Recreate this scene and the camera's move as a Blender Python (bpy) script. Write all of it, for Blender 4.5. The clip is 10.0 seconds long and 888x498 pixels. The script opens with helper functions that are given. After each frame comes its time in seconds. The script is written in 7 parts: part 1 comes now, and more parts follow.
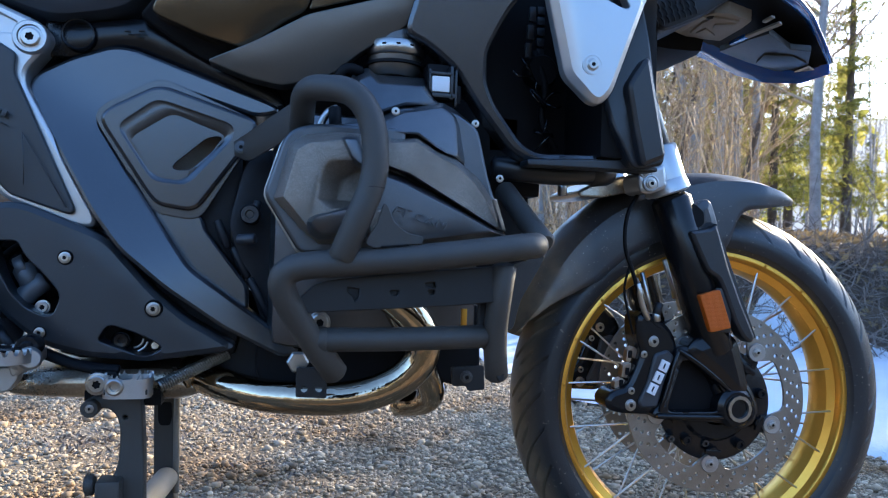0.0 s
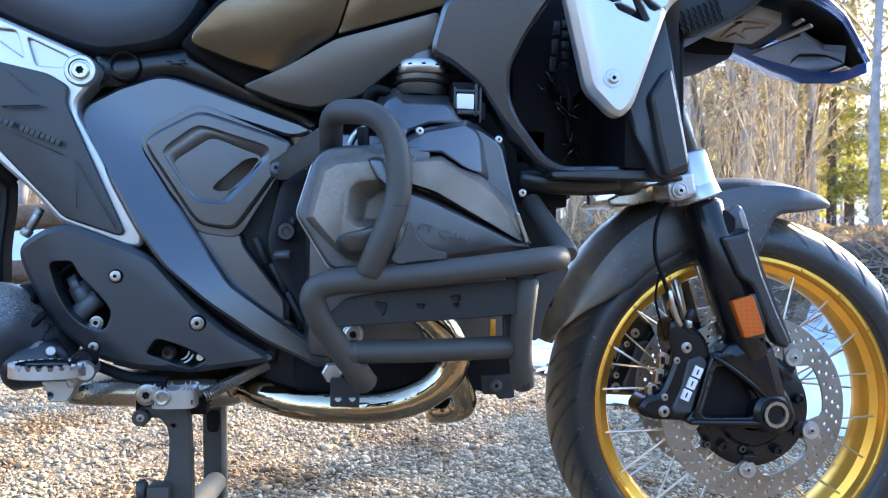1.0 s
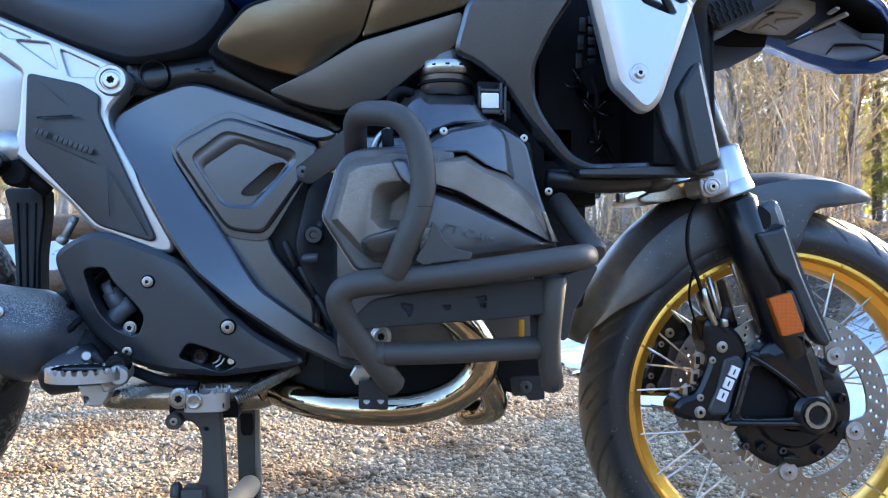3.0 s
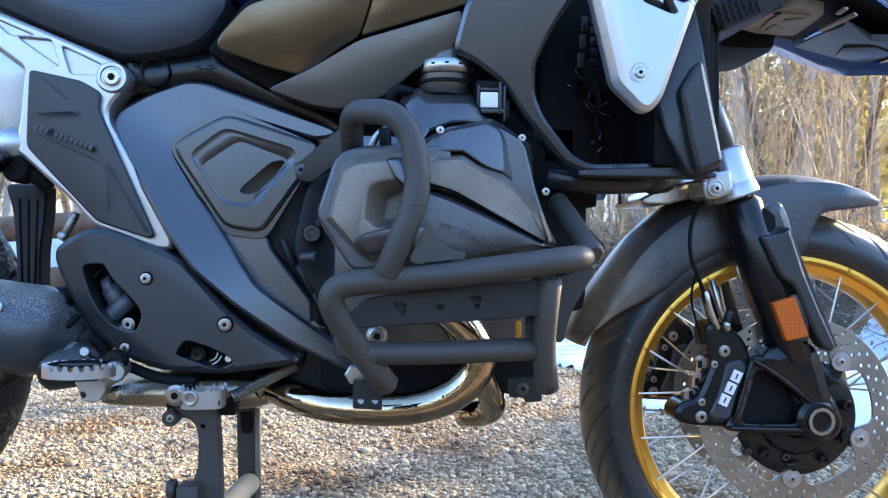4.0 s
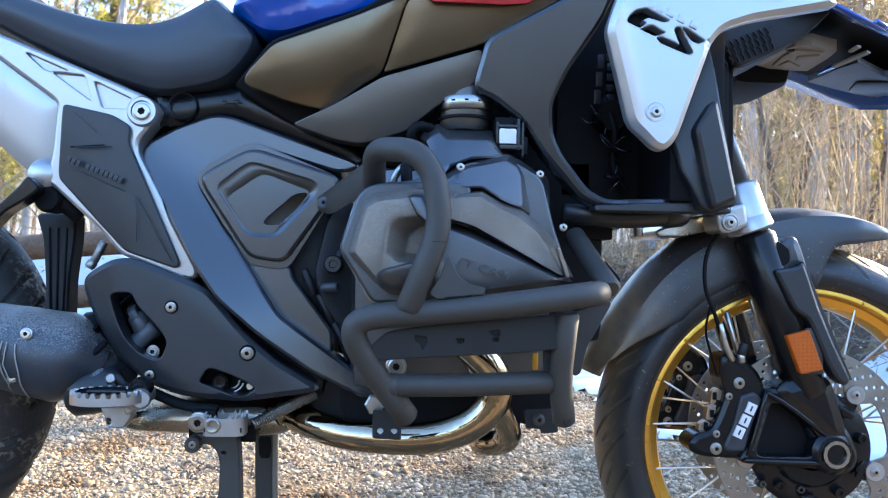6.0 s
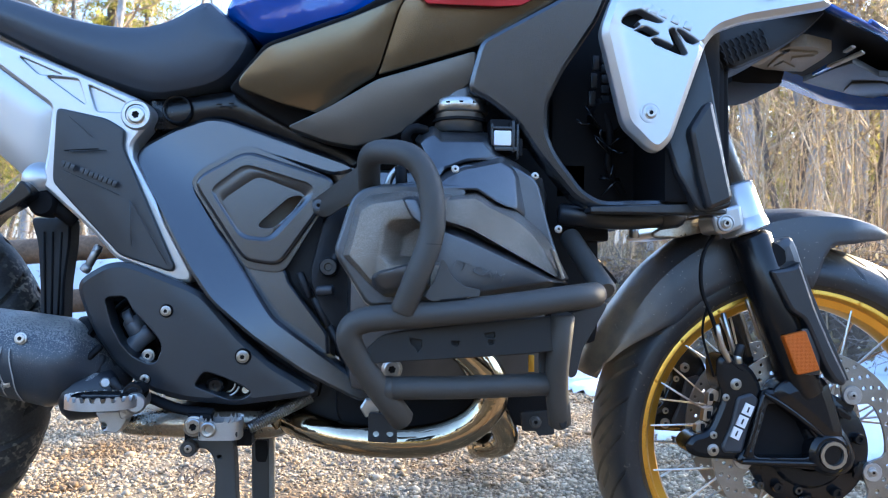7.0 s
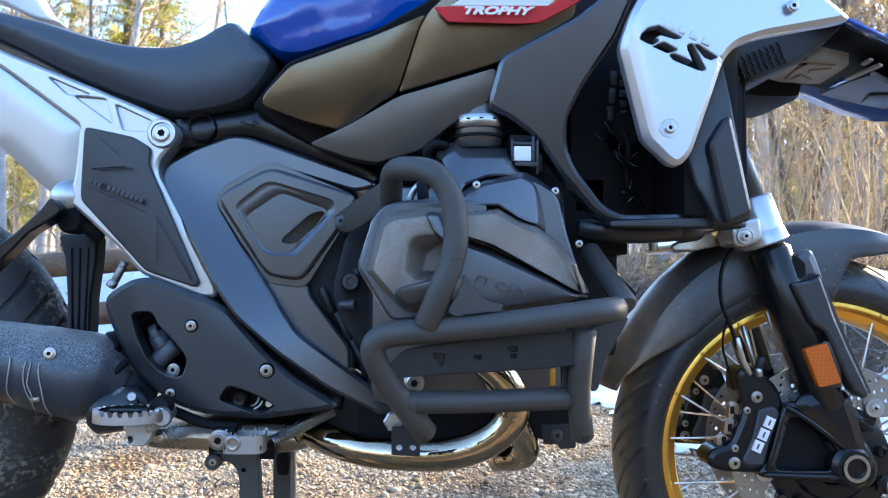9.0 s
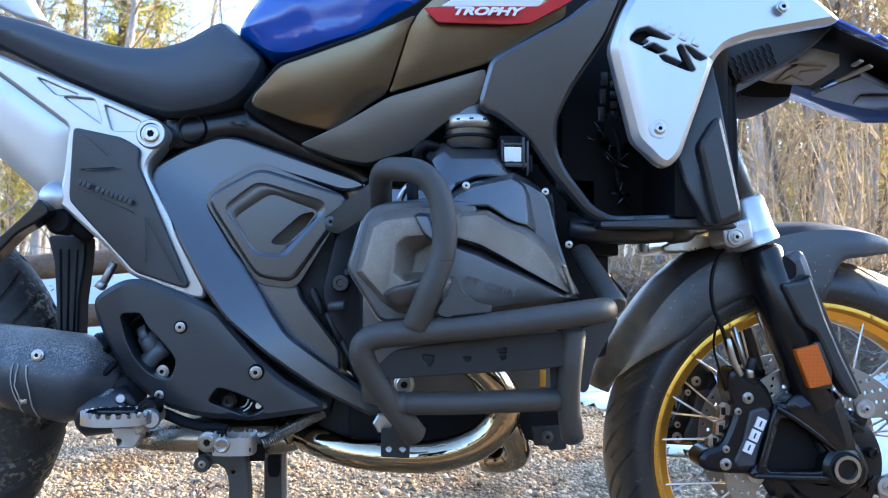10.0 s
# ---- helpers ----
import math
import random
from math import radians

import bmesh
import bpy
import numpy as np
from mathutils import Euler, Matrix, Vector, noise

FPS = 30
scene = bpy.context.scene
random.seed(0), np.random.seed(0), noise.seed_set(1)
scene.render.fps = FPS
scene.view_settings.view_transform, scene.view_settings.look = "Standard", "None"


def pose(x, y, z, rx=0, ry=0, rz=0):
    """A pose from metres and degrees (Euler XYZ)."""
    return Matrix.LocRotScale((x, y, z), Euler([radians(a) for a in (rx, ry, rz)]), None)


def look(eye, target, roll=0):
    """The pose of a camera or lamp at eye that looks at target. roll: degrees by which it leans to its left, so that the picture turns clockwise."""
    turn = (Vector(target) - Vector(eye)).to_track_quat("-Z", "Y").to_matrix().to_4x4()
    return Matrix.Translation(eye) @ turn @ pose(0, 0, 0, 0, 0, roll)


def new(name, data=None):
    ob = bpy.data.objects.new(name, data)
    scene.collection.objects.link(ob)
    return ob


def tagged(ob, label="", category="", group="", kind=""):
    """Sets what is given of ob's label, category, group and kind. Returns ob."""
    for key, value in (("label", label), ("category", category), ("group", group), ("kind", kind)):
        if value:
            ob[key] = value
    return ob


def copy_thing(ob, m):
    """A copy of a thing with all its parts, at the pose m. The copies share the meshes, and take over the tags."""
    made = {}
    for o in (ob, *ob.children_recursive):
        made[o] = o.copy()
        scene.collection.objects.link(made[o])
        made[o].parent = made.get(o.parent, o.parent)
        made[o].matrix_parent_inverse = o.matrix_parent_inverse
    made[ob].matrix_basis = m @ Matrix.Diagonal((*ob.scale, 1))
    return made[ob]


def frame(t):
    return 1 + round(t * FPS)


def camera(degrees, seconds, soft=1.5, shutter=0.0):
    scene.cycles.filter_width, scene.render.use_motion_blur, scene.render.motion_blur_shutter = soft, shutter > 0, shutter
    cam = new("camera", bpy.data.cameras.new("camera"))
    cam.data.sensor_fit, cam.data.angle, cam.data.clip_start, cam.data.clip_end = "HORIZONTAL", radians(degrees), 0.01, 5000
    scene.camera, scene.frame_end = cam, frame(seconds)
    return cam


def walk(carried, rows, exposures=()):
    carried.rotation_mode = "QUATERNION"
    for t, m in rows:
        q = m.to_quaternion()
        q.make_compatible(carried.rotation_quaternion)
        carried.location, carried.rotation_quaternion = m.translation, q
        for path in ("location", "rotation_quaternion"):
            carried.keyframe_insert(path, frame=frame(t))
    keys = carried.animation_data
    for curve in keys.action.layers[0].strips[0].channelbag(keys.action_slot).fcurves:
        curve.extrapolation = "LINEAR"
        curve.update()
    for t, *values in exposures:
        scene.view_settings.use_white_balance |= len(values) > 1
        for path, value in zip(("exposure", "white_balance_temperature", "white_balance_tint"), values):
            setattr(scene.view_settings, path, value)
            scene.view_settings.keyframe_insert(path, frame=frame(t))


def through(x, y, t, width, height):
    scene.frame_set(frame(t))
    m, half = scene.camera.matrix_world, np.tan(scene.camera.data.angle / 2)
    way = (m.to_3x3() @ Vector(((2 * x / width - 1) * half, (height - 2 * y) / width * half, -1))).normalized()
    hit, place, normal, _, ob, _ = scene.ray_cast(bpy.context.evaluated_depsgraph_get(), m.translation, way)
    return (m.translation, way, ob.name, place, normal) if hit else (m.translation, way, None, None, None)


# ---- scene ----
cam = camera(62.3, 10.0, soft=1.1)
cam.data.dof.use_dof, cam.data.dof.focus_distance, cam.data.dof.aperture_fstop = True, 1.25, 9.0   # the far wood is a little out of focus
METRES, EYE, TILT, LEAN, TURN = 0.205, 0.573, 0.0, -2.0, -12.5
ROWS = [
    (0.0, 0.0, 0.0, 0.0, 0.0, 0.0, -0.0),
    (0.5, 0.1153, -0.1085, 0.0598, 2.28, -0.01, 0.69),
    (1.0, 0.1553, -0.1413, 0.0724, 3.95, 0.16, 1.09),
    (1.5, 0.173, -0.1359, 0.0728, 5.0, 0.35, 1.21),
    (2.0, 0.1583, -0.132, 0.0581, 5.74, 0.51, 1.47),
    (2.5, 0.1662, -0.1256, 0.0568, 6.26, 0.5, 1.94),
    (2.7, 0.1869, -0.1174, 0.0552, 6.65, 0.48, 2.11),
    (3.8, 0.2905, -0.0766, 0.0473, 6.91, 0.63, 1.8),
    (4.0, 0.3216, -0.0643, 0.0449, 7.89, 0.59, 1.41),
    (4.5, 0.2455, -0.1285, 0.0393, 8.32, 1.02, 0.83),
    (5.0, 0.2675, -0.1693, 0.1274, 8.51, 1.53, 0.6),
    (5.5, 0.2806, -0.1819, 0.1365, 8.58, 1.93, 0.76),
    (5.7, 0.2845, -0.1795, 0.1366, 8.68, 2.03, 0.81),
    (6.8, 0.3058, -0.1661, 0.1371, 8.76, 2.09, 1.14),
    (7.0, 0.3097, -0.1637, 0.1372, 8.67, 2.23, 1.19),
    (7.5, 0.3008, -0.1704, 0.1206, 8.91, 2.31, 1.25),
    (8.0, 0.2806, -0.1786, 0.1229, 9.22, 2.51, 1.31),
    (8.5, 0.2753, -0.2174, 0.1496, 9.52, 2.79, 1.37),
    (9.0, 0.2615, -0.2245, 0.1621, 9.66, 3.1, 1.43),
    (9.5, 0.2897, -0.2294, 0.173, 9.57, 3.28, 1.47),
    (10.0, 0.2996, -0.2055, 0.1573, 9.36, 3.22, 1.46),
]
walk(cam, [(t, pose(-0.758, -1.202, EYE, TILT, LEAN, TURN) @ pose(METRES * x, METRES * y, METRES * z, 90 + pitch, roll, yaw)) for t, x, y, z, yaw, pitch, roll in ROWS],
     exposures=[(0.0, 1.58, 5050, 10), (0.4, 1.7, 5100, 10), (1.0, 2.4, 5350, 10), (1.5, 2.27, 5360, 10), (2.2, 2.2, 5370, 10), (4.0, 2.27, 5380, 10), (5.2, 2.3, 5380, 10), (7.0, 2.25, 5390, 10), (10.0, 2.24, 5400, 10)])

# ---- light: a low warm sun from behind the machine, blue sky ----
SUN_ELEVATION, SUN_AZIMUTH = 24.0, 60.0   # azimuth from +y towards +x
world = bpy.data.worlds.new("world")
scene.world = world
world.use_nodes = True
wn = world.node_tree.nodes
sky = wn.new("ShaderNodeTexSky")
sky.sky_type, sky.sun_disc = "NISHITA", False
sky.sun_elevation, sky.sun_rotation = radians(SUN_ELEVATION), radians(SUN_AZIMUTH)
wn["Background"].inputs["Strength"].default_value = 0.185
world.node_tree.links.new(sky.outputs["Color"], wn["Background"].inputs["Color"])
sun = new("sun", bpy.data.lights.new("sun", "SUN"))
sun.data.energy, sun.data.angle, sun.data.color = 4.7, radians(0.6), (1.0, 0.73, 0.385)
se, sa = radians(SUN_ELEVATION), radians(SUN_AZIMUTH)
sun.matrix_world = look((9 * math.sin(sa) * math.cos(se), 9 * math.cos(sa) * math.cos(se), 9 * math.sin(se)), (0, 0, 0))


# ---- materials ----
def material(name, base, rough=0.5, metal=0.0, vary=0.12, bump=0.15, grain=400.0, rough_vary=0.1, coat=0.0, base2=None, stain=6.0, random_by="", bump_distance=0.001, spec=0.5):
    """A procedural surface: broad stains and fine grain in colour, gloss and relief."""
    m = bpy.data.materials.new(name)
    m.use_nodes = True
    n, l = m.node_tree.nodes, m.node_tree.links
    b = n["Principled BSDF"]
    tc = n.new("ShaderNodeTexCoord")
    broad, fine = n.new("ShaderNodeTexNoise"), n.new("ShaderNodeTexNoise")
    broad.inputs["Scale"].default_value, broad.inputs["Detail"].default_value = stain, 6.0
    fine.inputs["Scale"].default_value, fine.inputs["Detail"].default_value = grain, 3.0
    l.new(tc.outputs["Object"], broad.inputs["Vector"])
    l.new(tc.outputs["Object"], fine.inputs["Vector"])
    dark = tuple(c * (1 - vary) for c in base)
    light = base2 or tuple(min(1.0, c * (1 + vary)) for c in base)
    mix = n.new("ShaderNodeMix")
    mix.data_type = "RGBA"
    mix.inputs["A"].default_value, mix.inputs["B"].default_value = (*dark, 1), (*light, 1)
    add = n.new("ShaderNodeMath")
    add.operation = "MULTIPLY_ADD"
    add.inputs[1].default_value = 0.35
    l.new(fine.outputs["Fac"], add.inputs[0])
    half = n.new("ShaderNodeMath")
    half.operation = "MULTIPLY"
    half.inputs[1].default_value = 0.65
    l.new(broad.outputs["Fac"], half.inputs[0])
    l.new(half.outputs[0], add.inputs[2])
    ramp = n.new("ShaderNodeMapRange")
    ramp.inputs["From Min"].default_value, ramp.inputs["From Max"].default_value = 0.3, 0.7
    l.new(add.outputs[0], ramp.inputs["Value"])
    fac = ramp.outputs["Result"]
    if random_by:
        if random_by == "island":
            src = n.new("ShaderNodeNewGeometry").outputs["Random Per Island"]
        else:
            src = n.new("ShaderNodeObjectInfo").outputs["Random"]
        mixf = n.new("ShaderNodeMath")
        mixf.operation = "MULTIPLY_ADD"
        mixf.inputs[1].default_value = 0.7
        scaled = n.new("ShaderNodeMath")
        scaled.operation = "MULTIPLY"
        scaled.inputs[1].default_value = 0.3
        l.new(fac, scaled.inputs[0])
        l.new(src, mixf.inputs[0])
        l.new(scaled.outputs[0], mixf.inputs[2])
        fac = mixf.outputs[0]
    l.new(fac, mix.inputs["Factor"])
    l.new(mix.outputs["Result"], b.inputs["Base Color"])
    rr = n.new("ShaderNodeMapRange")
    rr.inputs["To Min"].default_value, rr.inputs["To Max"].default_value = max(0.02, rough - rough_vary), min(1, rough + rough_vary)
    l.new(add.outputs[0], rr.inputs["Value"])
    l.new(rr.outputs["Result"], b.inputs["Roughness"])
    b.inputs["Metallic"].default_value = metal
    b.inputs["Specular IOR Level"].default_value = spec
    b.inputs["Coat Weight"].default_value = coat
    b.inputs["Coat Roughness"].default_value = 0.05
    if bump:
        bp = n.new("ShaderNodeBump")
        bp.inputs["Strength"].default_value, bp.inputs["Distance"].default_value = bump, bump_distance
        l.new(fine.outputs["Fac"], bp.inputs["Height"])
        l.new(bp.outputs["Normal"], b.inputs["Normal"])
    return m


SATIN = material("satin_black_paint", (0.082, 0.087, 0.096), 0.25, metal=0.85, vary=0.08, bump=0.0, grain=300, stain=9, rough_vary=0.025, spec=0.9)
PLASTIC = material("black_textured_plastic", (0.017, 0.02, 0.025), 0.36, metal=0.2, vary=0.2, bump=0.2, grain=1500, stain=11, spec=0.7)
OLIVE = material("dark_bronze_metallic", (0.152, 0.122, 0.08), 0.25, metal=0.85, vary=0.06, bump=0.0, grain=300, stain=3, rough_vary=0.02, spec=0.9)
KNEE = material("satin_charcoal_paint", (0.125, 0.118, 0.108), 0.34, metal=0.7, vary=0.06, bump=0.0, grain=300, stain=3, rough_vary=0.02, spec=0.9)
TUBE = material("powder_coated_black_steel", (0.04, 0.036, 0.031), 0.55, vary=0.2, bump=0.35, grain=1700, stain=13, spec=0.55)
CAST = material("grey_speckled_cast_cover", (0.2, 0.175, 0.145), 0.38, metal=0.8, vary=0.5, bump=0.9, grain=1600, stain=10, spec=0.8)
ENGINE = material("dark_engine_casting", (0.1, 0.105, 0.115), 0.32, metal=0.85, vary=0.25, bump=0.3, grain=1100, stain=14, spec=0.85)
DARKCAST = material("near_black_casting", (0.016, 0.017, 0.02), 0.5, metal=0.2, vary=0.4, bump=0.4, grain=900, stain=14, spec=0.4)
DUCT = material("black_smooth_plastic", (0.012, 0.0135, 0.017), 0.34, vary=0.2, bump=0.12, grain=1500, stain=9, spec=0.55)
CALIPER = material("dark_blue_black_coating", (0.03, 0.034, 0.042), 0.42, vary=0.25, bump=0.2, grain=1200, stain=12, spec=0.5)
PADSPRING = material("brown_tinted_spring_steel", (0.42, 0.33, 0.25), 0.35, metal=0.9, vary=0.25, bump=0.2, grain=700, stain=20)
# For black rubber parts, and for recesses whose deep shade is put into colour.
VOID = material("black_parts_and_deep_shade", (0.004, 0.004, 0.005), 0.6, vary=0.3, spec=0.15)
GLOSS = material("gloss_black_paint", (0.006, 0.0065, 0.008), 0.24, vary=0.2, bump=0.05, spec=0.36)
SHEET = material("black_coated_sheet_steel", (0.014, 0.014, 0.0145), 0.5, vary=0.2, bump=0.25, grain=1500, stain=11, spec=0.35)
SILVER = material("silver_painted_metal", (0.46, 0.47, 0.485), 0.32, metal=0.75, vary=0.05, bump=0.05, grain=1500, stain=5)
STEEL = material("brushed_steel", (0.5, 0.48, 0.45), 0.3, metal=1.0, vary=0.2, bump=0.25, grain=700, stain=15)
CHROME = material("heat_tinted_chrome_pipe", (0.44, 0.36, 0.25), 0.07, metal=1.0, vary=0.25, bump=0.28, grain=90, stain=9, rough_vary=0.03, bump_distance=0.0015)
DISC = material("worn_brake_steel", (0.3, 0.295, 0.285), 0.34, metal=1.0, vary=0.25, bump=0.2, grain=900, stain=20)
BRONZE = material("bronze_tinted_arm", (0.42, 0.36, 0.28), 0.3, metal=0.95, vary=0.35, bump=0.4, grain=300, stain=15)
ALLOY = material("cast_alloy", (0.42, 0.41, 0.4), 0.42, metal=0.9, vary=0.2, bump=0.3, grain=1200, stain=18)
GOLD = material("gold_anodised_rim", (0.75, 0.42, 0.06), 0.3, metal=0.85, vary=0.12, bump=0.06, grain=900, stain=6)
RUBBER = material("dusty_sun_tinted_rubber", (0.016, 0.018, 0.022), 0.36, vary=0.4, bump=0.4, grain=600, stain=9, base2=(0.023, 0.024, 0.027), spec=0.55)
def muddy():
    """Dark paint with pale dried dust lying on what faces upwards."""
    m = material("mud_splashed_dark_paint", (0.04, 0.046, 0.056), 0.38, metal=0.25, vary=0.2, bump=0.25, grain=500, stain=12, spec=0.7)
    n, l = m.node_tree.nodes, m.node_tree.links
    b = n["Principled BSDF"]
    tc, fine, geo, split = n.new("ShaderNodeTexCoord"), n.new("ShaderNodeTexNoise"), n.new("ShaderNodeNewGeometry"), n.new("ShaderNodeSeparateXYZ")
    fine.inputs["Scale"].default_value, fine.inputs["Detail"].default_value = 620.0, 3.0
    l.new(tc.outputs["Object"], fine.inputs["Vector"])
    l.new(geo.outputs["Normal"], split.inputs["Vector"])
    up, add, rg, mx = n.new("ShaderNodeMapRange"), n.new("ShaderNodeMath"), n.new("ShaderNodeMapRange"), n.new("ShaderNodeMix")
    up.inputs["From Min"].default_value, up.inputs["From Max"].default_value = -0.15, 0.9
    up.inputs["To Min"].default_value, up.inputs["To Max"].default_value = -0.22, 0.1
    add.operation = "ADD"
    rg.inputs["From Min"].default_value, rg.inputs["From Max"].default_value = 0.5, 0.56
    mx.data_type = "RGBA"
    mx.inputs["B"].default_value = (0.24, 0.23, 0.21, 1)
    l.new(split.outputs["Z"], up.inputs["Value"])
    l.new(up.outputs["Result"], add.inputs[0])
    l.new(fine.outputs["Fac"], add.inputs[1])
    l.new(add.outputs[0], rg.inputs["Value"])
    l.new(rg.outputs["Result"], mx.inputs["Factor"])
    l.new(b.inputs["Base Color"].links[0].from_socket, mx.inputs["A"])
    l.new(mx.outputs["Result"], b.inputs["Base Color"])
    return m
MUDDY = muddy()


def specked(m, scale=220.0, low=0.66, high=0.7, colour=(0.3, 0.28, 0.25)):
    """Scattered dried specks of dirt on a surface."""
    n, l = m.node_tree.nodes, m.node_tree.links
    b = n["Principled BSDF"]
    tc, ns = n.new("ShaderNodeTexCoord"), n.new("ShaderNodeTexNoise")
    ns.inputs["Scale"].default_value, ns.inputs["Detail"].default_value = scale, 1.0
    rg, mx = n.new("ShaderNodeMapRange"), n.new("ShaderNodeMix")
    rg.inputs["From Min"].default_value, rg.inputs["From Max"].default_value = low, high
    mx.data_type = "RGBA"
    mx.inputs["B"].default_value = (*colour, 1)
    l.new(tc.outputs["Object"], ns.inputs["Vector"])
    l.new(ns.outputs["Fac"], rg.inputs["Value"])
    br, bg, mu = n.new("ShaderNodeTexNoise"), n.new("ShaderNodeMapRange"), n.new("ShaderNodeMath")
    br.inputs["Scale"].default_value, br.inputs["Detail"].default_value = 11.0, 3.0
    bg.inputs["From Min"].default_value, bg.inputs["From Max"].default_value = 0.42, 0.6
    mu.operation = "MULTIPLY"
    l.new(tc.outputs["Object"], br.inputs["Vector"])
    l.new(br.outputs["Fac"], bg.inputs["Value"])
    l.new(bg.outputs["Result"], mu.inputs[0])
    l.new(rg.outputs["Result"], mu.inputs[1])
    l.new(mu.outputs[0], mx.inputs["Factor"])
    l.new(b.inputs["Base Color"].links[0].from_socket, mx.inputs["A"])
    l.new(mx.outputs["Result"], b.inputs["Base Color"])
    return m


def sun_tinted(m, axis, clean, full, colour, most=0.8):
    """Painted warm sunlight that thickens along one axis, broken up by streaks and patches."""
    n, l = m.node_tree.nodes, m.node_tree.links
    b = n["Principled BSDF"]
    tc, sp, ns, rg, ad, mx = (n.new("ShaderNode" + k) for k in ("TexCoord", "SeparateXYZ", "TexNoise", "MapRange", "Math", "Mix"))
    ab, tr = n.new("ShaderNodeMath"), n.new("ShaderNodeMath")
    ab.operation, tr.operation, ad.operation, tr.use_clamp = "ABSOLUTE", "MULTIPLY", "MULTIPLY", True
    ns.inputs["Scale"].default_value, ns.inputs["Detail"].default_value = 28.0, 8.0
    l.new(tc.outputs["Object"], sp.inputs["Vector"])
    l.new(tc.outputs["Object"], ns.inputs["Vector"])
    l.new(sp.outputs[axis], ab.inputs[0])
    rg.inputs["From Min"].default_value, rg.inputs["From Max"].default_value = clean, full
    l.new(ab.outputs[0], rg.inputs["Value"])
    l.new(rg.outputs["Result"], ad.inputs[0])
    l.new(ns.outputs["Fac"], ad.inputs[1])
    l.new(ad.outputs[0], tr.inputs[0])
    tr.inputs[1].default_value = 2.0 * most
    mx.data_type = "RGBA"
    mx.inputs["B"].default_value = (*colour, 1)
    l.new(tr.outputs[0], mx.inputs["Factor"])
    l.new(b.inputs["Base Color"].links[0].from_socket, mx.inputs["A"])
    l.new(mx.outputs["Result"], b.inputs["Base Color"])
    return m


specked(PLASTIC, 420.0, 0.75, 0.77, (0.1, 0.098, 0.09))
specked(RUBBER, 170.0, 0.69, 0.73, (0.16, 0.14, 0.11))
specked(CAST, 1500.0, 0.5, 0.6, (0.46, 0.42, 0.37))
FENDER = specked(material("dirty_sun_tinted_plastic", (0.041, 0.046, 0.055), 0.34, metal=0.1, vary=0.25, bump=0.2, grain=1500, stain=11, spec=0.65), 260.0, 0.715, 0.735)
# Sunlit brown glow on the fender's rear, put into its colour.
sun_tinted(FENDER, "X", 0.24, 0.39, (0.42, 0.3, 0.17))
# Tread: brown dust and a warm sunlit sheen in one tint.
sun_tinted(RUBBER, "Y", 0.058, 0.04, (0.13, 0.098, 0.06))
CLAY = specked(material("clay_smeared_rubber", (0.03, 0.03, 0.032), 0.6, vary=0.4, bump=0.6, grain=300, stain=9, base2=(0.06, 0.056, 0.05), spec=0.3), 130.0, 0.5, 0.62, (0.22, 0.19, 0.145))
BLUE = material("gloss_blue_paint", (0.004, 0.055, 0.33), 0.2, vary=0.12, bump=0.02, coat=0.8, grain=700, stain=4)
RED = material("red_decal", (0.5, 0.012, 0.02), 0.35, vary=0.06, bump=0.02)
WHITE = material("white_print", (0.75, 0.75, 0.76), 0.45, vary=0.05, bump=0.02)
AMBER = material("amber_reflector", (0.48, 0.1, 0.004), 0.4, vary=0.25, bump=0.0, grain=500, spec=0.25)


def cross_hatched(m, size):
    """Fine prismatic cells pressed into a lens."""
    n, l = m.node_tree.nodes, m.node_tree.links
    tc, vo, bp = n.new("ShaderNodeTexCoord"), n.new("ShaderNodeTexVoronoi"), n.new("ShaderNodeBump")
    vo.inputs["Scale"].default_value, vo.inputs["Randomness"].default_value = 1.0 / size, 0.0
    bp.inputs["Strength"].default_value, bp.inputs["Distance"].default_value = 0.6, 0.001
    l.new(tc.outputs["Object"], vo.inputs["Vector"])
    l.new(vo.outputs["Distance"], bp.inputs["Height"])
    l.new(bp.outputs["Normal"], n["Principled BSDF"].inputs["Normal"])


cross_hatched(AMBER, 0.0021)
SEAT = material("black_seat_vinyl", (0.033, 0.04, 0.053), 0.42, vary=0.12, bump=0.25, grain=1300, stain=4, spec=0.6)
BOLT = material("zinc_bolt", (0.42, 0.415, 0.4), 0.3, metal=1.0, vary=0.2, bump=0.1)
HOUSING = material("blue_grey_cast_housing", (0.085, 0.095, 0.11), 0.45, metal=0.3, vary=0.2, bump=0.3, grain=900, stain=14)
MUD = material("dried_pale_mud", (0.3, 0.285, 0.26), 0.9, vary=0.3, bump=0.5, grain=400)
STONE = material("gravel_stones", (0.19, 0.14, 0.085), 0.85, vary=0.5, bump=0.5, grain=300, stain=1.4, base2=(0.66, 0.54, 0.37), random_by="island")
DIRT = material("gravel_bed", (0.13, 0.095, 0.057), 0.95, vary=0.5, bump=0.9, grain=90, stain=1.5, base2=(0.26, 0.2, 0.125), bump_distance=0.01)
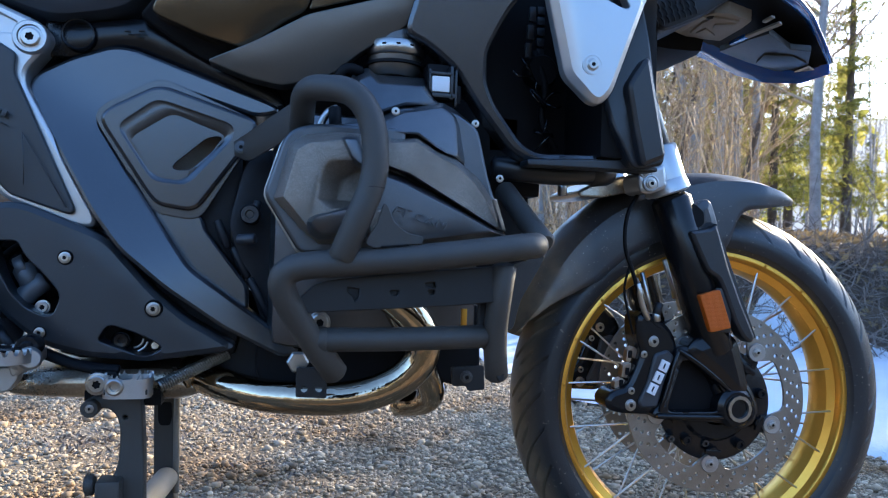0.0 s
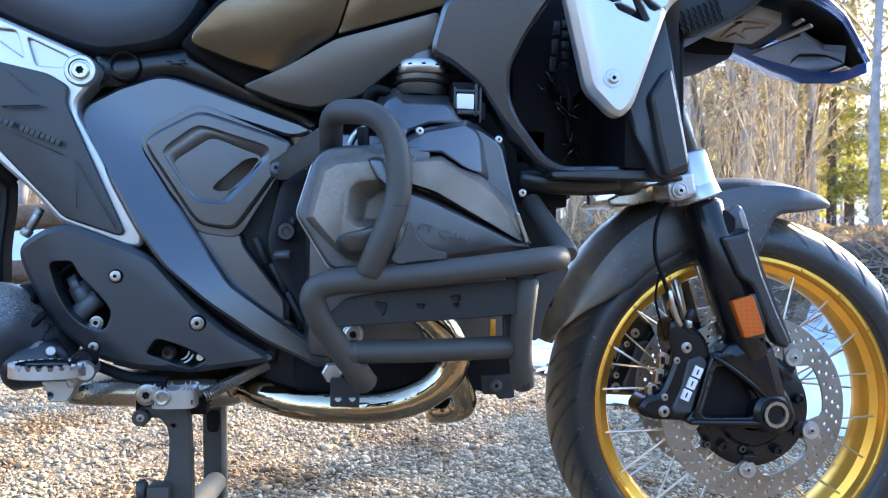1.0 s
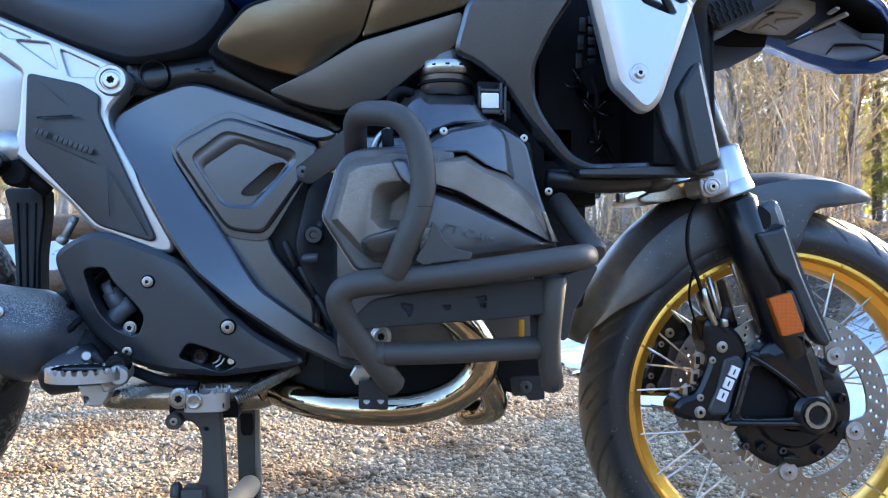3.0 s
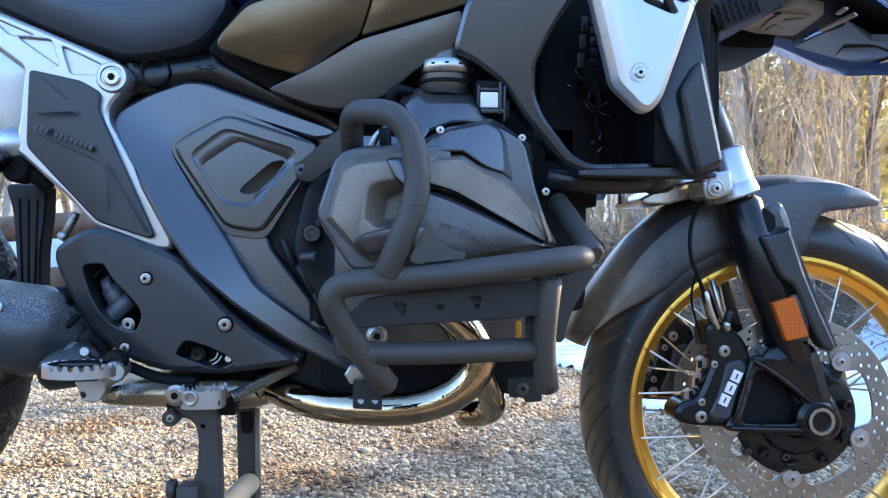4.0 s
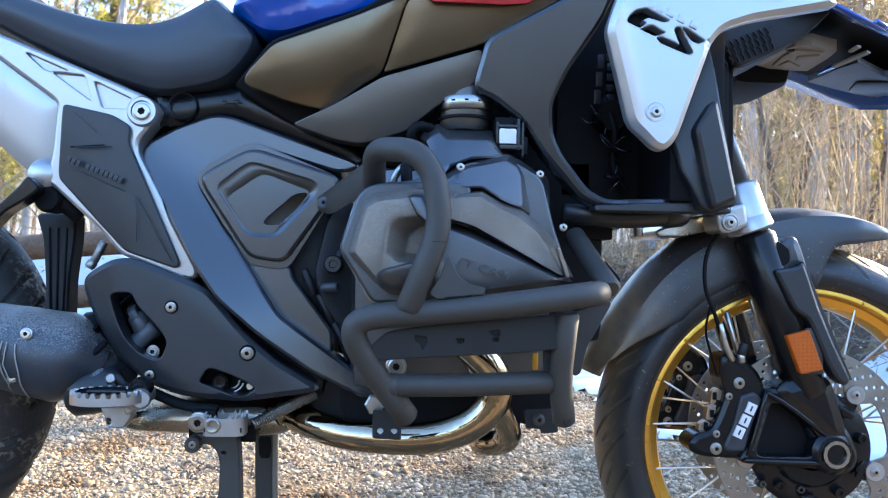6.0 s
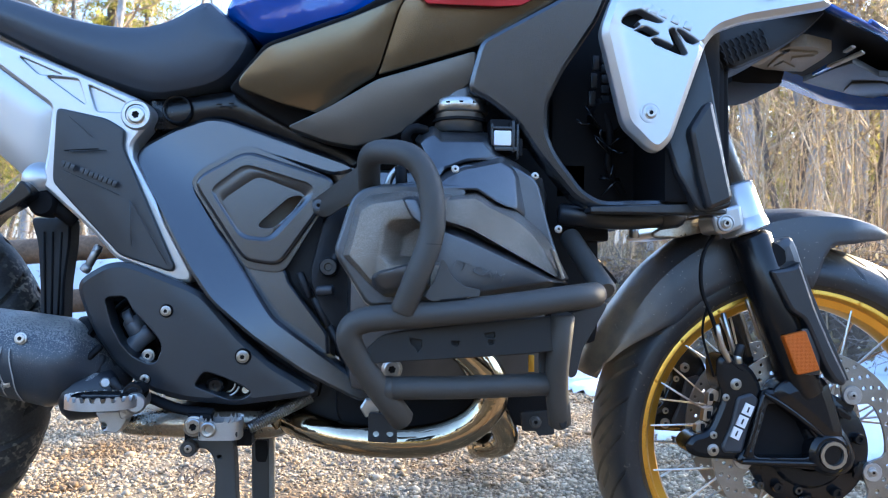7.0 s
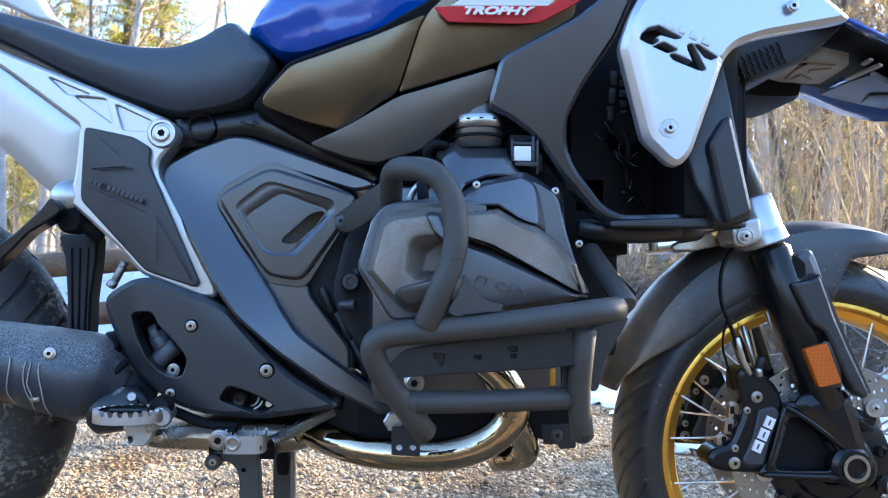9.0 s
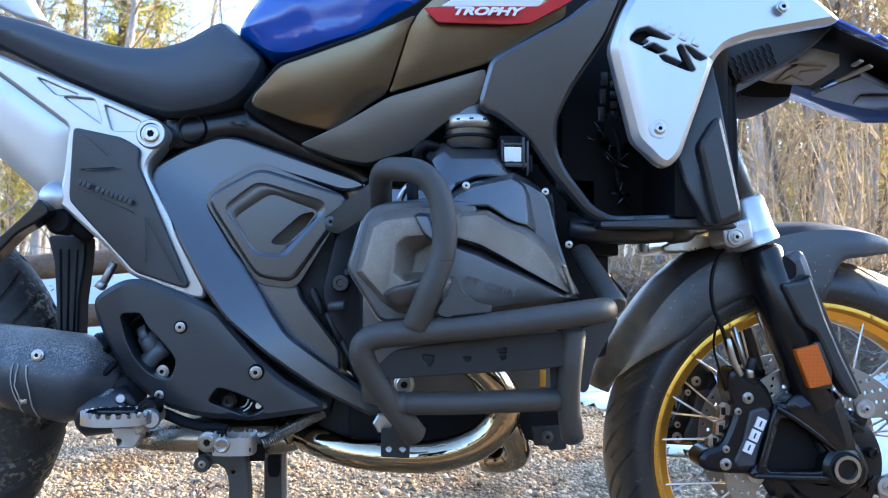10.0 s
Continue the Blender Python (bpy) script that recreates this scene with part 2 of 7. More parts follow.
for m in (STONE, DIRT):
    n, l = m.node_tree.nodes, m.node_tree.links
    tc, ns, rg, mx = (n.new("ShaderNode" + k) for k in ("TexCoord", "TexNoise", "MapRange", "Mix"))
    ns.inputs["Scale"].default_value, ns.inputs["Detail"].default_value, ns.inputs["Roughness"].default_value = 2.6, 5.0, 0.65
    rg.inputs["From Min"].default_value, rg.inputs["From Max"].default_value, rg.inputs["To Max"].default_value = 0.46, 0.62, 0.9
    mx.data_type, mx.blend_type = "RGBA", "MULTIPLY"
    mx.inputs["B"].default_value = (0.6, 0.45, 0.29, 1)   # damp brown leaf mould between the stones
    l.new(tc.outputs["Object"], ns.inputs["Vector"])
    l.new(ns.outputs["Fac"], rg.inputs["Value"])
    l.new(rg.outputs["Result"], mx.inputs["Factor"])
    l.new(n["Principled BSDF"].inputs["Base Color"].links[0].from_socket, mx.inputs["A"])
    l.new(mx.outputs["Result"], n["Principled BSDF"].inputs["Base Color"])
# Dark brown for the added ground out of view, which dims reflections.
DARK_GROUND = material("unseen_dark_ground", (0.03, 0.026, 0.014), 0.95, vary=0.5, bump=1.0, grain=60, stain=2.0, base2=(0.075, 0.062, 0.033), bump_distance=0.02)
EARTH = material("brown_earth", (0.05, 0.036, 0.025), 0.95, vary=0.5, bump=1.0, grain=40, stain=2.5, base2=(0.13, 0.095, 0.065), bump_distance=0.02)
STONE_DUST = material("dusty_grey_metal", (0.22, 0.2, 0.17), 0.75, metal=0.2, vary=0.3, bump=0.4, grain=500)
# Old snow, its base dimmed and blued to hold the trees' shade.
SNOW = material("shade_toned_snow", (0.6, 0.64, 0.7), 0.6, vary=0.08, bump=0.5, grain=120, stain=5, bump_distance=0.004)
BARK = material("grey_birch_bark", (0.36, 0.34, 0.32), 0.85, vary=0.45, bump=0.8, grain=60, stain=7, bump_distance=0.01)
DARKBARK = material("dark_spruce_bark", (0.12, 0.095, 0.075), 0.9, vary=0.4, bump=0.8, grain=60, stain=7, bump_distance=0.01)
TWIG = material("dry_twigs", (0.33, 0.22, 0.12), 0.8, vary=0.4, bump=0.2, random_by="island", base2=(0.66, 0.5, 0.32))


def leafy(name, base, base2, through=0.5):
    """Thin leaves: part of the light passes through them."""
    m = material(name, base, 0.7, vary=0.3, bump=0.0, random_by="island", base2=base2)
    n, l = m.node_tree.nodes, m.node_tree.links
    b, out = n["Principled BSDF"], n["Material Output"]
    tr, mx = n.new("ShaderNodeBsdfTranslucent"), n.new("ShaderNodeMixShader")
    l.new(b.inputs["Base Color"].links[0].from_socket, tr.inputs["Color"])
    mx.inputs[0].default_value = through
    l.new(b.outputs[0], mx.inputs[1])
    l.new(tr.outputs[0], mx.inputs[2])
    l.new(mx.outputs[0], out.inputs["Surface"])
    return m


NEEDLE = leafy("spruce_needles", (0.16, 0.19, 0.035), (0.48, 0.43, 0.1), 0.72)
LEAF = leafy("pale_buds", (0.36, 0.29, 0.09), (0.62, 0.5, 0.24), 0.65)
GRASS = leafy("dry_yellow_grass", (0.22, 0.16, 0.08), (0.42, 0.32, 0.17), 0.3)
ROOT = material("dead_roots", (0.13, 0.1, 0.08), 0.9, vary=0.4, bump=0.3, random_by="island", base2=(0.3, 0.25, 0.21))
TIMBER = material("weathered_brown_timber", (0.1, 0.062, 0.036), 0.85, vary=0.5, bump=0.8, grain=70, stain=9, base2=(0.2, 0.13, 0.08), bump_distance=0.006)
# Pale grey base carries the distance haze over the forest.
HILL = material("haze_grey_forest_hill", (0.3, 0.31, 0.3), 0.9, vary=0.15, bump=0.0, stain=0.02, grain=0.3)


# ---- mesh helpers ----
from mathutils import geometry

def mesh_of(name, verts, faces, mat, smooth=40):
    me = bpy.data.meshes.new(name)
    me.from_pydata([tuple(v) for v in verts], [], faces)
    me.materials.append(mat)
    me.update()
    if smooth:
        me.shade_smooth()
        me.set_sharp_from_angle(angle=radians(smooth))
    return me


def child(name, me, parent=None, label=""):
    ob = new(name, me)
    if parent:
        ob.parent = parent
    return tagged(ob, label)


def rounded(pts, r, steps=4):
    """A closed outline with its corners rounded to about r."""
    out, k = [], len(pts)
    for i in range(k):
        p, a, b = (Vector(pts[j % k]) for j in (i, i - 1, i + 1))
        ra, rb = min(r, (a - p).length * 0.45), min(r, (b - p).length * 0.45)
        s, e = p + (a - p).normalized() * ra, p + (b - p).normalized() * rb
        for j in range(steps + 1):
            t = j / steps
            out.append((1 - t) ** 2 * s + 2 * t * (1 - t) * p + t * t * e)
    return out


def resample(loop, g):
    out = []
    for i, p in enumerate(loop):
        q = loop[(i + 1) % len(loop)]
        n = max(1, int((q - p).length / g))
        out += [p.lerp(q, j / n) for j in range(n)]
    clean = [out[0]]
    for p in out[1:]:
        if (p - clean[-1]).length > 0.0004:
            clean.append(p)
    if (clean[0] - clean[-1]).length < 0.0004:
        clean.pop()
    return clean


def inside(poly, x, y):
    """Which of the points x, y lie within the closed outline."""
    hit = np.zeros(x.shape, bool)
    k = len(poly)
    for i in range(k):
        (ax, ay), (bx, by) = poly[i], poly[(i + 1) % k]
        if ay != by:
            cross = ((ay > y) != (by > y)) & (x < (bx - ax) * (y - ay) / (by - ay) + ax)
            hit ^= cross
    return hit


def edge_distance(loops, x, y):
    d = np.full(x.shape, 9.0)
    for poly in loops:
        a = np.array(poly)
        b = np.roll(a, -1, 0)
        for (ax, ay), (bx, by) in zip(a, b):
            vx, vy = bx - ax, by - ay
            t = np.clip(((x - ax) * vx + (y - ay) * vy) / (vx * vx + vy * vy + 1e-12), 0, 1)
            d = np.minimum(d, np.hypot(x - ax - t * vx, y - ay - t * vy))
    return d


def shell(name, pts, y0, mat, parent=None, label="", corner=0.012, edge=0.004, bulge=0.0, spread=0.04, tilt=(0, 0), thick=0.01, holes=(), hole_corner=0.004, grid=0.012, folds=(), lumps=(), soft=0.004):
    """A formed panel in the plane of x and z whose visible face looks to -y: rounded edges, a pillow-like bulge, folds (point, direction, slope; rounded over soft) and lumps (x, z, radius, height)."""
    crisp = bulge > 0 and spread <= 0.02
    outer = resample(rounded([Vector(p) for p in pts], max(corner, spread * 1.4) if crisp else corner, 6), grid * 0.7)
    inner = [resample(rounded([Vector(p) for p in h], hole_corner, 3), grid) for h in holes]
    loops = [outer] + inner
    raw = [[tuple(p) for p in lp] for lp in loops]
    xs, zs = [p[0] for p in raw[0]], [p[1] for p in raw[0]]
    cand = []
    want = []
    for lp in loops:
        rings = (edge * 0.35, edge, spread) if crisp and lp is outer else (edge * 0.35, edge)
        for i, p in enumerate(lp):
            d = (lp[(i + 1) % len(lp)] - lp[i - 1])
            if d.length > 1e-6:
                nrm = Vector((-d.y, d.x)).normalized()
                for s in (1, -1):
                    cand += [tuple(p + nrm * s * e) for e in rings]
                    want += rings
    gx, gz = np.meshgrid(np.arange(min(xs), max(xs), grid), np.arange(min(zs), max(zs), grid * 0.866))
    gx = gx + (np.arange(gx.shape[0]) % 2)[:, None] * grid / 2
    ring = np.array(cand)
    rd = edge_distance(raw, ring[:, 0], ring[:, 1])
    want = np.array(want)
    ring = ring[np.abs(rd - want) < want * 0.12 + 1e-5]
    grd = np.stack([gx.ravel(), gz.ravel()], 1)
    gd = edge_distance(raw, grd[:, 0], grd[:, 1])
    grd = grd[(gd > edge + grid * 0.45) & ((np.abs(gd - spread) > grid * 0.4) | (not crisp))]
    extra = np.concatenate([ring, grd])
    ok = inside(raw[0], extra[:, 0], extra[:, 1])
    for h in raw[1:]:
        ok &= ~inside(h, extra[:, 0], extra[:, 1])
    extra = extra[ok]
    verts, edges = [], []
    for lp in raw:
        s = len(verts)
        verts += [Vector(p) for p in lp]
        edges += [(s + i, s + (i + 1) % len(lp)) for i in range(len(lp))]
    verts += [Vector(p) for p in extra]
    vs, _, fs, _, _, _ = geometry.delaunay_2d_cdt(verts, edges, [], 0, 1e-5)
    v = np.array([tuple(p) for p in vs])
    cen = np.array([v[list(f)].mean(0) for f in fs])
    keep = inside(raw[0], cen[:, 0], cen[:, 1])
    for h in raw[1:]:
        keep &= ~inside(h, cen[:, 0], cen[:, 1])
    tri = [list(f) for f, k in zip(fs, keep) if k]
    x, z = v[:, 0], v[:, 1]
    d = edge_distance(raw, x, z)
    mx, mz = (min(xs) + max(xs)) / 2, (min(zs) + max(zs)) / 2
    base = y0 + tilt[0] * (x - mx) + tilt[1] * (z - mz)
    s = np.clip((edge_distance(raw[:1], x, z) if inner else d) / spread, 0, 1)
    y = base - bulge * (s if crisp else 1 - (1 - s) ** 2)
    e = np.clip(edge - d, 0, edge)
    y = y + edge - np.sqrt(np.maximum(edge * edge - e * e, 0))
    for (fx, fz), (ux, uz), slope in folds:
        side = (x - fx) * uz - (z - fz) * ux
        y = y + slope * (np.sqrt(side * side + soft * soft) + side) / 2
    for lx, lz, lr, lh in lumps:
        q = np.clip(1 - ((x - lx) ** 2 + (z - lz) ** 2) / (lr * lr), 0, 1)
        y = y - lh * q * q * (3 - 2 * q)
    n = len(v)
    allv = [(x[i], y[i], z[i]) for i in range(n)] + [(x[i], max(y[i], base[i]) + thick, z[i]) for i in range(n)]
    count, faces = {}, []
    for f in tri:
        a, b, c = (v[i] for i in f)
        if (b[0] - a[0]) * (c[1] - a[1]) - (b[1] - a[1]) * (c[0] - a[0]) < 0:
            f.reverse()
        faces.append(f)
        faces.append([n + i for i in reversed(f)])
        for i in range(3):
            count[(f[i], f[(i + 1) % 3])] = 1
    for a, b in list(count):
        if (b, a) not in count:
            faces.append([b, a, n + a, n + b])
    used = sorted({i for f in faces for i in f})
    back = {o: k for k, o in enumerate(used)}
    me = mesh_of(name, [allv[i] for i in used], [[back[i] for i in f] for f in faces], mat, 11 if edge < 0.005 else 24)
    return child(name, me, parent, label)


def smooth_path(pts, bend=0.03, steps=6):
    """An open path in space with its corners rounded."""
    p = [Vector(q) for q in pts]
    out = [p[0]]
    for i in range(1, len(p) - 1):
        a, b = p[i - 1] - p[i], p[i + 1] - p[i]
        r1, r2 = min(bend, a.length * 0.49), min(bend, b.length * 0.49)
        s, e = p[i] + a.normalized() * r1, p[i] + b.normalized() * r2
        out += [(1 - t) ** 2 * s + 2 * t * (1 - t) * p[i] + t * t * e for t in (j / steps for j in range(steps + 1))]
    out.append(p[-1])
    return out


def tube_data(path, radius, sides=18, squash=1.0, cap=0.25):
    """Verts and faces of a round bar along a path; radius may be a list."""
    p = [Vector(q) for q in path]
    k = len(p)
    rad = list(radius) if isinstance(radius, (list, tuple)) else [radius] * k
    t0 = (p[1] - p[0]).normalized()
    u = t0.orthogonal().normalized()
    verts, faces = [], []
    rings = []
    for i in range(k):
        t = (p[min(i + 1, k - 1)] - p[max(i - 1, 0)]).normalized()
        u = (u - t * u.dot(t)).normalized()
        w = t.cross(u)
        rings.append((p[i], u.copy(), w, rad[i], t))
    c = cap
    first, last = rings[0], rings[-1]
    stack = [(first[0], first[1], first[2], first[3] * (1 - c), first[4])] if c else []
    if c:
        rings[0] = (first[0] + first[4] * first[3] * c, *first[1:])
        rings[-1] = (last[0] - last[4] * last[3] * c, *last[1:])
    stack += rings
    if c:
        stack.append((last[0], last[1], last[2], last[3] * (1 - c), last[4]))
    for o, a, b, r, _ in stack:
        for j in range(sides):
            an = 2 * math.pi * j / sides
            verts.append(o + a * math.cos(an) * r + b * math.sin(an) * r * squash)
    for i in range(len(stack) - 1):
        for j in range(sides):
            a, b = i * sides + j, i * sides + (j + 1) % sides
            faces.append([a, b, b + sides, a + sides])
    faces.append(list(range(sides - 1, -1, -1)))
    e = (len(stack) - 1) * sides
    faces.append([e + j for j in range(sides)])
    return verts, faces


def tube(name, pts, radius, mat, parent=None, label="", bend=0.03, sides=18, steps=6, squash=1.0, cap=0.25):
    v, f = tube_data(smooth_path(pts, bend, steps), radius, sides, squash, cap)
    return child(name, mesh_of(name, v, f, mat, 45), parent, label)


def lathe_data(profile, centre=(0, 0, 0), segs=96, start=0.0, sweep=360.0, closed=False):
    """A profile of (radius, y) turned round an axis along y."""
    cx, cy, cz = centre
    full = abs(sweep - 360) < 1e-6
    cols = segs if full else segs + 1
    verts, faces = [], []
    k = len(profile)
    for i in range(cols):
        a = radians(start + sweep * i / segs)
        for r, y in profile:
            verts.append((cx + r * math.cos(a), cy + y, cz + r * math.sin(a)))
    for i in range(segs):
        n = (i + 1) % cols
        for j in range(k if closed else k - 1):
            j2 = (j + 1) % k
            faces.append([i * k + j, i * k + j2, n * k + j2, n * k + j])
    return verts, faces


def lathe(name, profile, mat, parent=None, label="", centre=(0, 0, 0), segs=96, start=0.0, sweep=360.0, closed=False, smooth=35):
    v, f = lathe_data(profile, centre, segs, start, sweep, closed)
    return child(name, mesh_of(name, v, f, mat, smooth), parent, label)


def block_data(lo, hi, bevel=0.004, turn=None):
    """A box with bevelled edges between two corners; turn: a matrix about its middle."""
    bm = bmesh.new()
    bmesh.ops.create_cube(bm, size=1)
    size = [b - a for a, b in zip(lo, hi)]
    mid = Vector([(a + b) / 2 for a, b in zip(lo, hi)])
    for v in bm.verts:
        v.co = Vector([c * s for c, s in zip(v.co, size)])
    bmesh.ops.bevel(bm, geom=bm.edges[:], offset=min(bevel, min(size) * 0.45), segments=2, affect="EDGES", profile=0.6)
    bm.verts.ensure_lookup_table()
    vs = [mid + ((turn @ v.co) if turn else v.co) for v in bm.verts]
    fs = [[v.index for v in f.verts] for f in bm.faces]
    bm.free()
    return vs, fs


def block(name, lo, hi, mat, parent=None, label="", bevel=0.004, turn=None):
    return child(name, mesh_of(name, *block_data(lo, hi, bevel, turn), mat, 40), parent, label)


def disc_data(p, r, depth, sides=24, axis=(0, -1, 0), chamfer=0.2):
    p, axis = Vector(p), Vector(axis).normalized()
    return tube_data([p, p + axis * depth], r, sides, 1.0, min(0.6, chamfer))


def bolt(p, r, parent, mat=None, axis=(0, -1, 0), label="", name="bolt"):
    """A flanged socket-head screw: washer, head, and a hollow for the key. p: where it meets the surface."""
    p, axis = Vector(p), Vector(axis).normalized()
    u = axis.orthogonal().normalized()
    w = axis.cross(u)
    rings = [(1.0, 0.0), (1.0, 0.14), (0.94, 0.2), (0.8, 0.22), (0.77, 0.38), (0.66, 0.46), (0.36, 0.46), (0.31, 0.28), (0.0, 0.26)]
    verts, faces, s = [], [], 18
    for rr, h in rings:
        for j in range(s):
            a = 2 * math.pi * j / s
            k = rr * (1.0 - (0.2 if rr < 0.5 and j % 3 == 0 else 0.0))
            verts.append(p + (u * math.cos(a) + w * math.sin(a)) * r * k + axis * r * h)
    for i in range(len(rings) - 1):
        for j in range(s):
            a, b = i * s + j, i * s + (j + 1) % s
            faces.append([a, b, b + s, a + s])
    me = mesh_of(name, verts, faces, mat or BOLT, 30)
    # Faces of the key hollow are near black, its shade put into colour.
    me.materials.append(VOID)
    me.polygons.foreach_set("material_index", [0 if i < (len(rings) - 3) * s else 1 for i in range(len(faces))])
    return child(name, me, parent, label)


def slab(name, pts, thick, mat, parent=None, label="", bevel=0.002):
    """A flat plate through points in space, its back thick metres behind along y."""
    bm = bmesh.new()
    front = [bm.verts.new(p) for p in pts]
    back = [bm.verts.new(Vector(p) + Vector((0, thick, 0))) for p in pts]
    k = len(pts)
    bm.faces.new(front)
    bm.faces.new(back[::-1])
    for i in range(k):
        bm.faces.new([front[(i + 1) % k], front[i], back[i], back[(i + 1) % k]])
    bmesh.ops.recalc_face_normals(bm, faces=bm.faces[:])
    if bevel:
        bmesh.ops.bevel(bm, geom=bm.edges[:], offset=bevel, segments=2, affect="EDGES", profile=0.6, clamp_overlap=True)
    me = bpy.data.meshes.new(name)
    bm.to_mesh(me)
    bm.free()
    me.materials.append(mat)
    me.shade_smooth()
    me.set_sharp_from_angle(angle=radians(35))
    return child(name, me, parent, label)


def facets(name, loops, mat, parent=None, label="", bevel=0.0035, smooth=35):
    """A solid of crisp flat facets: closed loops of equal length, from the back to the front, joined by quads and capped in front."""
    bm = bmesh.new()
    rows = [[bm.verts.new(p) for p in lp] for lp in loops]
    k = len(loops[0])
    for a, b in zip(rows, rows[1:]):
        for i in range(k):
            bm.faces.new([a[i], a[(i + 1) % k], b[(i + 1) % k], b[i]])
    bm.faces.new(rows[-1])
    bm.faces.new(rows[0][::-1])
    bmesh.ops.recalc_face_normals(bm, faces=bm.faces[:])
    bmesh.ops.bevel(bm, geom=bm.edges[:], offset=bevel, segments=2, affect="EDGES", profile=0.6, clamp_overlap=True)
    me = bpy.data.meshes.new(name)
    bm.to_mesh(me)
    bm.free()
    me.materials.append(mat)
    me.shade_smooth()
    me.set_sharp_from_angle(angle=radians(smooth))
    return child(name, me, parent, label)



def faceted(name, pts, faces, mat, parent=None, label="", bevel=0.003, smooth=35):
    """A solid with crisp edges from corner points and the faces between them."""
    bm = bmesh.new()
    vs = [bm.verts.new(p) for p in pts]
    for f in faces:
        bm.faces.new([vs[i] for i in f])
    bmesh.ops.recalc_face_normals(bm, faces=bm.faces[:])
    bmesh.ops.bevel(bm, geom=bm.edges[:], offset=bevel, segments=2, affect="EDGES", profile=0.6, clamp_overlap=True)
    me = bpy.data.meshes.new(name)
    bm.to_mesh(me)
    bm.free()
    me.materials.append(mat)
    me.shade_smooth()
    me.set_sharp_from_angle(angle=radians(smooth))
    return child(name, me, parent, label)


def dish(name, loops, mat, parent=None, label="", r=0.01, steps=5):
    """Rounded outlines in space (x, y, z), joined one to the next by a smooth wall."""
    rows = []
    for lp in loops:
        flat = rounded([Vector(p) for p in lp], r, steps)
        rows.append(flat)
    k = len(rows[0])
    verts = [p for row in rows for p in row]
    faces = [[i * k + j, i * k + (j + 1) % k, (i + 1) * k + (j + 1) % k, (i + 1) * k + j] for i in range(len(rows) - 1) for j in range(k)]
    return child(name, mesh_of(name, verts, faces, mat, 50), parent, label)


# ---- the motorcycle: an Empty under the front wheel parents all parts ----
bike = tagged(new("motorcycle"), "black and silver touring motorcycle with gold rims on its centre stand", "motorcycle")
WX, WZ = -0.011, 0.326   # front axle
STEER = 7.0   # the wheel is turned a little to its right


# front wheel
def tyre_mesh(name, outer, half, bead, mat, pitch=34, segs=1260, slant=1.25, cut=0.085, rows=((0.1, 0.8), (0.3, 0.96), (0.06, 0.55))):
    prof = [(bead, -half * 0.74), (bead + 0.009, -half * 0.92), (bead + 0.019, -half * 0.985)]
    n = 46
    for i in range(n + 1):
        u = -1 + 2 * i / n
        a = u * 1.16
        y = half * 0.985 * math.sin(a) / math.sin(1.16)
        drop = (1 - math.cos(a)) / (1 - math.cos(1.16))
        prof.append((outer - drop * (outer - bead) * 0.6, y))
    prof += [(r, -y) for r, y in reversed(prof[:3])]
    k = len(prof)
    verts, faces = [], []
    for i in range(segs):
        an = 2 * math.pi * i / segs
        for j, (r, y) in enumerate(prof):
            u = abs(y) / half
            at = an - slant * min(1.0, u) ** 1.3 * 2 * math.pi / pitch
            if 3 < j < k - 4 and u < 0.97:
                turn = an / (2 * math.pi) * pitch + (0.5 if y > 0 else 0.0)
                row, ph = int(turn) % len(rows), turn % 1.0
                lo, hi = rows[row]
                side = min(1.0, max(0.0, 1.6 - abs(ph - 0.5) / cut)) * min(1.0, max(0.0, (u - lo) / 0.04)) * min(1.0, max(0.0, (hi - u) / 0.04))
                r -= 0.008 * side
            verts.append((r * math.cos(at), y, r * math.sin(at)))
    for i in range(segs):
        m = (i + 1) % segs
        for j in range(k - 1):
            faces.append([i * k + j, i * k + j + 1, m * k + j + 1, m * k + j])
    return mesh_of(name, verts, faces, mat, 28)


wheel = child("front_wheel", mesh_of("rim", *lathe_data([(0.2632, -0.047), (0.2601, -0.0495), (0.2534, -0.0495), (0.2498, -0.046), (0.2482, -0.034), (0.2359, -0.028), (0.2312, -0.012), (0.2302, 0.0),
              (0.2312, 0.012), (0.2359, 0.028), (0.2482, 0.034), (0.2498, 0.046), (0.2534, 0.0495), (0.2601, 0.0495), (0.2632, 0.047), (0.2575, 0.03), (0.2431, 0.0), (0.2575, -0.03)], segs=128, closed=True), GOLD, 40), bike, "gold anodised cross-spoked rim")
wheel.location, wheel.rotation_euler = (WX - 0.006, 0, WZ), (0, 0, radians(-STEER))
child("tyre", tyre_mesh("tyre", 0.338, 0.064, 0.259, RUBBER, pitch=60, segs=1440, slant=3.0, cut=0.085, rows=((0.12, 0.93), (0.45, 0.7), (0.2, 0.95), (0.5, 0.8))), wheel, "dusty black tyre with slanted tread grooves, tread tinted as if sunlit")
lathe("hub", [(0.02, -0.062), (0.05, -0.062), (0.056, -0.05), (0.05, -0.036), (0.036, -0.02), (0.036, 0.02), (0.05, 0.036), (0.056, 0.05), (0.05, 0.062), (0.02, 0.062)], SATIN, wheel, "black hub", segs=40)
spoke_v, spoke_f = tube_data([(0.05, 0, 0), (0.234, 0, 0)], 0.0019, 6)
spoke_me = mesh_of("spoke", spoke_v, spoke_f, STEEL)
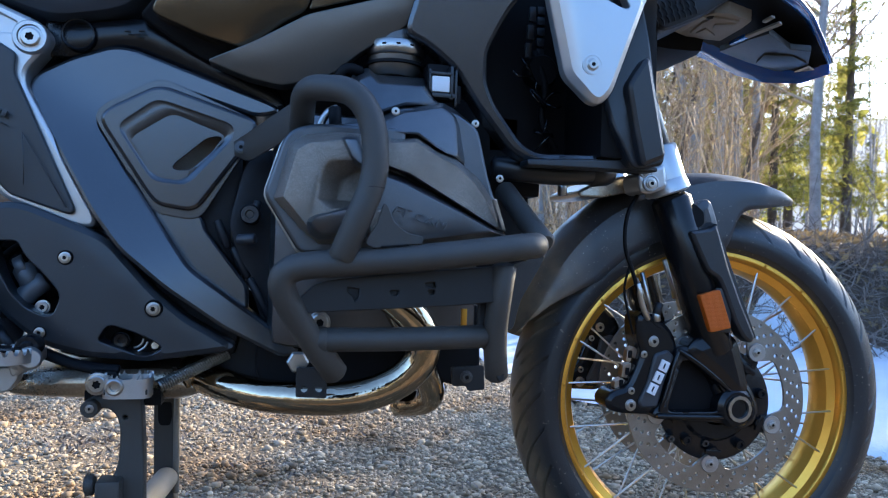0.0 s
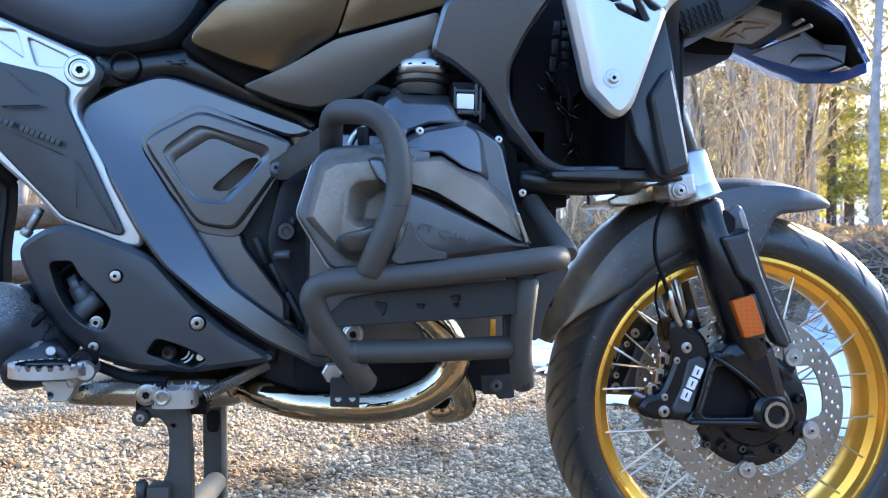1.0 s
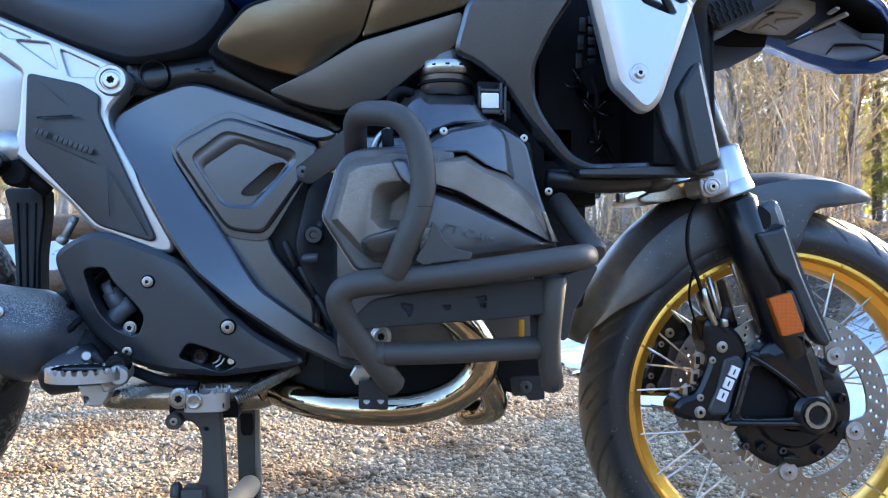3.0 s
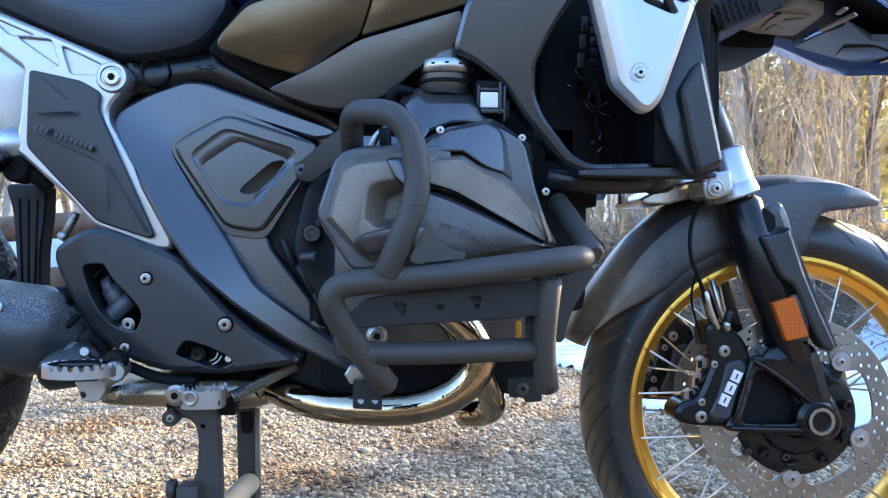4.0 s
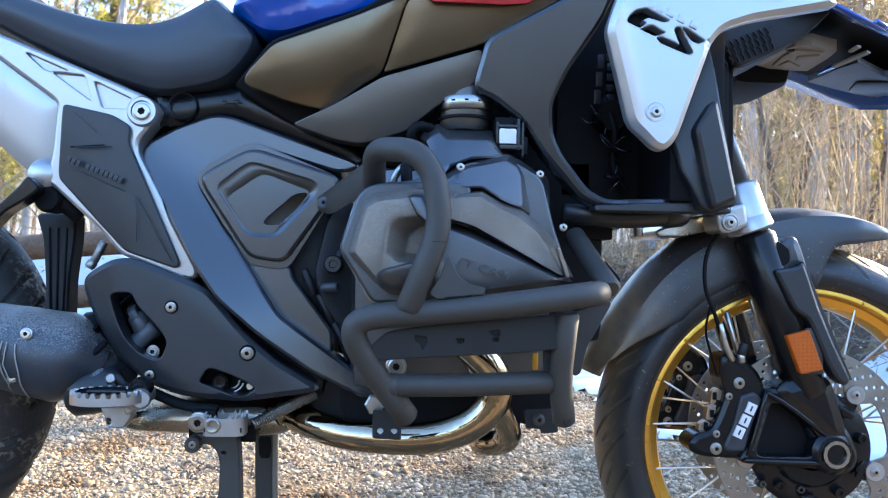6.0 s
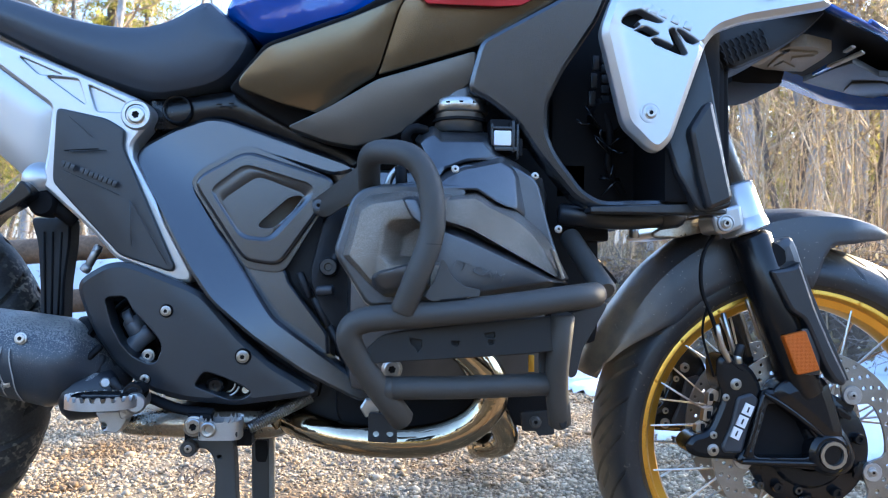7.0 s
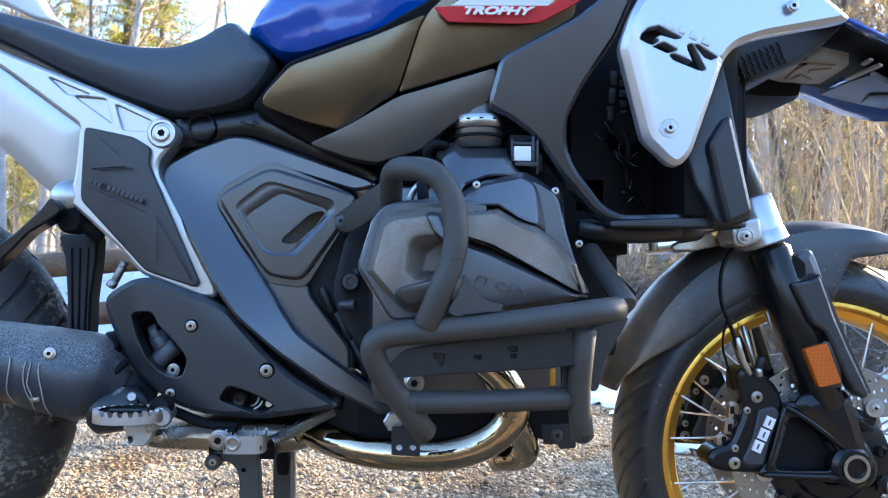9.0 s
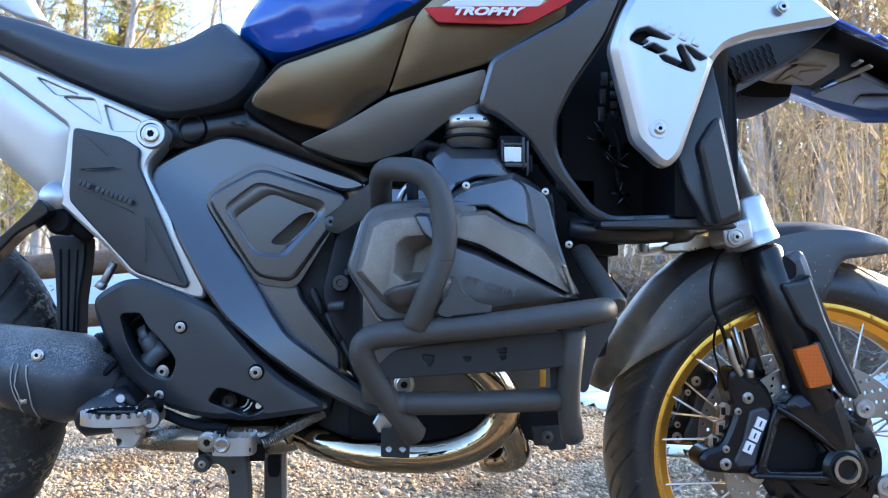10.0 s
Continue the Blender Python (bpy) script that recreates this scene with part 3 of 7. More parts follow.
for i in range(40):
    a1 = 9.0 * i + 4
    s = -1 if i % 2 else 1
    a0 = a1 + (38 if i % 4 < 2 else -38)
    p = Vector((0.048 * math.cos(radians(a0)), s * 0.046, 0.048 * math.sin(radians(a0))))
    q = Vector((0.245 * math.cos(radians(a1)), s * 0.03, 0.245 * math.sin(radians(a1))))
    d = q - p
    ob = child("spoke", spoke_me, wheel)
    rot = d.to_track_quat("X", "Z").to_matrix().to_4x4()
    ob.matrix_basis = Matrix.Translation(p) @ rot @ Matrix.Diagonal((d.length / 0.184, 1, 1, 1)) @ Matrix.Translation((-0.05, 0, 0))
nip_v, nip_f = lathe_data([(0.0, -0.0022), (0.0018, -0.002), (0.0028, -0.0006), (0.003, 0.004)], segs=12)
nipple = mesh_of("nipple", nip_v, nip_f, GOLD, 40)
for i in range(20):
    ob = child("nipple", nipple, wheel, "gold spoke anchor in the rim edge")
    ob.location = (0.2565 * math.cos(radians(18 * i + 13)), -0.0495, 0.2565 * math.sin(radians(18 * i + 13)))


def brake_disc(y, side):
    ang = [2 * math.pi * i / 90 for i in range(90)]
    outer = [(0.157 * math.cos(a), 0.157 * math.sin(a)) for a in ang]
    inner = []
    for a in ang:
        near = min(abs(((math.degrees(a) - (50 + 72 * k)) + 180) % 360 - 180) for k in range(5))
        r = 0.122 - 0.03 * max(0.0, 1 - (near / 15.0) ** 2)
        inner.append((r * math.cos(a), r * math.sin(a)))
    holes = [inner]
    for row, (r, off) in enumerate(((0.1485, 0), (0.139, 3.3), (0.1295, 6.6))):
        for k in range(36):
            a = radians(10 * k + off)
            h = 0.0034
            holes.append([(r * math.cos(a) + h * math.cos(b), r * math.sin(a) + h * math.sin(b)) for b in (2 * math.pi * j / 7 for j in range(7))])
    ob = shell("brake_disc", outer, y, DISC, wheel, "drilled steel brake disc", corner=0.002, edge=0.0006, thick=0.0045, holes=holes, hole_corner=0.0006, grid=0.014)
    for k in range(5):
        a = radians(50 + 72 * k)
        if side < 0:
            c, s = 0.108 * math.cos(a), 0.108 * math.sin(a) + 0.006
            lathe("bobbin", [(0.004, -0.0045), (0.008, -0.0045), (0.0085, -0.003), (0.0145, -0.003), (0.0155, -0.0015), (0.0155, 0.006)], ALLOY, wheel, "round alloy floating bobbin", centre=(c, y, s), segs=28)
            bolt((c, y - 0.004, s), 0.0065, wheel, label="silver floating disc bolt", name="disc_bolt")
    ob.location.z = 0.006
    return ob


brake_disc(-0.084, -1)
brake_disc(0.064, 1)
carrier = lathe("disc_carrier", [(0.035, -0.09), (0.058, -0.09), (0.064, -0.084), (0.09, -0.081), (0.098, -0.077), (0.098, -0.07), (0.08, -0.06), (0.035, -0.06)], GLOSS, wheel, "black disc carrier", segs=60, closed=True)
star = []
for k in range(5):
    for da, rr in ((-36, 0.072), (-14, 0.08), (-6.5, 0.106), (6.5, 0.106), (14, 0.08)):
        a = radians(50 + 72 * k + da)
        star.append((rr * math.cos(a), rr * math.sin(a)))
shell("carrier_star", star, -0.081, GLOSS, carrier, "five-armed black carrier plate", corner=0.006, edge=0.0015, thick=0.006, holes=[[(0.036 * math.cos(radians(a)), 0.036 * math.sin(radians(a))) for a in range(0, 360, 30)]])
for k in range(10):
    a = radians(36 * k + 14)
    c, s = 0.08 * math.cos(a), 0.08 * math.sin(a)
    lathe("carrier_boss", [(0.0, -0.003), (0.0035, -0.003), (0.004, -0.007), (0.0075, -0.007), (0.009, -0.004), (0.009, 0.004)], GLOSS, carrier, "glossy black bolt boss", centre=(c, -0.087, s), segs=16)
    if k % 2:
        block("carrier_rib", (c - 0.004, -0.095, s - 0.014), (c + 0.004, -0.088, s + 0.014), GLOSS, carrier, bevel=0.002, turn=Matrix.Rotation(-a, 3, "Y"))
# front fender: a curved shield with side skirts that drop behind the fork
def fender():
    verts, faces = [], []
    segs, prof_n = 64, 22
    for i in range(segs + 1):
        a = 66.8 + (163 - 66.8) * i / segs
        tip = min(1.0, max(0.0, (a - 65) / 13.0)) ** 0.6
        tail = min(1.0, max(0.0, (163 - a) / 8.0)) ** 0.5
        crown = np.interp(a, (65, 75, 83, 90, 110, 122, 131, 141, 152, 163), (0.389, 0.391, 0.395, 0.397, 0.397, 0.394, 0.389, 0.382, 0.382, 0.383))
        skirt = np.interp(a, (65, 71, 77, 83, 85.5, 87, 100, 110, 124, 136, 145, 153, 163), (0.384, 0.362, 0.345, 0.333, 0.305, 0.262, 0.27, 0.293, 0.293, 0.291, 0.312, 0.337, 0.366))
        drop = 0.03 * min(1.0, max(0.15, (a - 65) / 40))
        half = 0.074 * (0.25 + 0.75 * tip) * (0.75 + 0.25 * tail)
        for j in range(prof_n + 1):
            u = -1 + 2 * j / prof_n
            s = abs(u)
            if s < 0.55:
                y, r = half * 0.93 * (s / 0.55), crown - drop * (s / 0.55) ** 2.6
            else:
                v = (s - 0.55) / 0.45
                y, r = half * (0.93 + 0.07 * min(1, v * 3)), crown - drop - (crown - drop - skirt) * v
            y = math.copysign(y, u) if u else 0.0
            fx, cs, sn = r * math.cos(radians(a)), math.cos(radians(STEER)), math.sin(radians(STEER))
            verts.append((WX - 0.004 + fx * cs + y * sn, y * cs - fx * sn, WZ + r * math.sin(radians(a))))
    k = prof_n + 1
    for i in range(segs):
        for j in range(prof_n):
            faces.append([i * k + j, (i + 1) * k + j, (i + 1) * k + j + 1, i * k + j + 1])
    ob = child("front_fender", mesh_of("front_fender", verts, faces, FENDER, 26), bike, "matt dark grey plastic mudguard")
    md = ob.modifiers.new("thickness", "SOLIDIFY")
    md.thickness, md.offset = 0.003, -1
    return ob


fender()

# fork, clamp, calipers
for s in (-1, 1):
    Y = s * 0.098
    lo = [((-0.135, -0.098, 0.675)), ((-0.042, -0.098, 0.413))]
    lo = [(x, Y, z) for x, _, z in lo]
    leg = tube("fork_leg", lo, 0.0325, GLOSS, bike, "gloss black fork leg", sides=32)
    top = Vector(lo[0]) + (Vector(lo[0]) - Vector(lo[1])) * 1.3
    up = [tuple(top), lo[0]]
    tube("stanchion", up, 0.0225, SATIN, leg, "dark coated fork tube", sides=28)
    foot = [(x, Y * 0.87, z) for x, z in [(-0.054, 0.448), (-0.048, 0.428), (-0.024, 0.374), (-0.002, 0.331)]]
    tube("fork_collar", foot[:2], [0.0355, 0.0345], GLOSS, leg, "flared black fork collar", sides=32, cap=0.12)
    tube("fork_lug", foot[1:3], [0.0335, 0.031], GLOSS, leg, "black axle lug", sides=28, cap=0.02)
    tube("fork_foot", foot[2:], [0.031, 0.032], GLOSS, leg, sides=28, cap=0.02)
    v1 = disc_data((WX - 0.001, s * 0.088, WZ), 0.034, 0.036, 28, (0, s, 0))
    child("axle_clamp", mesh_of("axle_clamp", *v1, GLOSS), leg)
    lathe("axle_nut", [(0.022, 0.0), (0.022, s * 0.003), (0.0165, s * 0.003), (0.015, -s * 0.008), (0.0, -s * 0.008)], BOLT, leg, "hollow steel axle end", centre=(WX, s * 0.1255, WZ), segs=12)
    cl = [(x - 0.01, Y, z) for x, _, z in [(-0.153, -0.098, 0.753), (-0.146, -0.098, 0.728), (-0.137, -0.098, 0.702), (-0.128, -0.098, 0.678)]]
    tube("fork_clamp", [cl[0], cl[-1]], [0.0315, 0.034], SILVER, leg, "silver lower fork clamp", sides=36, cap=0.1)
    tube("clamp_rim", [cl[-2], cl[-1]], [0.034, 0.037], SILVER, leg, sides=36, cap=0.08)
    if s < 0:
        lug = shell("clamp_lug", [(-0.211, 0.701), (-0.189, 0.713), (-0.164, 0.720), (-0.158, 0.683), (-0.189, 0.671), (-0.205, 0.673), (-0.209, 0.686)], -0.132, SILVER, leg, "silver clamp lug", thick=0.05, corner=0.006, edge=0.003, bulge=0.002, spread=0.006)
        for q, r in zip([(-0.190, -0.137, 0.688), (-0.198, -0.134, 0.707)], (0.0088, 0.0075)):
            lathe("lug_recess", [(0.0, 0.0), (r * 1.2, 0.0), (r * 1.35, -0.0014), (r * 1.5, -0.001), (r * 1.55, 0.003)], SILVER, lug, centre=q, segs=24)
            bolt(q, r, lug)
shell("lower_yoke", [(-0.286, 0.676), (-0.242, 0.697), (-0.165, 0.713), (-0.159, 0.686), (-0.241, 0.667), (-0.281, 0.666)], -0.07, BRONZE, bike, "bronze tinted alloy suspension arm", thick=0.13, corner=0.008, folds=[((-0.2, 0.68), (1, 0.1), -0.3)])
guard = shell("fork_guard", [(-0.120, 0.615), (-0.083, 0.621), (-0.073, 0.629), (-0.067, 0.614), (-0.048, 0.559), (-0.024, 0.504), (0.005, 0.445), (-0.003, 0.435), (-0.018, 0.445), (-0.033, 0.469), (-0.057, 0.524), (-0.066, 0.541), (-0.086, 0.552), (-0.094, 0.566)], -0.138, PLASTIC, bike, "black fork guard", corner=0.005, edge=0.002, bulge=0.003, spread=0.005, thick=0.02)
shell("guard_edge", [(-0.075, 0.623), (-0.068, 0.630), (-0.039, 0.561), (0.012, 0.444), (0.004, 0.444), (-0.047, 0.559)], -0.132, PLASTIC, guard, "bent outer edge of the guard", corner=0.002, edge=0.001, thick=0.03)
shell("fender_bracket", [(-0.103, 0.656), (-0.094, 0.667), (-0.075, 0.671), (-0.064, 0.645), (-0.054, 0.611), (-0.069, 0.619), (-0.108, 0.614), (-0.099, 0.630)], -0.122, FENDER, bike, "dark raised mudguard mount", corner=0.008, edge=0.004, bulge=0.006, spread=0.014, thick=0.03)
# Flat black patch that paints the shade of a hollow.
shell("mount_cup", [(-0.111, 0.662), (-0.100, 0.657), (-0.085, 0.644), (-0.084, 0.634), (-0.094, 0.623), (-0.107, 0.621)], -0.127, VOID, bike, "black patch painting a shaded hollow beside the fork", corner=0.008, edge=0.001, thick=0.004)
shell("reflector", [(-0.100, 0.513), (-0.063, 0.523), (-0.040, 0.461), (-0.077, 0.453)], -0.1405, AMBER, guard, "amber rectangular reflector", corner=0.004, edge=0.002, thick=0.008)
block("reflector_base", (-0.068, -0.136, 0.453), (-0.038, -0.130, 0.525), PLASTIC, guard, bevel=0.003)


def caliper(s):
    off = 0.0 if s < 0 else 0.206
    body = shell("brake_caliper", [(-0.193, 0.474), (-0.180, 0.483), (-0.157, 0.478), (-0.129, 0.453), (-0.118, 0.427), (-0.121, 0.404), (-0.144, 0.335), (-0.159, 0.315), (-0.217, 0.318), (-0.238, 0.325), (-0.243, 0.340), (-0.232, 0.354), (-0.209, 0.359), (-0.201, 0.371), (-0.190, 0.396), (-0.182, 0.418), (-0.191, 0.441)], -0.108 + off, GLOSS, bike, "black four-piston brake caliper", corner=0.006, edge=0.002, bulge=0.005, spread=0.008, thick=0.04)
    face = shell("caliper_face", [(-0.162, 0.415), (-0.139, 0.422), (-0.126, 0.411), (-0.143, 0.369), (-0.154, 0.328), (-0.182, 0.327), (-0.189, 0.336), (-0.173, 0.370)], -0.115 + off, CALIPER, body, "smooth raised caliper face", corner=0.005, edge=0.0012, bulge=0.0025, spread=0.004, thick=0.01)
    for (px, pz), r in zip([(-0.163, 0.435), (-0.179, 0.414), (-0.199, 0.355), (-0.200, 0.332)], (0.0092, 0.0058, 0.006, 0.0095)):
        bolt((px, -0.1125 + off, pz), r, body)
    for pts in ([(-0.200, 0.418), (-0.191, 0.425), (-0.181, 0.419), (-0.183, 0.403), (-0.192, 0.407), (-0.194, 0.399), (-0.203, 0.399)], [(-0.207, 0.394), (-0.192, 0.398), (-0.194, 0.372), (-0.210, 0.374)], [(-0.220, 0.367), (-0.209, 0.374), (-0.200, 0.367), (-0.202, 0.358), (-0.216, 0.352), (-0.222, 0.358)]):
        shell("pad_spring", pts, -0.097 + off, PADSPRING, body, "bent brown-tinted pad spring", corner=0.003, edge=0.001, thick=0.012)
    for (px, pz) in [(-0.196, 0.412), (-0.200, 0.384), (-0.210, 0.364)]:
        block("pad_clip", (px - 0.003, -0.1 + off, pz - 0.006), (px + 0.003, -0.088 + off, pz + 0.006), VOID, body, bevel=0.001)
    return body
cal = caliper(-1)
caliper(1)
a0, a1 = [Vector((x, -0.1195, z)) for x, z in [(-0.165, 0.359), (-0.146, 0.396)]]
for i in range(3):
    p = a0.lerp(a1, i / 2.0)
    block("white_mark", p - Vector((0.0088, 0.0004, 0.0078)), p + Vector((0.0088, 0.003, 0.0078)), WHITE, cal, "white printed bar", bevel=0.0006, turn=Matrix.Rotation(radians(-66), 3, "Y"))
    block("mark_gap", p - Vector((0.0045, 0.0008, 0.0014)), p + Vector((0.0045, 0.003, 0.0014)), CALIPER, cal, bevel=0.0003, turn=Matrix.Rotation(radians(-66), 3, "Y"))
arm = shell("caliper_bracket", [(-0.123, 0.425), (-0.106, 0.430), (-0.027, 0.404), (0.020, 0.357), (0.035, 0.322), (0.027, 0.298), (-0.001, 0.287), (-0.029, 0.299), (-0.157, 0.309), (-0.163, 0.318), (-0.146, 0.336), (-0.121, 0.405)], -0.113, GLOSS, bike, "black cast caliper bracket", corner=0.008, edge=0.0025, bulge=0.004, spread=0.008, thick=0.022, holes=[[(-0.112, 0.405), (-0.094, 0.403), (-0.047, 0.367), (-0.031, 0.347), (-0.037, 0.327), (-0.050, 0.320), (-0.130, 0.321), (-0.136, 0.328)]], hole_corner=0.006)
shell("fork_casting", [(-0.092, 0.443), (-0.018, 0.454), (0.004, 0.389), (0.014, 0.350), (-0.017, 0.339), (-0.051, 0.374), (-0.110, 0.416)], -0.117, GLOSS, arm, "broad black casting of the fork foot", corner=0.01, edge=0.004, bulge=0.008, spread=0.02, thick=0.03)
# Near-black sheet in place of the shade inside the open bracket.
shell("bracket_web", [(-0.116, 0.412), (-0.077, 0.412), (-0.017, 0.364), (-0.017, 0.313), (-0.135, 0.313), (-0.135, 0.338)], -0.096, VOID, arm, "black sheet put in as deep shade behind the bracket", corner=0.006, edge=0.001, thick=0.004)
tube("bracket_rib", [(-0.120, -0.118, 0.422), (-0.077, -0.118, 0.396), (-0.024, -0.118, 0.355)], 0.0045, GLOSS, arm, sides=12)
tube("bracket_rib", [(-0.156, -0.118, 0.315), (-0.086, -0.118, 0.312), (-0.028, -0.118, 0.311)], 0.0045, GLOSS, arm, sides=12)
tube("bracket_rib", [(-0.122, -0.118, 0.420), (-0.135, -0.118, 0.369), (-0.150, -0.118, 0.322)], 0.004, GLOSS, arm, sides=12)
tube("bleed_nipple", [(-0.158, -0.112, 0.467), (-0.160, -0.112, 0.482)], 0.0062, BOLT, cal, "steel banjo union", sides=14)
tube("nipple_cap", [(-0.160, -0.112, 0.478), (-0.154, -0.112, 0.498)], 0.0068, DARKCAST, cal, "dark rubber nipple cap", sides=14)
for q in [(-0.108, -0.082, 0.268), (-0.044, -0.082, 0.259), (-0.015, -0.082, 0.273), (0.003, -0.084, 0.278), (0.025, -0.082, 0.348), (0.045, -0.082, 0.348)]:
    lathe("carrier_nut", [(0.003, -0.003), (0.006, -0.003), (0.0075, 0.0), (0.0075, 0.012)], SATIN, arm, "dark hub bolt", centre=q, segs=14)
tube("brake_line", [(-0.194, -0.100, 0.672), (-0.223, -0.120, 0.637), (-0.224, -0.120, 0.583), (-0.207, -0.120, 0.547), (-0.191, -0.115, 0.502), (-0.167, -0.110, 0.465), (-0.151, -0.110, 0.456)], 0.0032, VOID, bike, "black braided brake line", sides=10)
tube("brake_fitting", [(-0.197, -0.118, 0.529), (-0.187, -0.116, 0.493), (-0.173, -0.112, 0.470)], 0.0048, STEEL, bike, "steel hose fitting", sides=12)
tube("sensor_cable", [(-0.210, -0.118, 0.565), (-0.219, -0.110, 0.519), (-0.204, -0.100, 0.482), (-0.193, -0.100, 0.445)], 0.002, VOID, bike, "thin black sensor cable", sides=8)
for rod in ([(-0.160, -0.060, 0.545), (-0.144, -0.070, 0.474)], [(-0.114, -0.050, 0.568), (-0.090, -0.050, 0.501)], [(-0.106, -0.050, 0.570), (-0.079, -0.050, 0.481)]):
    tube("strut_rod", rod, 0.0045, STEEL, bike, "bright steel rod", sides=10)

# ---- fairing, tank, seat ----
shell("fuel_tank", [(-0.971, 0.990), (-0.957, 1.017), (-0.924, 1.068), (-0.850, 1.120), (-0.672, 1.145), (-0.446, 1.120), (-0.403, 1.088), (-0.452, 1.052), (-0.505, 1.058), (-0.672, 1.059), (-0.694, 1.027), (-0.774, 0.983), (-0.839, 0.958), (-0.879, 0.946), (-0.912, 0.949), (-0.939, 0.966)], -0.155, BLUE, bike, "gloss blue painted fuel tank", corner=0.02, edge=0.02, bulge=0.03, spread=0.09, tilt=(0.0, 0.4), thick=0.29, grid=0.008, folds=[((-0.95, 1.02), (1, 0.35), 0.25), ([(-0.849, 0.994)][0], (1, 0.25), -0.35), ([(-0.860, 1.013)][0], (0.55, -0.8), 0.3)])
shell("tank_trim", [(-0.955, 0.872), (-0.935, 0.895), (-0.897, 0.936), (-0.772, 0.977), (-0.675, 1.027), (-0.481, 1.018), (-0.491, 0.988), (-0.580, 0.933), (-0.587, 0.884), (-0.654, 0.844), (-0.764, 0.791), (-0.816, 0.798), (-0.875, 0.823), (-0.917, 0.846)], -0.183, VOID, bike, "black trim between the tank panels", corner=0.01, edge=0.004, thick=0.02, tilt=(-0.08, -0.3))
shell("tank_side_panel", [(-0.930, 0.863), (-0.926, 0.878), (-0.887, 0.919), (-0.847, 0.933), (-0.771, 0.961), (-0.693, 0.994), (-0.705, 0.975), (-0.735, 0.885), (-0.763, 0.869), (-0.812, 0.831), (-0.869, 0.842)], -0.213, OLIVE, bike, "dark bronze grey tank side panel", corner=0.012, edge=0.0018, bulge=0.005, spread=0.05, tilt=(0.0, -0.21), thick=0.03, folds=[((-0.87, 0.85), (1.0, 0.42), 0.26)])
shell("tank_front_panel", [(-0.733, 0.886), (-0.704, 0.978), (-0.689, 1.000), (-0.667, 1.020), (-0.478, 1.021), (-0.482, 0.991), (-0.576, 0.938), (-0.592, 0.928)], -0.222, OLIVE, bike, "dark bronze grey tank front panel", corner=0.006, edge=0.0018, bulge=0.004, spread=0.04, tilt=(-0.05, -0.2), thick=0.03)
shell("knee_panel", [(-0.864, 0.811), (-0.803, 0.838), (-0.734, 0.876), (-0.595, 0.914), (-0.597, 0.881), (-0.606, 0.867), (-0.657, 0.837), (-0.700, 0.802), (-0.763, 0.784), (-0.804, 0.791)], -0.212, KNEE, bike, "satin charcoal lower tank panel", corner=0.01, edge=0.0018, bulge=0.004, spread=0.04, tilt=(-0.12, -0.24), thick=0.03)
shell("seat", [(-1.529, 1.032), (-1.416, 1.027), (-1.317, 1.009), (-1.258, 0.996), (-1.200, 0.977), (-1.141, 0.964), (-1.082, 0.963), (-1.041, 0.976), (-1.014, 0.994), (-0.995, 1.005), (-0.982, 1.005), (-0.969, 0.992), (-0.928, 0.958), (-0.923, 0.939), (-0.946, 0.900), (-0.975, 0.876), (-1.038, 0.861), (-1.071, 0.859), (-1.147, 0.883), (-1.231, 0.917), (-1.315, 0.958), (-1.414, 0.997), (-1.529, 1.024)], -0.15, SEAT, bike, "black ribbed vinyl rider seat", corner=0.03, edge=0.014, bulge=0.016, spread=0.05, thick=0.3, grid=0.008)
shell("passenger_seat_rim", [(-1.429, 1.086), (-1.319, 1.089), (-1.297, 1.052), (-1.277, 1.018), (-1.256, 1.008), (-1.298, 1.014), (-1.350, 1.041), (-1.428, 1.063)], -0.11, WHITE, bike, "pale rim of the passenger seat", corner=0.01, edge=0.004, bulge=0.004, spread=0.02, thick=0.03)
shell("front_shroud", [(-0.606, 0.868), (-0.591, 0.925), (-0.487, 0.979), (-0.422, 1.029), (-0.402, 1.029), (-0.421, 0.982), (-0.434, 0.950), (-0.476, 0.885), (-0.497, 0.840), (-0.496, 0.801), (-0.482, 0.771), (-0.443, 0.722), (-0.418, 0.708), (-0.299, 0.712), (-0.253, 0.705), (-0.253, 0.695), (-0.298, 0.696), (-0.428, 0.696), (-0.456, 0.710), (-0.509, 0.771), (-0.539, 0.814), (-0.578, 0.844), (-0.604, 0.855)], -0.262, SATIN, bike, "satin dark grey radiator shroud", corner=0.012, edge=0.0018, bulge=0.003, spread=0.006, tilt=(-0.12, -0.14), thick=0.03, folds=[((-0.62, 0.84), (0.75, -1.0), -0.28)])
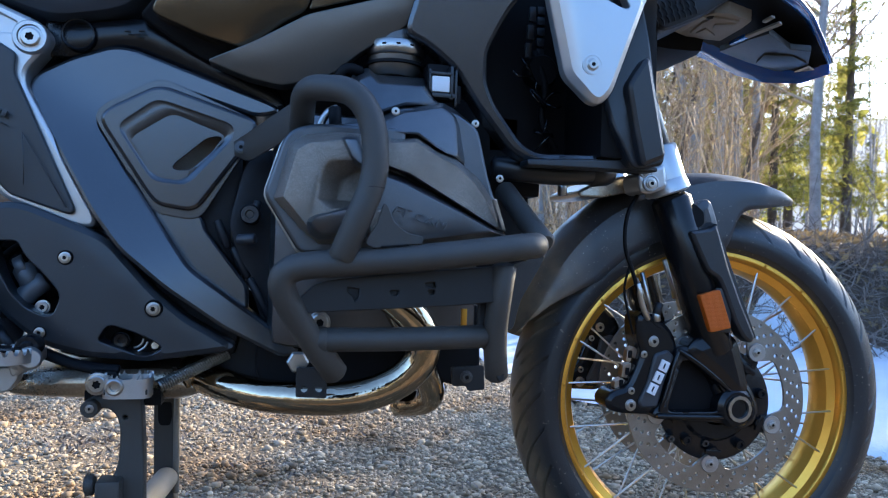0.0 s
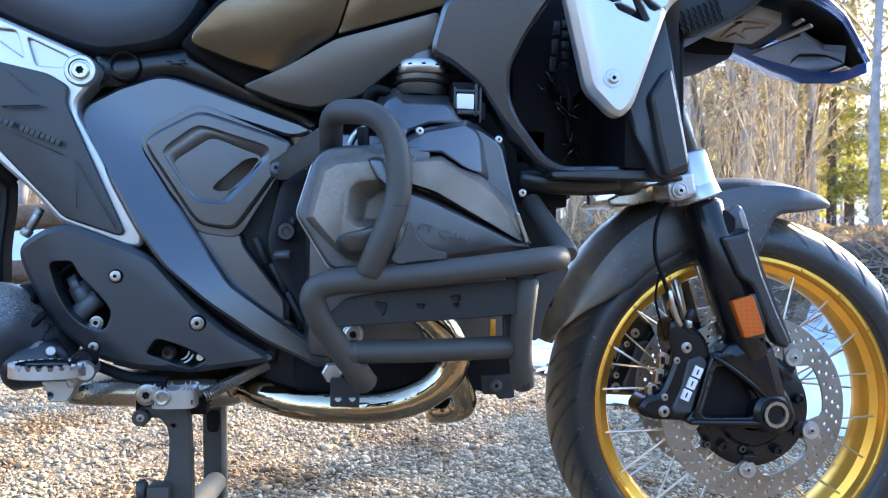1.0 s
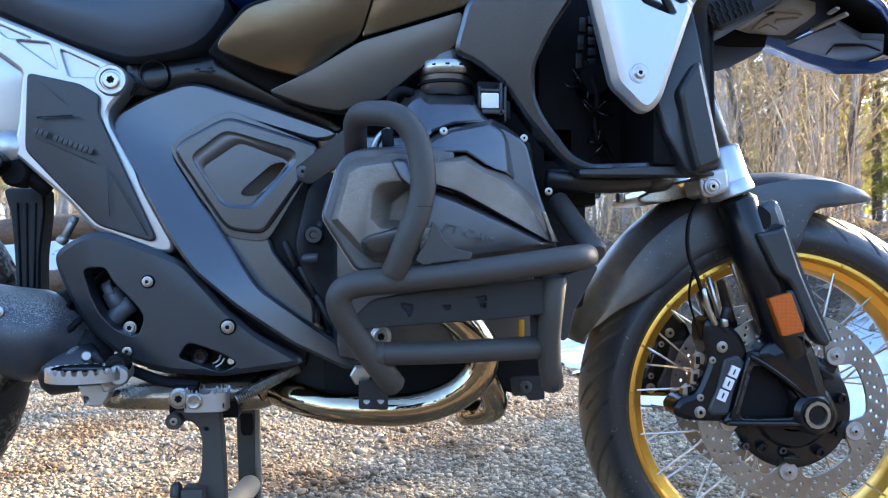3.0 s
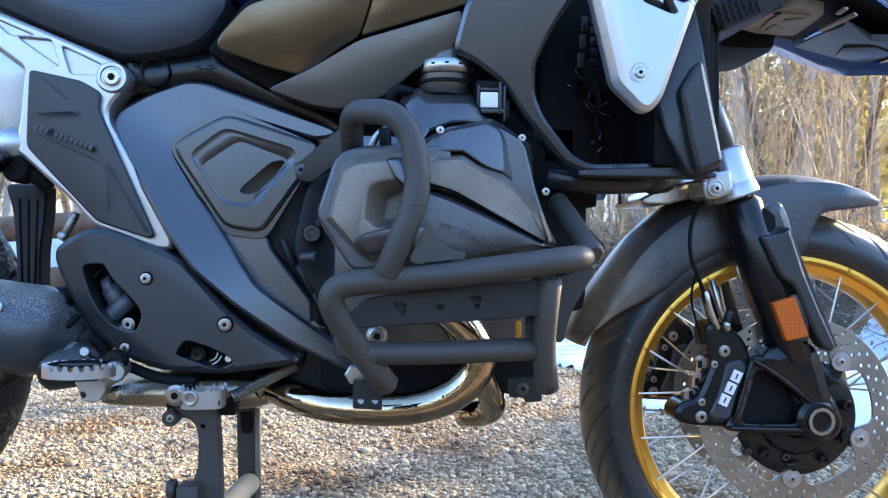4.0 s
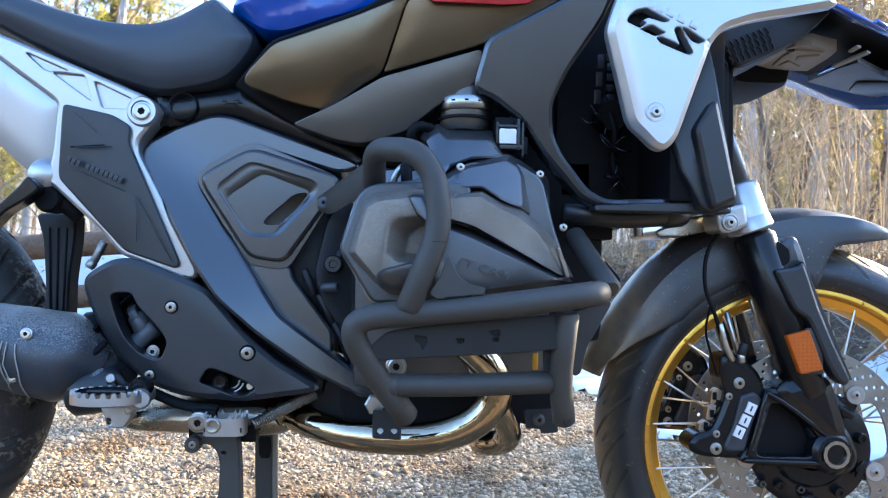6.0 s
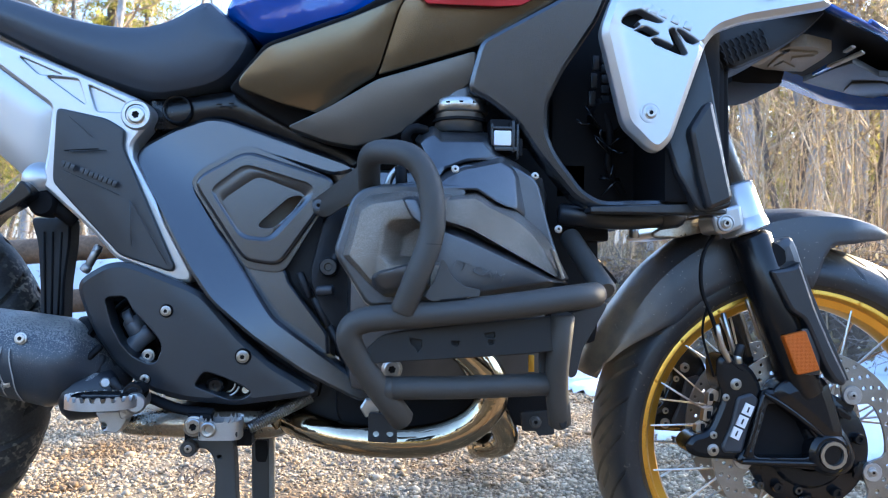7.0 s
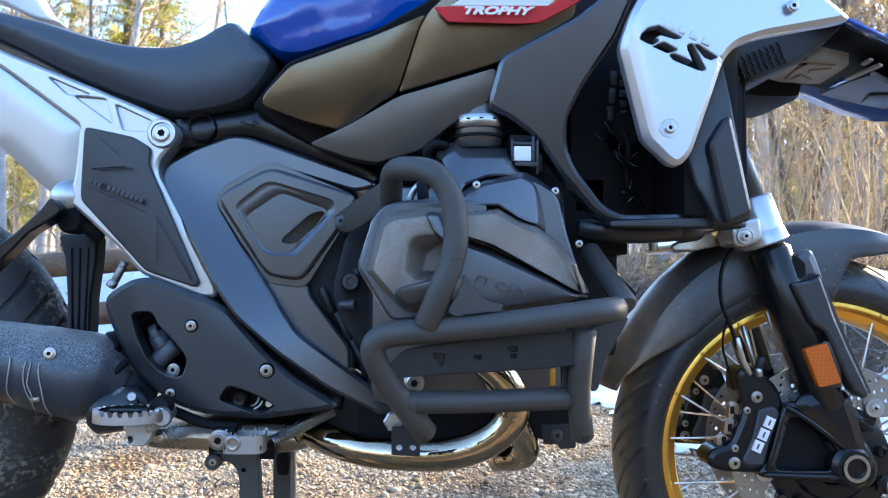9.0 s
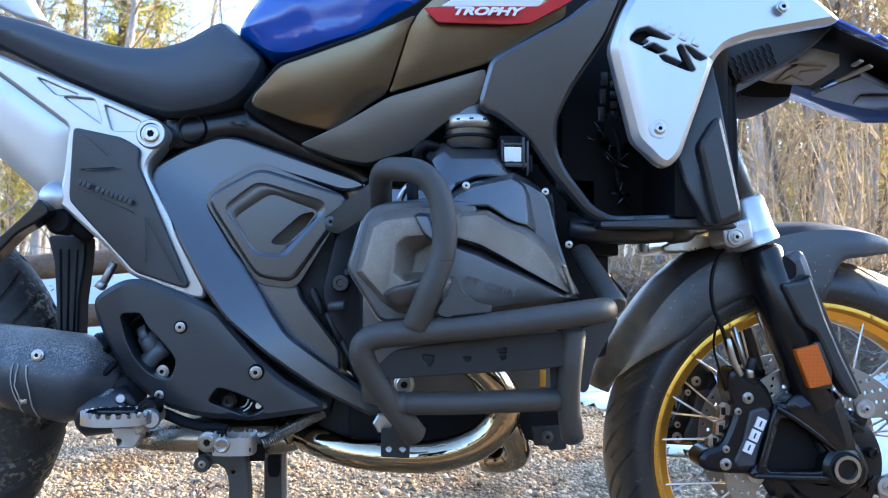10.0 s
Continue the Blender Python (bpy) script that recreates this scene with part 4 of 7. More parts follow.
silver = shell("silver_side_panel", [(-0.440, 0.926), (-0.428, 0.966), (-0.410, 0.999), (-0.308, 1.022), (-0.188, 1.025), (-0.123, 0.975), (-0.126, 0.969), (-0.246, 0.943), (-0.284, 0.929), (-0.301, 0.911), (-0.349, 0.780), (-0.365, 0.764), (-0.380, 0.767), (-0.410, 0.800)], -0.318, SILVER, bike, "silver painted fairing panel with cut-out mark", corner=0.01, edge=0.002, bulge=0.006, spread=0.008, tilt=(0.05, 0.02), thick=0.012, soft=0.012, folds=[([(-0.418, 0.915)][0], (0.2, -0.98), 0.85)], holes=[[(-0.417, 0.931), (-0.415, 0.937), (-0.407, 0.945), (-0.392, 0.949), (-0.361, 0.934), (-0.369, 0.932), (-0.390, 0.937), (-0.397, 0.933), (-0.392, 0.929), (-0.400, 0.923), (-0.408, 0.926)], [(-0.402, 0.922), (-0.385, 0.927), (-0.367, 0.918), (-0.381, 0.913)], [(-0.379, 0.911), (-0.371, 0.912), (-0.347, 0.903), (-0.355, 0.923), (-0.351, 0.926), (-0.346, 0.926), (-0.329, 0.894), (-0.333, 0.891), (-0.340, 0.892), (-0.373, 0.904)], [(-0.344, 0.926), (-0.338, 0.925), (-0.313, 0.910), (-0.322, 0.906), (-0.331, 0.909)]], hole_corner=0.002, grid=0.006)
shell("mark_backing", [(-0.426, 0.940), (-0.392, 0.960), (-0.305, 0.913), (-0.321, 0.882), (-0.351, 0.883), (-0.419, 0.916)], -0.309, VOID, silver, "black backing behind the cut-out mark", thick=0.003)
for q in [(-0.396, -0.330, 0.958), (-0.385, -0.330, 0.954), (-0.373, -0.330, 0.949), (-0.360, -0.330, 0.944), (-0.345, -0.330, 0.937), (-0.328, -0.330, 0.930)]:
    block("embossed_bar", (q[0] - 0.006, q[1] + 0.0025, q[2] - 0.005), (q[0] + 0.005, q[1] + 0.008, q[2] + 0.005), SILVER, silver, bevel=0.001, turn=Matrix.Rotation(radians(25), 3, "Y"))
lathe("bolt_recess", [(0.0, 0.0002), (0.0095, 0.0002), (0.012, -0.0012), (0.0138, -0.001), (0.0145, 0.002)], SILVER, silver, "raised ring round the bolt", centre=(-0.379, -0.328, 0.814), segs=36)
bolt((-0.379, -0.328, 0.814), 0.0082, silver)
bolt((-0.211, -0.325, 0.981), 0.0085, silver)
rad = shell("radiator_side", [(-0.294, 0.925), (-0.286, 0.922), (-0.273, 0.841), (-0.249, 0.709), (-0.251, 0.699), (-0.284, 0.690), (-0.298, 0.694), (-0.326, 0.745), (-0.341, 0.801)], -0.285, DUCT, bike, "smooth black radiator side cover", corner=0.008, edge=0.004, thick=0.05, folds=[([(-0.295, 0.811)][0], (-0.3, -1.0), 0.3)])
# Recess shade is painted: core, duct wall and back plate are near black.
block("radiator", (-0.468, -0.140, 0.714), (-0.192, -0.020, 1.122), VOID, bike, "radiator core behind the fairing, blackened as recess shade", bevel=0.01)

# beak over the wheel, seen from below
def beak_data(near, far, arch, lift, steps=14):
    verts, faces = [], []
    for a, b in zip(near, far):
        a, b = Vector(a), Vector(b)
        for j in range(steps + 1):
            u = j / steps
            p = a.lerp(b, u)
            verts.append(p + Vector((0, 0, lift + arch * (1 - (2 * u - 1) ** 2))))
    k = steps + 1
    for i in range(len(near) - 1):
        for j in range(steps):
            faces.append([i * k + j, i * k + j + 1, (i + 1) * k + j + 1, (i + 1) * k + j])
    return verts, faces


beak_near = [(-0.095, -0.200, 1.034), (0.024, -0.170, 1.000), (0.069, -0.140, 0.998), (0.122, -0.100, 0.993), (0.188, -0.050, 0.966), (0.236, -0.012, 0.946)]
beak_far = [(-0.022, 0.200, 1.035), (0.083, 0.180, 0.995), (0.146, 0.150, 0.956), (0.184, 0.110, 0.935), (0.230, 0.060, 0.925), (0.251, 0.010, 0.933)]
beak = child("beak", mesh_of("beak", *beak_data(beak_near, beak_far, 0.03, 0.0), BLUE, 60), bike, "gloss blue front beak")
sol = beak.modifiers.new("thickness", "SOLIDIFY")
sol.thickness, sol.offset = 0.006, 1
child("beak_liner", mesh_of("beak_liner", *beak_data([Vector(a).lerp(Vector(b), 0.06) for a, b in zip(beak_near, beak_far)], [Vector(a).lerp(Vector(b), 0.985) for a, b in zip(beak_near, beak_far)], 0.012, 0.002), VOID, 60), beak, "black plastic beak underside")
lip = [Vector(p) for p in beak_far[1:]]
tube("beak_lip", [p + Vector((0, 0, 0.004)) for p in lip], 0.005, BLUE, beak, "blue far lip of the beak", bend=0.02, sides=12)
tube("beak_edge", [Vector(p) + Vector((0, 0, 0.003)) for p in beak_near[1:]], 0.004, BLUE, beak, "bright blue beak edge", bend=0.02, sides=10)
lamp = child("lamp_housing", mesh_of("lamp_housing", *block_data((-0.112, 0.020, 0.948), (-0.0, 0.2, 1.08), 0.03), VOID, 40), bike, "black lamp housing under the beak")
shell("housing_side", [(-0.233, 1.009), (-0.023, 1.033), (-0.063, 0.992), (-0.112, 0.959), (-0.186, 0.925), (-0.211, 0.958)], -0.15, DARKCAST, lamp, "black vented housing side", thick=0.12, corner=0.02, edge=0.01)
for i in range(9):
    c = Vector((-0.214, -0.152, 0.956)).lerp(Vector((-0.139, -0.152, 0.987)), i / 8)
    for j in range(3):
        d = c + Vector((0.004 * j, 0, -0.011 * j))
        tube("vent_rib", [d + Vector((-0.005, 0, 0.005)), d + Vector((0.0, -0.002, -0.001)), d + Vector((0.001, 0, -0.006))], 0.0016, DARKCAST, lamp, sides=6, bend=0.004)
def prism(name, ring, up, mat, parent, label="", bevel=0.0012):
    """A flat plate whose outline lies in space, thickened upwards."""
    k = len(ring)
    low = [Vector(p) for p in ring]
    return faceted(name, low + [p + Vector((0, 0, up)) for p in low], [list(range(k)), list(range(2 * k - 1, k - 1, -1))] + [(i, (i + 1) % k, k + (i + 1) % k, k + i) for i in range(k)], mat, parent, label, bevel)


unit = prism("lamp_unit", [(-0.087, -0.002, 0.978), (-0.079, -0.095, 0.978), (-0.072, -0.110, 0.978), (-0.048, -0.118, 0.978), (0.009, -0.093, 0.978), (0.018, -0.056, 0.978), (0.027, 0.026, 0.978), (-0.038, 0.026, 0.978)], 0.02, STONE_DUST, lamp, "dusty grey lamp underside")
for ring, up in (([(-0.056, -0.009, 0.974), (-0.068, -0.067, 0.974), (-0.065, -0.100, 0.974), (-0.013, -0.092, 0.974), (0.002, -0.007, 0.974), (-0.043, 0.002, 0.974)], 0.01), ([(-0.048, -0.074, 0.971), (-0.017, -0.088, 0.971), (-0.016, -0.055, 0.971), (-0.039, -0.053, 0.971)], 0.008), ([(-0.052, -0.021, 0.971), (-0.050, -0.050, 0.971), (-0.013, -0.020, 0.971), (-0.034, -0.013, 0.971)], 0.008), ([(-0.091, -0.018, 0.974), (-0.086, -0.100, 0.974), (-0.076, -0.090, 0.974), (-0.076, -0.009, 0.974)], 0.01)):
    prism("unit_step", ring, up, STONE_DUST, unit, "raised step of the lamp unit")
bolt((-0.065, -0.090, 0.978), 0.008, unit, DARKCAST, axis=(0, 0, -1))
plate_under = prism("access_plate", [(0.043, 0.052, 0.966), (0.046, -0.033, 0.966), (0.052, -0.082, 0.964), (0.128, -0.038, 0.955), (0.157, -0.056, 0.949), (0.213, 0.022, 0.946), (0.198, 0.081, 0.946), (0.141, 0.066, 0.950), (0.085, 0.057, 0.958)], 0.012, CALIPER, beak, "smooth dark grey access plate")
prism("plate_step", [(0.117, 0.044, 0.949), (0.107, 0.006, 0.954), (0.150, -0.017, 0.950), (0.189, -0.004, 0.944), (0.197, 0.011, 0.943), (0.184, 0.063, 0.943)], 0.004, DUCT, plate_under, "lower step of the access plate")
prism("clip", [(0.033, 0.006, 0.966), (0.029, -0.045, 0.966), (0.041, -0.039, 0.966), (0.042, 0.011, 0.966)], 0.006, BLUE, beak, "small bright blue clip")
prism("clip", [(0.029, -0.046, 0.966), (0.034, -0.133, 0.966), (0.046, -0.124, 0.966), (0.042, -0.039, 0.966)], 0.004, STONE_DUST, beak, "pale metal strip")
prism("clip", [(0.014, -0.115, 0.970), (0.011, -0.143, 0.970), (0.020, -0.140, 0.970), (0.023, -0.112, 0.970)], 0.004, STONE_DUST, beak, "pale metal strip")
tag = prism("sticker", [(0.208, 0.054, 0.942), (0.205, 0.009, 0.942), (0.245, 0.035, 0.942), (0.252, 0.088, 0.942)], 0.002, WHITE, beak, "white printed sticker", bevel=0.0004)
for ring in ([(0.216, 0.054, 0.942), (0.214, 0.036, 0.942), (0.223, 0.042, 0.942), (0.225, 0.061, 0.942)], [(0.213, 0.031, 0.942), (0.212, 0.018, 0.942), (0.220, 0.024, 0.942), (0.222, 0.037, 0.942)], [(0.234, 0.067, 0.942), (0.230, 0.034, 0.942), (0.235, 0.037, 0.942), (0.242, 0.074, 0.942)]):
    prism("print_bar", ring, 0.0006, DARKCAST, tag, bevel=0.0001)

# ---- rear frame and side covers ----
frame_part = shell("rear_frame", [(-1.424, 0.997), (-1.309, 0.944), (-1.185, 0.896), (-1.073, 0.850), (-1.059, 0.833), (-1.070, 0.812), (-1.089, 0.788), (-1.090, 0.769), (-0.998, 0.599), (-1.001, 0.585), (-1.019, 0.585), (-1.110, 0.619), (-1.144, 0.658), (-1.210, 0.717), (-1.220, 0.723), (-1.211, 0.766), (-1.206, 0.839), (-1.295, 0.904), (-1.424, 0.994)], -0.15, SILVER, bike, "silver painted cast rear subframe", corner=0.01, edge=0.002, bulge=0.003, spread=0.005, thick=0.035, holes=[[(-1.254, 0.911), (-1.191, 0.885), (-1.225, 0.885)], [(-1.215, 0.883), (-1.169, 0.880), (-1.157, 0.842)], [(-1.155, 0.872), (-1.100, 0.847), (-1.103, 0.833), (-1.143, 0.833)]], hole_corner=0.005, grid=0.008)
shell("tail_cover", [(-1.338, 0.934), (-1.291, 0.901), (-1.207, 0.840), (-1.210, 0.806), (-1.213, 0.768), (-1.224, 0.726), (-1.251, 0.739), (-1.291, 0.775), (-1.338, 0.820)], -0.142, SILVER, frame_part, "silver painted tail panel", corner=0.008, edge=0.002, bulge=0.004, spread=0.03, tilt=(0.04, -0.06), thick=0.02)
bolt((-1.083, -0.156, 0.828), 0.0155, frame_part)
insert = shell("subframe_pad", [(-1.195, 0.836), (-1.125, 0.822), (-1.098, 0.806), (-1.100, 0.781), (-1.022, 0.607), (-1.028, 0.600), (-1.102, 0.624), (-1.199, 0.726), (-1.201, 0.736)], -0.162, PLASTIC, bike, "dark grey rubber heel pad with embossed mark", corner=0.008, edge=0.003, thick=0.015, folds=[((-1.1, 0.66), (0.6, -1), 0.12)])
shell("side_frame_cover", [(-1.093, 0.764), (-1.086, 0.787), (-1.042, 0.813), (-0.988, 0.833), (-0.962, 0.831), (-0.773, 0.766), (-0.763, 0.755), (-0.797, 0.746), (-0.920, 0.783), (-0.939, 0.781), (-0.996, 0.748), (-1.002, 0.728), (-0.936, 0.626), (-0.874, 0.536), (-0.795, 0.479), (-0.724, 0.428), (-0.748, 0.415), (-0.830, 0.457), (-0.904, 0.508), (-0.964, 0.558), (-1.001, 0.606), (-1.085, 0.746)], -0.158, SATIN, bike, "satin black main frame cover", corner=0.014, edge=0.0016, bulge=0.003, spread=0.005, tilt=(0.1, 0.36), thick=0.04, folds=[((-1.040, 0.748), (-0.88, 0.48), -0.39), ([(-0.896, 0.540)][0], (1.0, 0.2), 0.26)], soft=0.045)
cover = shell("side_cover", [(-0.996, 0.733), (-0.986, 0.745), (-0.932, 0.776), (-0.915, 0.778), (-0.795, 0.741), (-0.798, 0.719), (-0.868, 0.618), (-0.881, 0.612), (-0.922, 0.618), (-0.936, 0.634), (-0.993, 0.720)], -0.16, SATIN, bike, "satin black side cover with recessed vent", corner=0.012, edge=0.0016, bulge=0.0025, spread=0.005, thick=0.012, holes=[[(-0.974, 0.721), (-0.930, 0.756), (-0.917, 0.757), (-0.827, 0.731), (-0.828, 0.713), (-0.885, 0.648), (-0.928, 0.651)]], hole_corner=0.012)
shell("cover_lip", [(-1.004, 0.737), (-0.993, 0.751), (-0.934, 0.786), (-0.915, 0.788), (-0.795, 0.741), (-0.798, 0.719), (-0.864, 0.607), (-0.878, 0.601), (-0.923, 0.607), (-0.938, 0.625), (-1.001, 0.723)], -0.1535, SATIN, cover, "satin black stepped edge round the cover", corner=0.012, edge=0.001, thick=0.004, holes=[[(-0.950, 0.712), (-0.912, 0.746), (-0.836, 0.722), (-0.886, 0.650), (-0.928, 0.655)]], hole_corner=0.006)
vent_outer, vent_inner = [(-0.974, 0.721), (-0.930, 0.756), (-0.917, 0.757), (-0.827, 0.731), (-0.828, 0.713), (-0.885, 0.648), (-0.928, 0.651)], [(-0.958, 0.706), (-0.911, 0.740), (-0.900, 0.741), (-0.840, 0.718), (-0.842, 0.707), (-0.892, 0.654), (-0.926, 0.657)]
depths = (-0.1612, -0.1612, -0.1609, -0.1570, -0.1552, -0.1575, -0.1596)
dish("vent_surround", [[(x, -0.1618, z) for x, z in vent_outer], [(x + (a - x) * 0.12, -0.1612, z + (b - z) * 0.12) for (x, z), (a, b) in zip(vent_outer, vent_inner)], [(x + (a - x) * 0.35, -0.1611, z + (b - z) * 0.35) for (x, z), (a, b) in zip(vent_outer, vent_inner)], [(x + (a - x) * 0.85, d - 0.0008, z + (b - z) * 0.85) for (x, z), (a, b), d in zip(vent_outer, vent_inner, depths)], [(a, d + 0.001, b) for (a, b), d in zip(vent_inner, depths)]], SATIN, cover, "softly stepped vent surround", r=0.012)
shell("vent_recess", [(-0.962, 0.707), (-0.911, 0.744), (-0.901, 0.745), (-0.837, 0.720), (-0.840, 0.704), (-0.892, 0.651), (-0.929, 0.655)], -0.1590, SATIN, cover, "sloping recessed vent plate", corner=0.012, edge=0.0006, thick=0.004, tilt=(0.03, 0.012), holes=[[(-0.905, 0.669), (-0.901, 0.676), (-0.864, 0.710), (-0.856, 0.714), (-0.843, 0.716), (-0.841, 0.706), (-0.881, 0.668), (-0.896, 0.666)]], hole_corner=0.004)
shell("vent_inner", [(-0.916, 0.713), (-0.831, 0.732), (-0.830, 0.662), (-0.915, 0.652)], -0.122, STONE_DUST, cover, "grey casting seen through the vent", corner=0.004, edge=0.001, thick=0.005, tilt=(0.2, -0.2))
shell("lower_side_cover", [(-0.957, 0.648), (-0.921, 0.621), (-0.887, 0.611), (-0.873, 0.612), (-0.863, 0.603), (-0.860, 0.589), (-0.802, 0.514), (-0.799, 0.473), (-0.862, 0.514), (-0.902, 0.548)], -0.15, SATIN, bike, "satin black lower side cover", corner=0.008, edge=0.002, bulge=0.002, spread=0.004, thick=0.03, tilt=(0.0, 0.04))
plate = shell("footrest_plate", [(-1.160, 0.573), (-1.157, 0.587), (-1.140, 0.599), (-1.114, 0.612), (-1.093, 0.615), (-1.071, 0.610), (-0.995, 0.580), (-0.976, 0.569), (-0.920, 0.506), (-0.878, 0.471), (-0.812, 0.432), (-0.823, 0.425), (-0.926, 0.411), (-0.998, 0.417), (-1.046, 0.428), (-1.069, 0.441), (-1.106, 0.469), (-1.134, 0.509), (-1.154, 0.555)], -0.172, PLASTIC, bike, "black plastic footrest guard plate", corner=0.012, edge=0.0018, bulge=0.004, spread=0.008, tilt=(0.0, 0.02), thick=0.03, folds=[([(-1.100, 0.547)][0], (0.3, -0.95), 0.34), ([(-1.079, 0.487)][0], (0.8, -0.6), 0.3), ([(-0.970, 0.532)][0], (-0.75, 0.62), 0.16)], grid=0.009, holes=[[(-1.116, 0.559), (-1.110, 0.564), (-1.086, 0.565), (-1.075, 0.545), (-1.054, 0.524), (-1.037, 0.504), (-1.033, 0.492), (-1.040, 0.472), (-1.052, 0.470), (-1.074, 0.481), (-1.092, 0.499), (-1.105, 0.523)], [(-0.987, 0.439), (-0.977, 0.456), (-0.970, 0.459), (-0.943, 0.450), (-0.920, 0.440), (-0.906, 0.430), (-0.913, 0.424), (-0.928, 0.418), (-0.939, 0.421)]], hole_corner=0.006)
for q, r in (((-0.919, -0.178, 0.481), 0.0092), ((-1.028, -0.1775, 0.545), 0.0075), ((-1.056, -0.174, 0.448), 0.0068)):
    # Flat black disc round the bolt, painted shade of a recess.
    lathe("bolt_recess", [(0.0, -0.0002), (r * 1.12, -0.0002), (r * 1.2, -0.0006), (r * 1.3, 0.002)], VOID, plate, "black disc painting the shade round the bolt", centre=q, segs=28)
    bolt(q, r, plate)

# ---- engine ----
engine = block("engine_block", (-0.773, -0.200, 0.430), (-0.481, 0.200, 0.754), ENGINE, bike, "dark cast engine block", bevel=0.03)
block("tank_underside", (-0.925, -0.100, 0.760), (-0.449, 0.100, 1.086), VOID, engine, "dark airbox under the tank", bevel=0.03)
block("gearbox", (-1.057, -0.120, 0.404), (-0.809, 0.120, 0.792), DARKCAST, engine, "dark gearbox housing", bevel=0.03)
block("front_case", (-0.546, -0.140, 0.493), (-0.386, 0.140, 0.802), VOID, engine, "black front engine case", bevel=0.03)
case = shell("case_cover", [(-0.811, 0.687), (-0.772, 0.710), (-0.720, 0.681), (-0.718, 0.490), (-0.726, 0.422), (-0.768, 0.424), (-0.792, 0.492), (-0.832, 0.594)], -0.135, DARKCAST, engine, "dark crankcase cover", corner=0.02, edge=0.006, thick=0.06, tilt=(0.3, 0))
for p, q in zip([(-0.846, -0.140, 0.602), (-0.823, -0.140, 0.565), (-0.800, -0.140, 0.523), (-0.791, -0.150, 0.631)], [(-0.830, -0.140, 0.565), (-0.802, -0.140, 0.523), (-0.769, -0.140, 0.465), (-0.800, -0.150, 0.598)]):
    tube("case_rib", [p, q], 0.006, DARKCAST, case, sides=10)
lathe("filler_cap", [(0.0, -0.004), (0.005, -0.004), (0.006, -0.007), (0.0115, -0.007), (0.0135, -0.004), (0.014, 0.0), (0.014, 0.02)], DUCT, engine, "black oil filler cap", centre=(-0.801, -0.165, 0.611), segs=28)
tube("plug", [(-0.816, -0.170, 0.576), (-0.792, -0.180, 0.578)], 0.0075, CALIPER, engine, "dull dark plug", sides=12)
shell("skid_plate", [(-0.788, 0.451), (-0.674, 0.467), (-0.557, 0.458), (-0.538, 0.424), (-0.558, 0.384), (-0.593, 0.362), (-0.673, 0.353), (-0.755, 0.364), (-0.788, 0.386)], -0.15, VOID, engine, "black engine guard", thick=0.26, corner=0.02)
shell("engine_foot", [(-0.909, 0.419), (-0.791, 0.452), (-0.740, 0.443), (-0.722, 0.374), (-0.808, 0.370), (-0.884, 0.395)], -0.1, DARKCAST, engine, "dark engine foot above the pipe", thick=0.12, corner=0.02)
shell("front_guard", [(-0.556, 0.489), (-0.460, 0.489), (-0.458, 0.376), (-0.494, 0.368), (-0.527, 0.377)], -0.13, VOID, engine, "black front engine guard", thick=0.2, corner=0.01)
head = shell("cylinder_head", [(-0.775, 0.631), (-0.758, 0.698), (-0.721, 0.716), (-0.636, 0.729), (-0.621, 0.746), (-0.554, 0.747), (-0.520, 0.727), (-0.504, 0.664), (-0.481, 0.597), (-0.538, 0.578), (-0.731, 0.565)], -0.305, ENGINE, bike, "dark boxer cylinder head", corner=0.012, edge=0.004, thick=0.15)
shell("gasket", [(-0.782, 0.629), (-0.762, 0.695), (-0.748, 0.709), (-0.722, 0.716), (-0.624, 0.717), (-0.623, 0.568), (-0.739, 0.560)], -0.312, BOLT, head, "thin bright gasket edge", corner=0.01, edge=0.0008, thick=0.002)
shell("cover_flange", [(-0.780, 0.629), (-0.759, 0.696), (-0.746, 0.708), (-0.721, 0.714), (-0.617, 0.715), (-0.616, 0.568), (-0.737, 0.562)], -0.338, ENGINE, head, "dark cover flange", corner=0.01, edge=0.004, thick=0.025)
rim = [(-0.769, -0.338, 0.624), (-0.753, -0.338, 0.687), (-0.737, -0.338, 0.700), (-0.693, -0.338, 0.706), (-0.634, -0.338, 0.703), (-0.632, -0.338, 0.576), (-0.716, -0.338, 0.573), (-0.735, -0.338, 0.588)]
brow = [(-0.758, -0.386, 0.624), (-0.745, -0.390, 0.675), (-0.731, -0.390, 0.684), (-0.699, -0.388, 0.689), (-0.649, -0.388, 0.688), (-0.649, -0.390, 0.668), (-0.685, -0.393, 0.667), (-0.709, -0.394, 0.665), (-0.717, -0.394, 0.657), (-0.721, -0.394, 0.623), (-0.709, -0.392, 0.613), (-0.648, -0.388, 0.614), (-0.647, -0.378, 0.583), (-0.714, -0.376, 0.582), (-0.730, -0.380, 0.592)]
well = [(-0.679, -0.362, 0.658), (-0.694, -0.358, 0.646), (-0.698, -0.358, 0.624), (-0.646, -0.360, 0.622), (-0.646, -0.360, 0.661)]
cover_a = faceted("valve_cover", rim + brow + well, [list(range(8, 23)), (0, 1, 9, 8), (1, 2, 10, 9), (2, 3, 11, 10), (3, 4, 12, 11), (4, 5, 20, 19, 26, 27, 13, 12), (5, 6, 21, 20), (6, 7, 22, 21), (7, 0, 8, 22), (13, 14, 23, 27), (14, 15, 24, 23), (15, 16, 24), (16, 17, 25, 24), (17, 18, 25), (18, 19, 26, 25), (23, 24, 25, 26, 27), (7, 6, 5, 4, 3, 2, 1, 0)], CAST, bike, "grey speckled valve cover", bevel=0.0035)
